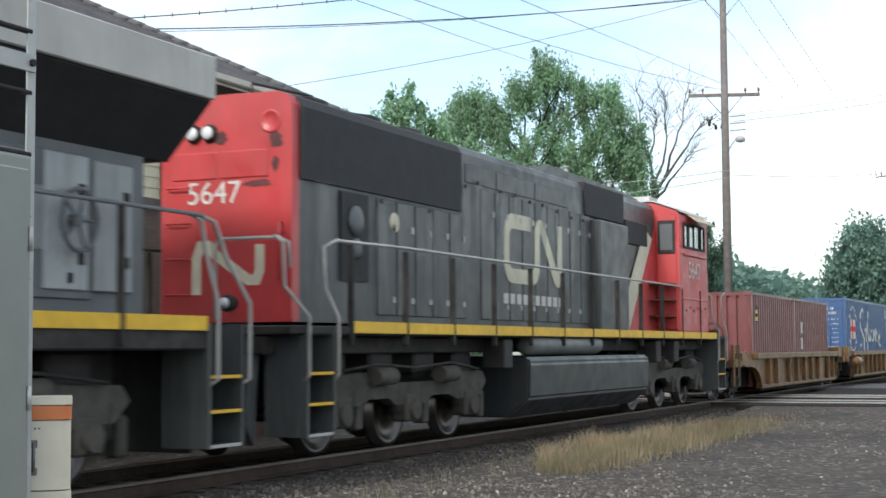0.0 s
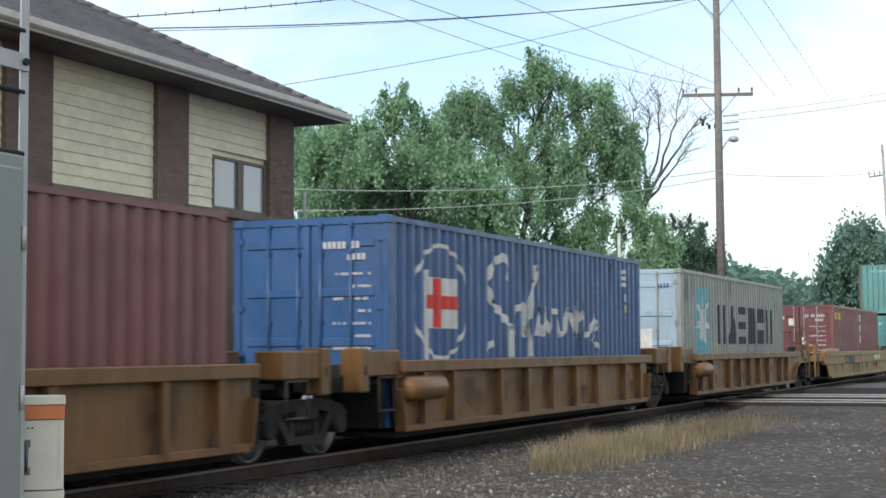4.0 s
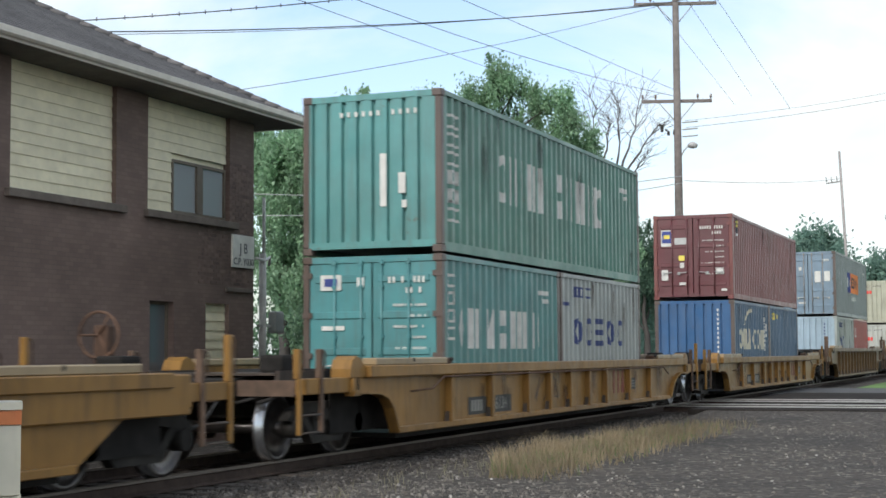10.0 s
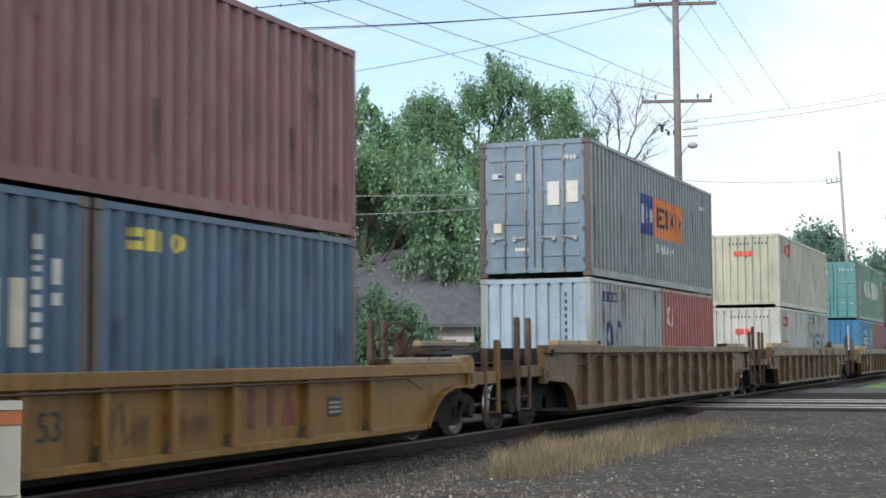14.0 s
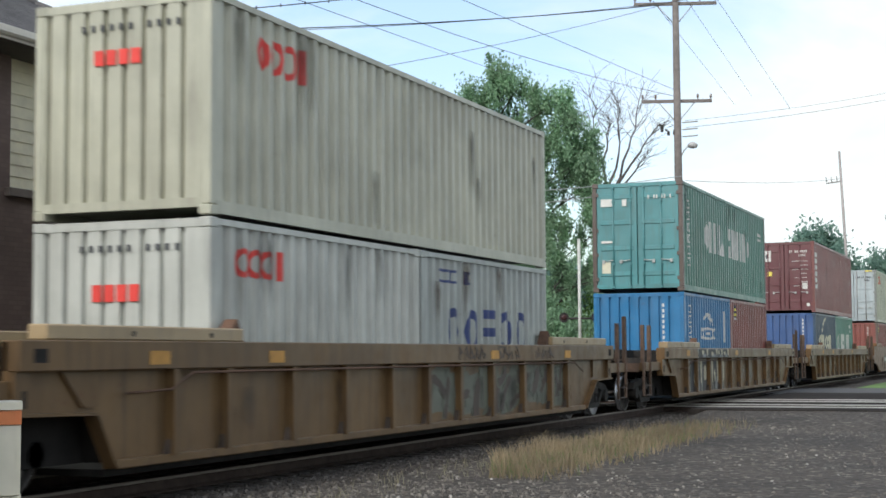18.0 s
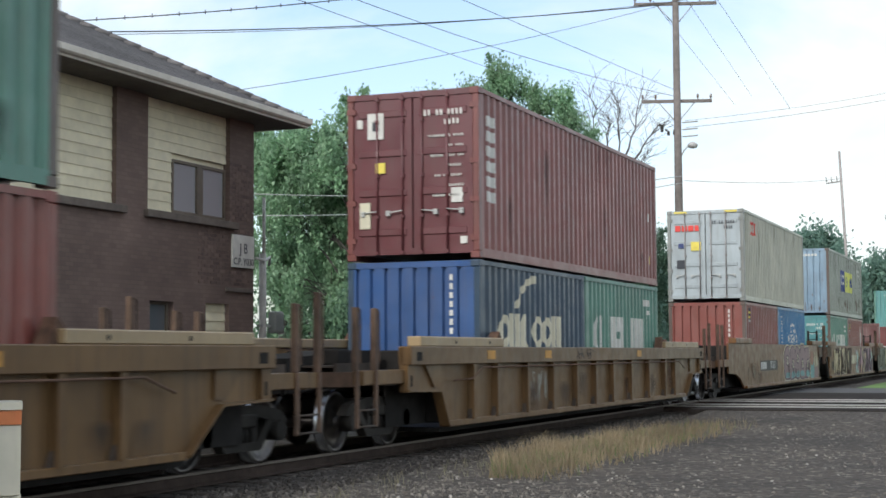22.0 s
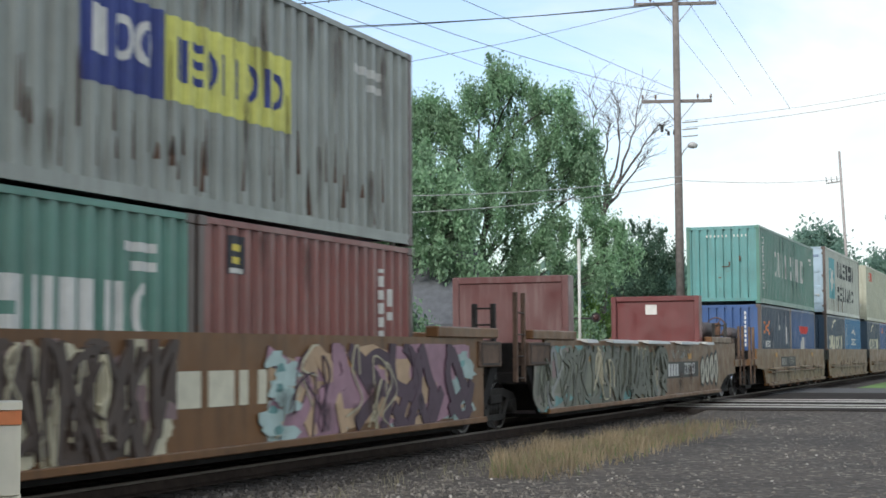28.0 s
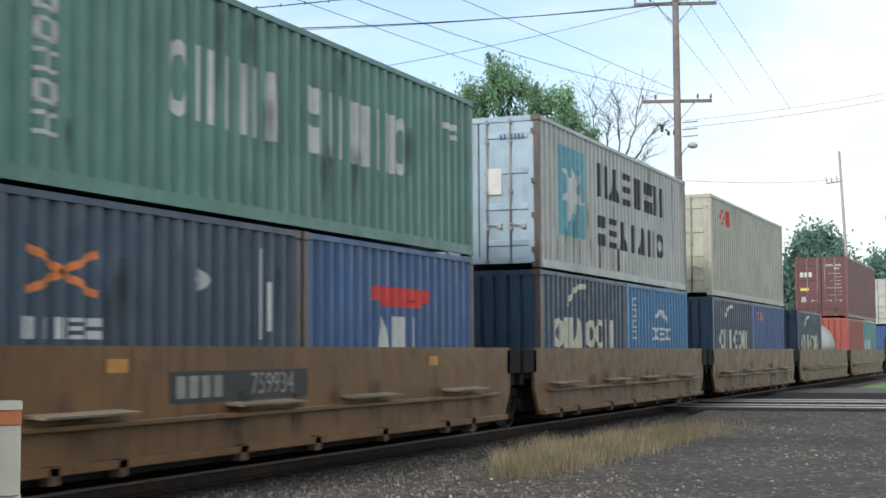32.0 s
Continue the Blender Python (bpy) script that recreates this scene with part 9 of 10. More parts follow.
# the red-framed tank
tank = rolling("tank_container", 375.9, LOW_Z, "white tank in a red steel frame", "tank container")
bm = bmesh.new()
lathe(bm, [(-2.9, 0.3), (-2.75, 0.8), (-2.5, 1.05), (2.5, 1.05), (2.75, 0.8), (2.9, 0.3)], (0, 0, 1.32), "x", 28)
part("tank", bm, WHITEBOX, tank)
for sx in (-1, 1):
    for sy in (-1, 1):
        bm = bmesh.new()
        rbox(bm, *sorted((sx * 3.03, sx * 2.9)), *sorted((sy * 1.219, sy * 1.09)), 0, 2.59, 0.01, 1)
        part("corner_post", bm, REDBOX, tank)
    for zz in (0.0, 2.46):
        bm = bmesh.new()
        box(bm, *sorted((sx * 3.02, sx * 2.91)), -1.09, 1.09, zz, zz + 0.12)
        part("end_beam", bm, REDBOX, tank)
    bm = bmesh.new()
    extrude(bm, [(-1.15, 0.1), (-0.95, 0.1), (1.15, 2.45), (0.95, 2.45)], "x", *sorted((sx * 2.99, sx * 2.94)))
    part("cross_brace", bm, REDBOX, tank)
for sy in (-1, 1):
    bm = bmesh.new()
    rbox(bm, -2.9, 2.9, *sorted((sy * 1.21, sy * 1.1)), 0.02, 0.16, 0.01, 1)
    part("bottom_rail", bm, REDBOX, tank)

# ---------------------------------------------------------------- paint and fittings on the cars


def car_mark(car, x, polys, m, y=-1.403, name="marking"):
    """Flat paint on a car's near side: outlines in metres of the whole train at the clip's start."""
    bm = bmesh.new()
    for poly in polys:
        extrude(bm, [(u - x, v) for u, v in poly], "y", y - 0.004, y)
    return tagged(part(name, bm, m, car), kind="stuff" if len(polys) > 1 else "")


DULLWHITE = plain("dirty_white_lettering", (0.27, 0.26, 0.23), 0.7, 0.0, 0.25)
PLATE = plain("black_number_panel", (0.035, 0.035, 0.033), 0.6)
for car, x, u0, u1, v0, v1, num in ((car_d, 100.35, 95.14, 97.6, 0.74, 1.03, "471440"), (car_e, 124.4, 118.9, 120.95, 0.38, 0.66, "66134"), (car_f, 147.85, 142.5, 144.6, 0.38, 0.66, ""),
                                    (car_k, 265.6, 260.9, 264.1, 0.74, 1.07, "727267"), (car_m, 305.0, 306.3, 309.75, 0.72, 1.12, "727267"), (car_n, 326.6, 322.95, 326.1, 0.84, 1.18, "759934")):
    dy = -0.08 if car is car_d else 0.0
    car_mark(car, x, [rect(u0, u1, v0, v1)], PLATE, -1.403 + dy)
    mid = u0 + (u1 - u0) * 0.42
    ink = WHITE if car in (car_k, car_m) else DULLWHITE
    n_ = 4
    car_mark(car, x, [rect(u0 + 0.12 + (mid - u0 - 0.3) * k / n_, u0 + 0.12 + (mid - u0 - 0.3) * (k + 0.7) / n_, v0 + 0.05, v1 - 0.05) for k in range(n_)], ink, -1.408 + dy)
    if num:
        piece("writing", text_mesh(num, (v1 - v0) * 1.05, ink), car, pose((mid + u1) / 2 - x, -1.411 + dy, (v0 + v1) / 2, 90))
    else:
        car_mark(car, x, [rect(mid + 0.1 + (u1 - mid - 0.2) * k / 5, mid + 0.1 + (u1 - mid - 0.2) * (k + 0.7) / 5, v0 + 0.05, v1 - 0.05) for k in range(5)], ink, -1.408)
# D: dark scrawl and a two-coloured badge
car_mark(car_d, 100.35, stroke([(97.35, 0.7), (97.55, 0.36), (97.7, 0.72), (97.85, 0.4)], 0.05) + stroke([(98.0, 0.7), (98.08, 0.34), (98.3, 0.3)], 0.05) + stroke([(98.35, 0.62), (98.55, 0.7), (98.7, 0.5), (98.5, 0.34)], 0.05)
         + stroke([(98.85, 0.34), (98.98, 0.7), (99.12, 0.36)], 0.05) + stroke([(99.2, 0.6), (99.42, 0.68), (99.5, 0.4), (99.7, 0.34)], 0.05), DARKINK)
car_mark(car_d, 100.35, word(103.0, 104.95, 0.82, 1.04, 'bbb', gap=0.15), WHITE, -1.483)
car_mark(car_d, 100.35, word(103.0, 104.7, 0.52, 0.8, 'iih', lean=0.12), REDINK)
# I: pale and black letters of spray
SPRAY_DK = plain("black_spray_paint", (0.035, 0.04, 0.042), 0.6, 0.0, 0.3)
SPRAY_PALE = plain("pale_spray_paint", (0.42, 0.40, 0.32), 0.6, 0.0, 0.25)


def bubble(u0, u1, v0, v1, n, seed, y, car, x, fat=0.75):
    """Fat sprayed shapes: round blobs with dark outlines."""
    rng_ = random.Random(seed)
    dark, pale = [], []
    for k in range(n):
        cu = u0 + (u1 - u0) * (k + 0.5) / n
        w = (u1 - u0) / n * fat
        h_ = (v1 - v0) * rng_.uniform(0.8, 1.0)
        cv = v0 + h_ / 2
        outline = [(math.cos(q * math.tau / 14), math.sin(q * math.tau / 14)) for q in range(14)]
        f = [rng_.uniform(0.86, 1.1) for _ in outline]
        dark.append([(cu + a * w * 0.72 * g, cv + b * h_ * 0.52 * g) for (a, b), g in zip(outline, f)])
        pale.append([(cu + a * w * 0.58 * g, cv + b * h_ * 0.42 * g) for (a, b), g in zip(outline, f)])
        holes = [(cu - w * 0.05 + a * w * 0.13, cv + h_ * 0.12 * rng_.choice((-1, 1)) + b * h_ * 0.12) for a, b in outline]
        dark_hole = [holes]
        car_mark(car, x, dark_hole, SPRAY_DK, y - 0.008, "graffiti")
    car_mark(car, x, dark, SPRAY_DK, y, "graffiti")
    car_mark(car, x, pale, SPRAY_PALE, y - 0.004, "graffiti")


bubble(310.0, 312.3, 0.45, 1.40, 4, 3, -1.404, car_m, 305.0)
car_mark(car_l, 285.3, word(284.25, 286.4, 0.78, 1.18, 'bbh', gap=0.1), CREAM)


SPRAY = {"mauve": (0.23, 0.155, 0.155), "peach": (0.46, 0.32, 0.20), "pink": (0.33, 0.19, 0.24), "teal": (0.14, 0.30, 0.29), "ice": (0.34, 0.44, 0.42), "cream": (0.50, 0.46, 0.33), "umber": (0.07, 0.05, 0.04),
         "plum": (0.07, 0.04, 0.06), "grey": (0.21, 0.22, 0.215), "ash": (0.30, 0.31, 0.28), "coal": (0.05, 0.05, 0.05), "brick": (0.30, 0.15, 0.10), "ochre": (0.38, 0.22, 0.06), "moss": (0.13, 0.14, 0.11),
         "sage": (0.19, 0.20, 0.15), "stone": (0.235, 0.225, 0.19)}
SPRAY = {k: plain(k + "_spray_paint", c, 0.6, 0.0, 0.22, 4) for k, c in SPRAY.items()}


def layer(car, x, polys, ink, y):
    """Sprayed fields of one colour, each a hair proud of the one before."""
    bm = bmesh.new()
    for k, poly in enumerate(polys):
        extrude(bm, [(u - x, v) for u, v in poly], "y", y - 0.0035 - 0.00012 * k, y)
    tagged(part("graffiti", bm, SPRAY[ink], car), kind="stuff")


def blob(rng_, cu, cv, ru, rv, n=16, wob=0.1):
    """A wobbly rounded field, broader at its foot."""
    out = []
    for k in range(n):
        a = k * math.tau / n
        c, s_ = math.cos(a), math.sin(a)
        f = 1 + rng_.uniform(-wob, wob)
        out.append((cu + math.copysign(abs(c) ** 0.7, c) * ru * f * (1.1 - 0.18 * s_), cv + math.copysign(abs(s_) ** 0.7, s_) * rv * f))
    return out


def throw_up(car, x, u0, u1, v0, v1, n, seed, fill, edge, halo, eye="cream"):
    """Fat rounded signs side by side: halo, outline, fill, eyes, feet in a second colour."""
    rng_ = random.Random(seed)
    w, h_ = (u1 - u0) / n, (v1 - v0)
    cs = [(u0 + w * (k + 0.5), v0 + h_ / 2 + rng_.uniform(-.03, .03) * h_) for k in range(n)]
    seeds = [rng_.random() for _ in cs]
    put = lambda f: [blob(random.Random(sd), cu, cv, w * 0.56 * f, h_ * 0.47 * (1 - (1 - f) * 0.6)) for (cu, cv), sd in zip(cs, seeds)]
    layer(car, x, put(1.18), halo, -1.4)
    layer(car, x, put(1.05), edge, -1.404)
    layer(car, x, put(0.92), fill, -1.408)
    layer(car, x, [blob(rng_, cu + rng_.uniform(-.1, .1) * w, v0 + h_ * 0.18, w * 0.34, h_ * 0.09, 12, 0.25) for cu, cv in cs], "teal", -1.412)
    eyes = [(cu + rng_.uniform(-.12, .12) * w, cv + h_ * rng_.uniform(-0.12, 0.16)) for cu, cv in cs]
    layer(car, x, [blob(rng_, cu, cv, w * 0.19, h_ * 0.16, 12, 0.05) for cu, cv in eyes], edge, -1.416)
    layer(car, x, [blob(rng_, cu, cv, w * 0.13, h_ * 0.115, 12, 0.05) for cu, cv in eyes], eye, -1.420)
    layer(car, x, [blob(rng_, cu, cv, w * 0.06, h_ * 0.06, 10, 0.05) for cu, cv in eyes], edge, -1.424)


def wild(car, x, u0, u1, v0, v1, n, seed, fills, edge, backs):
    """Interlocked angular strokes with dark rims over ragged coloured clouds."""
    rng_ = random.Random(seed)
    w, h_ = (u1 - u0) / n, v1 - v0
    for k, b_ in enumerate(backs):
        layer(car, x, [blob(rng_, u0 + w * (q + 0.5), v0 + h_ * rng_.uniform(0.4, 0.6), w * rng_.uniform(0.6, 0.8), h_ * rng_.uniform(0.36, 0.46), 18, 0.14) for q in range(k % 2, n, 2 if k else 1)], b_, -1.399 - 0.002 * k)
    rims, body = [], {f: [] for f in fills}
    for q in range(n):
        for j in range(5):
            cu, cv = u0 + w * (q + rng_.uniform(0.1, 0.9)), v0 + h_ * rng_.uniform(0.22, 0.78)
            a = rng_.choice((1.45, 1.7, 1.2, 0.35, 2.7, 0.9)) + rng_.uniform(-.2, .2)
            ln, th = h_ * rng_.uniform(0.2, 0.42), rng_.uniform(0.055, 0.10)
            d, m = Vector((math.cos(a), math.sin(a))), Vector((-math.sin(a), math.cos(a)))
            c = Vector((cu, cv))
            e = m * rng_.uniform(-0.15, 0.15)

            def shape(g):
                out = [c - d * (ln + g) - m * (th + g), c - m * (th * 0.7 + g) + e, c + d * (ln + g) - m * (th + g), c + d * (ln + g + th * 1.4), c + d * (ln + g) + m * (th + g), c + m * (th * 0.7 + g) + e, c - d * (ln + g) + m * (th + g)]
                return [(p.x, min(max(p.y, v0), v1)) for p in out]
            rims.append(shape(0.035))
            body[fills[(q + j) % len(fills)]].append(shape(0.0))
    layer(car, x, rims, edge, -1.404)
    for k, (f, polys) in enumerate(body.items()):
        layer(car, x, polys, f, -1.4125 - 0.0022 * k)


def smooth(pts, n=5):
    """A rounded line through the points given."""
    p = [Vector(q) for q in pts]
    p = [p[0]] + p + [p[-1]]
    out = []
    for k in range(1, len(p) - 2):
        a, b, c, d = p[k - 1:k + 3]
        for q in range(n):
            f = q / n
            out.append(tuple(0.5 * (2 * b + (c - a) * f + (2 * a - 5 * b + 4 * c - d) * f * f + (3 * b - a - 3 * c + d) * f ** 3)))
    return out + [tuple(p[-2])]


def swirl(rng_, cu, cv, w, h_, v0, v1):
    """One looping stroke of a sprayed sign."""
    pts = [(cu + rng_.uniform(-.6, .6) * w, cv + h_ * q + rng_.uniform(-.12, .12) * h_) for q in rng_.choice(((-.45, 0.1, .45, .2, -.1), (.45, .1, -.2, -.45, -.2), (-.3, .4, .1, -.4, .0), (.0, .45, .1, -.3, -.45)))]
    return [(u, min(max(v, v0 + 0.03), v1 - 0.03)) for u, v in smooth(pts)]


def burner(car, x, u0, u1, v0, v1, n, seed, grounds, fills, rim, glint, fat=0.10, edge=0.035, fine=1):
    """A dense sprayed picture: clouds of colour, interlaced rounded strokes with dark rims and thin pale lines."""
    rng_ = random.Random(seed)
    w, h_ = (u1 - u0) / n, v1 - v0
    for k, g in enumerate(grounds):
        cells = []
        for q in range(n * 2):
            cu, cv = u0 + (u1 - u0) * rng_.random(), v0 + h_ * rng_.uniform(0.15, 0.85)
            ru, rv = w * rng_.uniform(0.35, 0.75), h_ * rng_.uniform(0.12, 0.26)
            cells.append([(min(max(a, u0 - 0.1), u1 + 0.1), min(max(b, v0), v1)) for a, b in blob(rng_, cu, cv, ru, rv, 14, 0.22)])
        layer(car, x, cells, g, -1.400 - 0.0016 * k)
    y = -1.400 - 0.0016 * len(grounds) - 0.001
    lines = [swirl(rng_, u0 + w * (q // 2 + rng_.uniform(0.2, 0.8)), v0 + h_ / 2, w, h_, v0, v1) for q in range(n * 2)]
    cut = lambda polys: [[(a, min(max(b, v0), v1)) for a, b in p] for p in polys]
    layer(car, x, cut([p for ln in lines for p in stroke(ln, fat + edge)]), rim, y)
    for k, f in enumerate(fills):
        layer(car, x, cut([p for ln in lines[k::len(fills)] for p in stroke(ln, fat)]), f, y - 0.006 - 0.002 * k)
    y -= 0.006 + 0.002 * len(fills) + 0.002
    thin = [swirl(rng_, u0 + (u1 - u0) * rng_.random(), v0 + h_ / 2 + rng_.uniform(-.2, .2), w * 0.7, h_ * 0.8, v0, v1) for _ in range(n * fine)]
    layer(car, x, cut([p for ln in thin[::2] for p in stroke(ln, 0.022)]), glint, y)
    layer(car, x, cut([p for ln in thin[1::2] for p in stroke(ln, 0.022)]), rim, y - 0.002)


def slabs(car, x, us, v0, v1, y, seed, drops=True):
    """Dark sprayed slabs with thin pale rims, pale wedges between them and pale drops inside."""
    rng_ = random.Random(seed)
    h_ = v1 - v0
    pale, dark, grey_, drop = [], [], [], []
    for a, b in zip(us, us[1:]):
        l0, l1 = rng_.uniform(-.08, .08), rng_.uniform(-.08, .08)
        pale.append([(a, v0), (b, v0), (b + l1, v1), (a + l0, v1)])
        dark.append([(a + 0.05, v0), (b - 0.05, v0), (b + l1 * 0.6 - 0.08, v0 + h_ * 0.93), (a + l0 * 0.6 + 0.08, v0 + h_ * 0.93)])
        m, w = (a + b) / 2, (b - a)
        grey_.append([(m - w * 0.1, v0 + h_ * 0.05), (m + w * 0.3, v0 + h_ * 0.05), (m + w * 0.26, v0 + h_ * 0.4), (m - w * 0.05, v0 + h_ * 0.45)])
        if drops:
            drop.append(blob(rng_, m - w * rng_.uniform(-.15, .25), v0 + h_ * rng_.uniform(0.3, 0.6), w * 0.10, h_ * 0.22, 12, 0.15))
            drop.append([(b - 0.14, v0 + h_ * 0.25), (b - 0.04, v0 + h_ * 0.3), (b, v0 + h_ * 0.95), (b - 0.22, v0 + h_ * 0.95)])
    for k, (polys, ink) in enumerate(((pale, "ash"), (dark, "coal"), (grey_, "grey"), (drop, "cream"))):
        layer(car, x, polys, ink, y - 0.004 * k)


slabs(car_i, 218.6, (212.06, 213.5, 214.9, 215.6, 216.37), 0.30, 1.16, -1.4, 81)
slabs(car_i, 218.6, (212.54, 213.7, 214.9, 215.6, 216.45), 1.205, 1.445, -1.531, 82)
throw_up(car_k, 265.6, 265.6, 271.45, 0.3, 1.58, 5, 41, "mauve", "plum", "cream")
layer(car_k, 265.6, [blob(random.Random(5), 272.2, 0.62, 0.42, 0.34, 16, 0.08)], "teal", -1.402)
layer(car_k, 265.6, [blob(random.Random(6), 272.9, 0.55, 0.7, 0.24, 16, 0.1)], "mauve", -1.4)
layer(car_k, 265.6, [blob(random.Random(7), 272.1, 1.1, 0.28, 0.28, 16, 0.06)], "brick", -1.404)
burner(car_l, 285.3, 278.6, 284.3, 0.3, 1.52, 13, 2, ["cream", "umber", "mauve", "umber", "cream"], ["umber", "cream", "umber", "umber"], "umber", "cream", 0.075, 0.016, 3)
burner(car_l, 285.3, 286.5, 292.9, 0.3, 1.5, 6, 3, ["ice", "peach", "pink", "peach", "pink"], ["peach", "pink", "peach", "pink"], "plum", "cream", 0.2, 0.014, 2)
splash = random.Random(19)
for u, k in ((286.75, 9), (292.7, 8)):
    layer(car_l, 285.3, [blob(splash, u + splash.uniform(-.35, .35), 0.4 + 1.0 * q / k, 0.24, 0.1, 11, 0.4) for q in range(k)], "ice", -1.428)
    layer(car_l, 285.3, [blob(splash, u + splash.uniform(-.3, .3), 0.45 + 1.0 * q / 4, 0.09, 0.05, 9, 0.3) for q in range(4)], "teal", -1.431)
burner(car_m, 305.0, 296.4, 306.0, 0.28, 1.5, 14, 4, ["moss", "stone", "teal", "sage", "moss", "stone", "sage"], ["stone", "sage", "ash", "grey"], "moss", "cream", 0.11, 0.018, 2)
layer(car_m, 305.0, [blob(splash, 296.9 + 0.62 * q, 0.42 + splash.uniform(-.06, .1), 0.34, 0.085, 12, 0.3) for q in range(14) if q % 4 != 3], "teal", -1.4105)
layer(car_m, 305.0, [blob(splash, 297.6, 1.05, 0.3, 0.22, 12, 0.25), blob(splash, 298.1, 1.3, 0.22, 0.14, 12, 0.25)], "mauve", -1.4105)
# star outline and dark figures on the car before
star = [(278.6 + (0.46 if q % 2 else 0.19) * math.cos(math.pi * (q + 0.6) / 5), 1.12 + (0.40 if q % 2 else 0.17) * math.sin(math.pi * (q + 0.6) / 5)) for q in range(11)]
layer(car_l, 285.3, stroke(star, 0.03), "cream", -1.43)
layer(car_l, 285.3, word(277.72, 278.3, 0.58, 0.92, 'bb', gap=0.12), "coal", -1.43)
wild(car_h, 194.65, 194.8, 201.3, 0.36, 1.16, 9, 5, ["moss", "umber"], "moss", ["moss", "moss"])
def scribble(car, x, u0, u1, v0, v1, n, seed, ink, y, w=0.03):
    """A loose sprayed tag: looping thin lines."""
    rng_ = random.Random(seed)
    polys = []
    for k in range(n):
        cu = u0 + (u1 - u0) * (k + 0.5) / n
        pts = [(cu + rng_.uniform(-.6, .6) * (u1 - u0) / n, v0 + (v1 - v0) * q) for q in (rng_.random(), 0.95, 0.1, rng_.random(), 0.6, 0.0)]
        polys += stroke(pts, w)
    layer(car, x, polys, ink, y)


for k, (car, half_) in enumerate(((car_a, 6.0), (car_b, 6.0), (car_c, 6.0), (car_d, 7.6), (car_e, 7.8), (car_f, 7.8), (car_g, 7.8), (car_h, 7.8), (car_i, 7.8), (car_j, 7.8), (car_k, 7.4), (car_l, 7.4), (car_m, 7.4), (car_n, 6.2), (car_o, 6.2), (car_p, 6.2))):
    rng_ = random.Random(400 + k)
    for _ in range(12):
        u, w_ = rng_.uniform(-half_, half_ - 0.7), rng_.uniform(0.2, 0.8)
        z1 = rng_.uniform(0.7, 1.05)
        bm = bmesh.new()
        extrude(bm, [(u, max(0.33, z1 - rng_.uniform(0.3, 0.7))), (u + w_, max(0.33, z1 - 0.6)), (u + w_, z1), (u, z1)], "y", -1.4395, -1.4375)
        part("stain", bm, GRIMERUN if rng_.random() < 0.6 else RUSTRUN, car)
FADED_RED = plain("faded_red_lettering", (0.20, 0.06, 0.045), 0.7, 0.0, 0.3, 6)
car_mark(car_e, 124.4, word(127.3, 128.35, 0.5, 0.98, 'iiv', gap=0.2), FADED_RED)
car_mark(car_f, 147.85, word(150.4, 151.75, 0.5, 0.96, 'iiv', gap=0.2), FADED_RED)
for car, x, u in ((car_e, 124.4, 128.86), (car_f, 147.85, 152.6)):
    car_mark(car, x, [rect(u, u + 0.38, 0.55, 0.80)], SPRAY_DK)
    layer(car, x, [rect(u + 0.03, u + 0.35, 0.6 + 0.06 * k, 0.63 + 0.06 * k) for k in range(3)], "ash", -1.408)
piece("writing", text_mesh("53", 0.40, DARKINK), car_f, pose(146.85 - 147.85, -1.409, 0.68, 90))
for u0, u1 in ((299.2, 299.9), (301.0, 303.05), (304.0, 306.07), (307.25, 309.3), (310.3, 311.15)):
    bm = bmesh.new()
    extrude(bm, [(-1.56, 1.55), (-1.54, 1.615), (-1.28, 1.635), (-1.28, 1.605)], "x", u0 - 305.0, u1 - 305.0)
    part("top_step", bm, GALV, car_m, "worn pale steel step on the car's rim")
for car in (car_k, car_l, car_m):
    for q in (-1, 1):
        for s in (-1, 1):
            bm = bmesh.new()
            rbox(bm, *sorted((q * 8.95, q * 6.3)), *sorted((s * 1.46, s * 1.24)), 1.60, 1.77, 0.02, 1)
            part("end_coping", bm, ORB, car)
        if q < 0:
            continue
        for yy in (-1.2, -0.86):
            bm = bmesh.new()
            rbox(bm, q * 9.4 - 0.05, q * 9.4 + 0.05, yy - 0.04, yy + 0.04, 0.9, 2.2, 0.01, 1)
            part("ladder_stile", bm, BLACK, car)
        for k in range(5):
            bm = bmesh.new()
            rod(bm, (q * 9.4, -1.2, 1.0 + 0.28 * k), (q * 9.4, -0.86, 1.0 + 0.28 * k), 0.016, 6)
            part("ladder_rung", bm, BLACK, car)
for car, x, u, z in ((car_c, 78.65, 79.0, 0.62), (car_b, 62.8, 60.65, 0.66)):
    piece("writing", text_mesh("40", 0.42, P("faded_black_lettering", (0.07, 0.05, 0.035))), car, pose(u - x, -1.409, z, 90))
scribble(car_k, 265.6, 272.6, 273.6, 0.75, 1.35, 5, 60, "cream", -1.406, 0.05)
scribble(car_h, 194.65, 195.5, 196.7, 1.26, 1.47, 5, 61, "umber", -1.531)
scribble(car_h, 194.65, 197.3, 198.4, 1.26, 1.47, 4, 62, "umber", -1.531)
scribble(car_h, 194.65, 199.3, 200.3, 1.26, 1.46, 4, 63, "umber", -1.531)
scribble(car_i, 218.6, 219.0, 221.0, 0.45, 1.05, 5, 64, "ash", -1.401, 0.025)
scribble(car_j, 242.1, 237.8, 239.0, 0.5, 1.05, 4, 65, "ash", -1.401, 0.025)
scribble(car_j, 242.1, 240.4, 241.6, 1.24, 1.44, 4, 66, "umber", -1.531, 0.025)
scribble(car_m, 305.0, 306.7, 308.9, 1.2, 1.42, 7, 67, "ash", -1.401, 0.025)
scribble(car_e, 124.4, 122.2, 124.4, 0.5, 0.95, 4, 68, "umber", -1.401, 0.02)
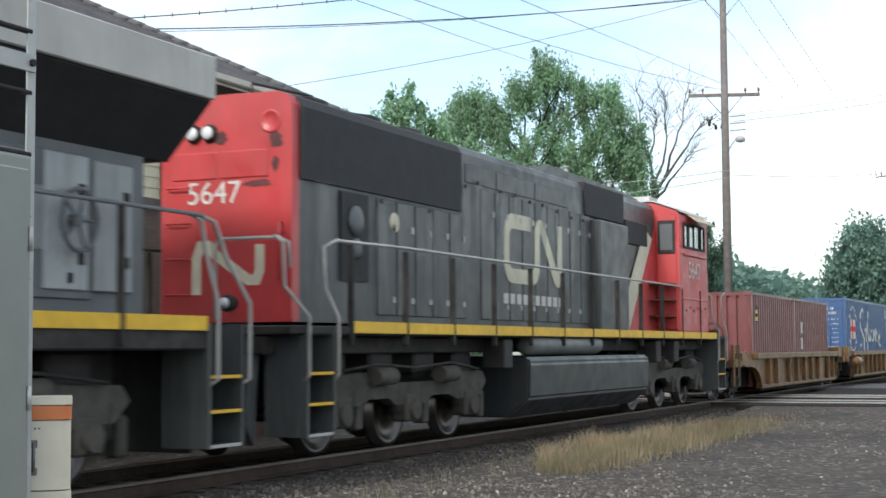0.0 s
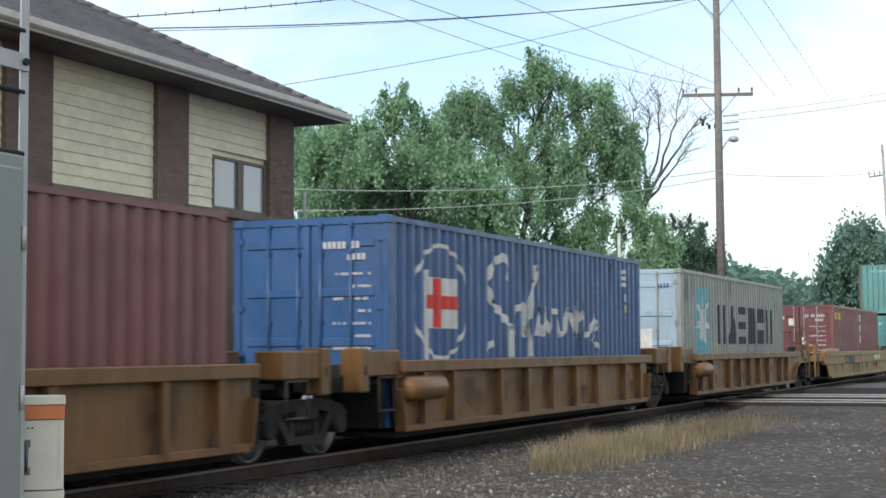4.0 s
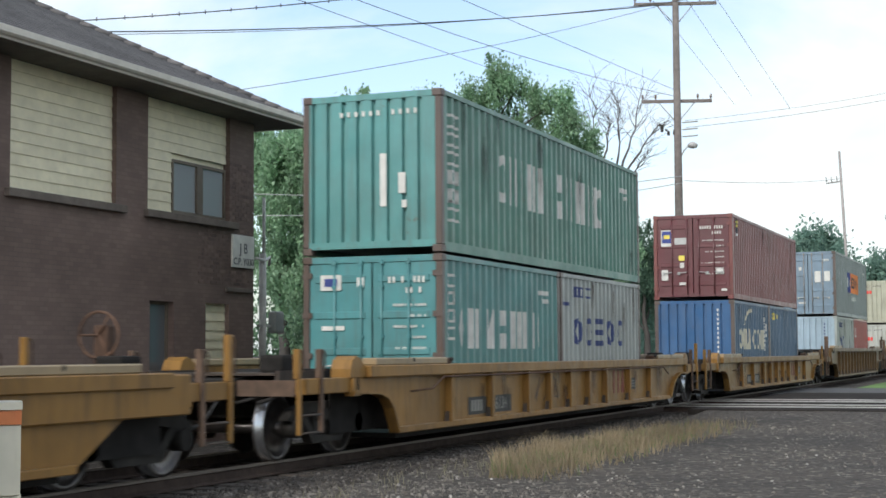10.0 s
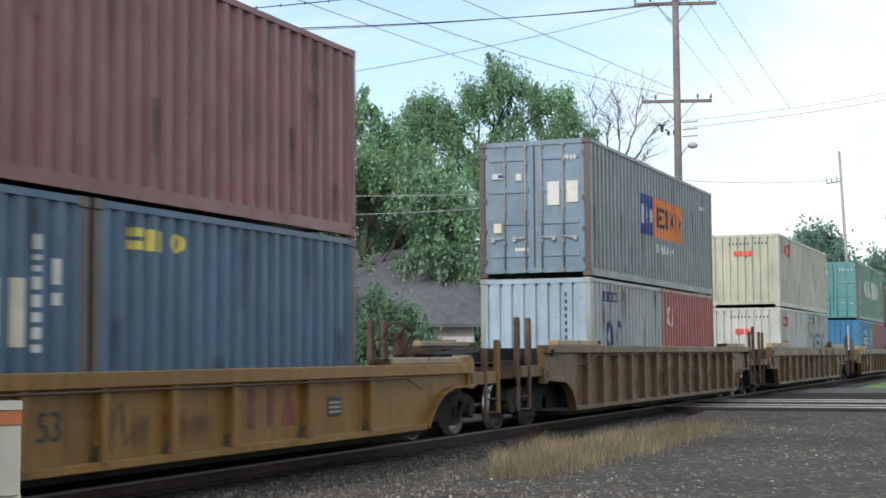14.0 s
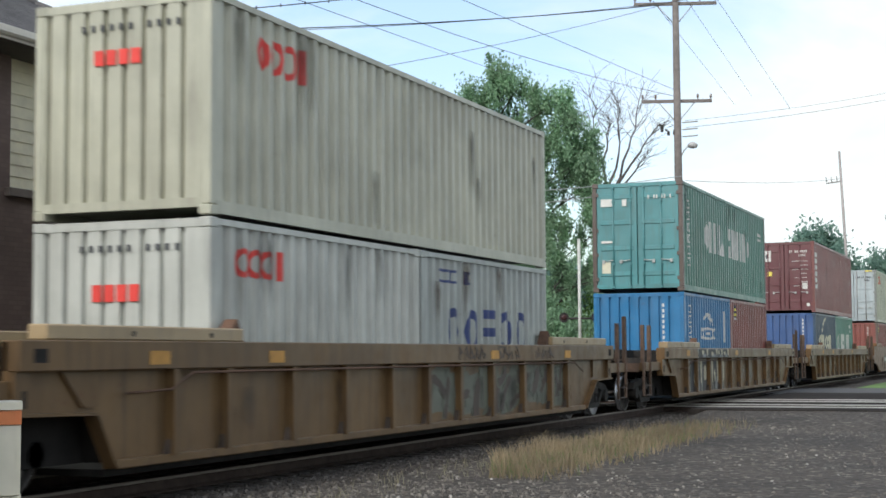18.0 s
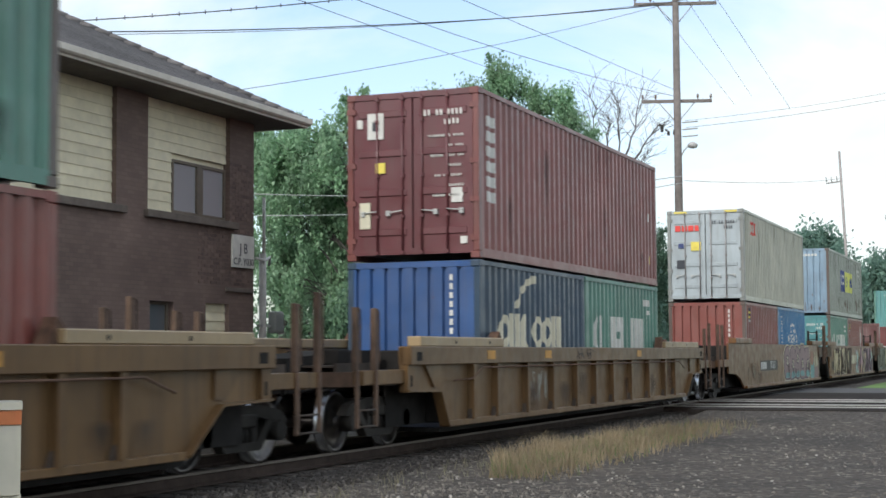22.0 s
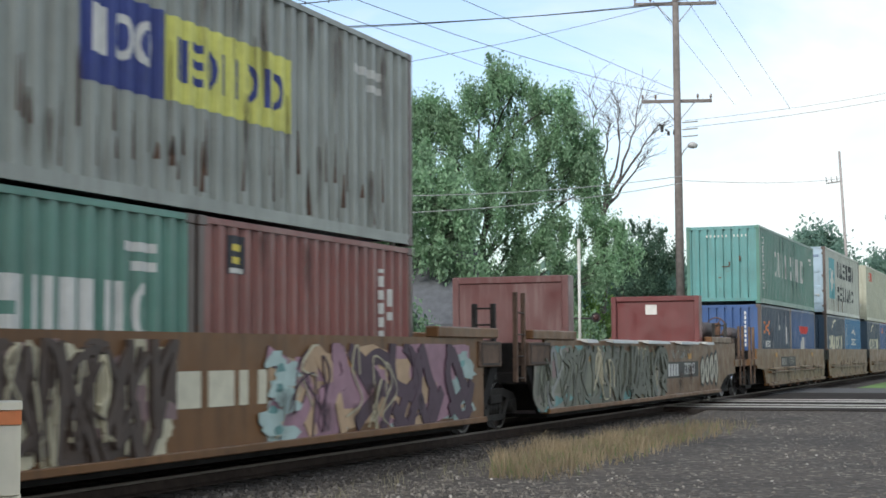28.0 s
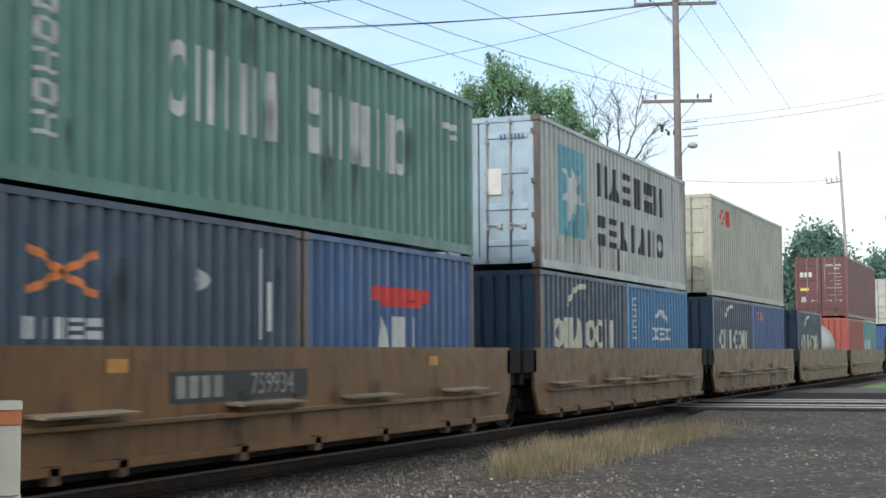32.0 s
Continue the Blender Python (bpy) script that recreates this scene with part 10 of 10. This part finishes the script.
scribble(car_f, 147.85, 147.4, 148.3, 0.4, 0.9, 3, 69, "umber", -1.401, 0.02)
scribble(car_g, 171.25, 174.0, 175.4, 0.5, 0.95, 4, 70, "ash", -1.401, 0.02)
# yellow reflectors on the sides
REFLECT = plain("dirty_yellow_reflector", (0.50, 0.25, 0.04), 0.5, 0.0, 0.25, 6)
for car, x, us in ((car_h, 194.65, (187.0, 189.5, 197.0, 201.0)), (car_i, 218.6, (211.2, 217.5, 223.0)), (car_j, 242.1, (235.5, 238.5, 245.0)), (car_m, 305.0, (299.6, 303.4, 308.6)), (car_n, 326.6, (321.8, 330.0)), (car_l, 285.3, (288.4,))):
    chorded = car in (car_h, car_i, car_j)
    car_mark(car, x, [rect(u, u + 0.36, 1.26 if chorded else 1.18, 1.40 if chorded else 1.32) for u in us], REFLECT, -1.533 if chorded else -1.409, "reflector")
GUIDE = C("pale_tan_block_paint", (0.33, 0.24, 0.13), dirt=0.4, rust=0.1)
# raised guide blocks on the chords and pipes below them
for car, tp in ((car_h, 1.50), (car_i, 1.46), (car_j, 1.46), (car_e, 1.2), (car_f, 1.2), (car_g, 1.50), (car_d, 1.17)):
    for s in (-1, 1):
        for q in (-1, 1):
            bm = bmesh.new()
            rbox(bm, *sorted((q * 9.3, q * 5.7)) if car in (car_h, car_i, car_j) else sorted((q * 9.2, q * 6.6)), *sorted((s * 1.5, s * 1.28)), tp, tp + (0.15 if car in (car_h, car_i, car_j) else 0.10), 0.015, 1)
            gb = part("guide_block", bm, GUIDE, car)
            for hx in (6.4, 7.9):
                bm = bmesh.new()
                rod(bm, (q * hx, s * 1.44, tp + 0.07), (q * hx, s * 1.506, tp + 0.07), 0.03, 8)
                part("lift_hole", bm, BLACK, gb)
            bm = bmesh.new()
            if car in (car_h, car_i, car_j):
                extrude(bm, [(q * 6.0, tp), (q * 5.55, tp), (q * 5.7, tp + 0.26)], "y", *sorted((s * 1.42, s * 1.25)))
            else:
                rbox(bm, *sorted((q * 6.62, q * 6.3)), *sorted((s * 1.46, s * 1.25)), tp, tp + 0.09, 0.03, 2)
            part("corner_guide", bm, RUSTY, car)
    if car is car_d:
        continue
    bm = bmesh.new()
    pz = tp - (0.33 if car in (car_h, car_i, car_j) else 0.19)
    tube(bm, [(-8.0, -1.5, pz - 0.19), (-7.2, -1.5, pz - 0.17), (-6.8, -1.52, pz), (0, -1.52, pz), (7.0, -1.52, pz), (7.6, -1.5, pz - 0.17)], 0.014)
    part("brake_pipe", bm, RUSTY, car)


def air_tank(car, x, z, r, half):
    bm = bmesh.new()
    lathe(bm, [(-half, 0.05), (-half + 0.05, r * 0.7), (-half + 0.16, r), (half - 0.16, r), (half - 0.05, r * 0.7), (half, 0.05)], (x, -0.45, z), "x", 18)
    part("air_tank", bm, P("dusty_purple_tank_paint", (0.075, 0.06, 0.06), var=0.3), car)
    for q in (-0.35, 0.35):
        bm = bmesh.new()
        box(bm, x + q - 0.05, x + q + 0.05, -0.65, -0.25, z - r - 0.45, z - r + 0.05)
        part("tank_bracket", bm, GRIME, car)


def brake_wheel(car, x, z, y=-0.75):
    bm = bmesh.new()
    tube(bm, [(x, y + math.cos(a * math.tau / 16) * 0.28, z + math.sin(a * math.tau / 16) * 0.28) for a in range(17)], 0.02, 6)
    for a in range(3):
        rod(bm, (x, y, z), (x, y + math.cos(a * 2.1) * 0.28, z + math.sin(a * 2.1) * 0.28), 0.015, 5)
    part("brake_wheel", bm, RUSTY, car)
    bm = bmesh.new()
    rbox(bm, x + 0.02, x + 0.2, y - 0.1, y + 0.1, z - 0.7, z + 0.12, 0.02, 1)
    part("brake_stand", bm, RUSTY, car)


air_tank(car_m, 10.1, 2.0, 0.24, 1.0)
air_tank(car_n, -7.7, 1.95, 0.19, 0.62)
brake_wheel(car_m, 10.3, 2.1)
brake_wheel(car_d, 11.3, 1.6, 0.5)
brake_wheel(car_e, 11.3, 1.62, 0.5)
brake_wheel(car_f, 11.3, 1.62, 0.5)
brake_wheel(car_d, -10.6, 1.75)
brake_wheel(car_a, -8.9, 1.7)
for car, x in ((car_c, -5.6), (car_b, -5.6)):
    bm = bmesh.new()
    lathe(bm, [(-0.6, 0.05), (-0.56, 0.14), (-0.5, 0.17), (0.5, 0.17), (0.56, 0.14), (0.6, 0.05)], (x + 0.2, -1.5, 0.82), "x", 16)
    part("brake_cylinder", bm, TAN, car)
# ---------------------------------------------------------------- motion
def motions():
    for ob, x, z in MOVERS:
        walk(ob, [(0, pose(x, 0, z)), (SECONDS, pose(x - SPEED * SECONDS, 0, z))])
    # wheels roll: under 90 degrees of turn from row to row
    steps = int(SECONDS * 16)
    for wheels, radius in ((WHEELS, 0.42), (BIG_WHEELS, 0.53)):
        turn = math.degrees(SPEED / radius) * SECONDS / steps
        for wheel, q in wheels:
            walk(wheel, [(SECONDS * k / steps, pose(q, 0, radius, 0, -turn * k, 0)) for k in range(steps + 1)])


motions()
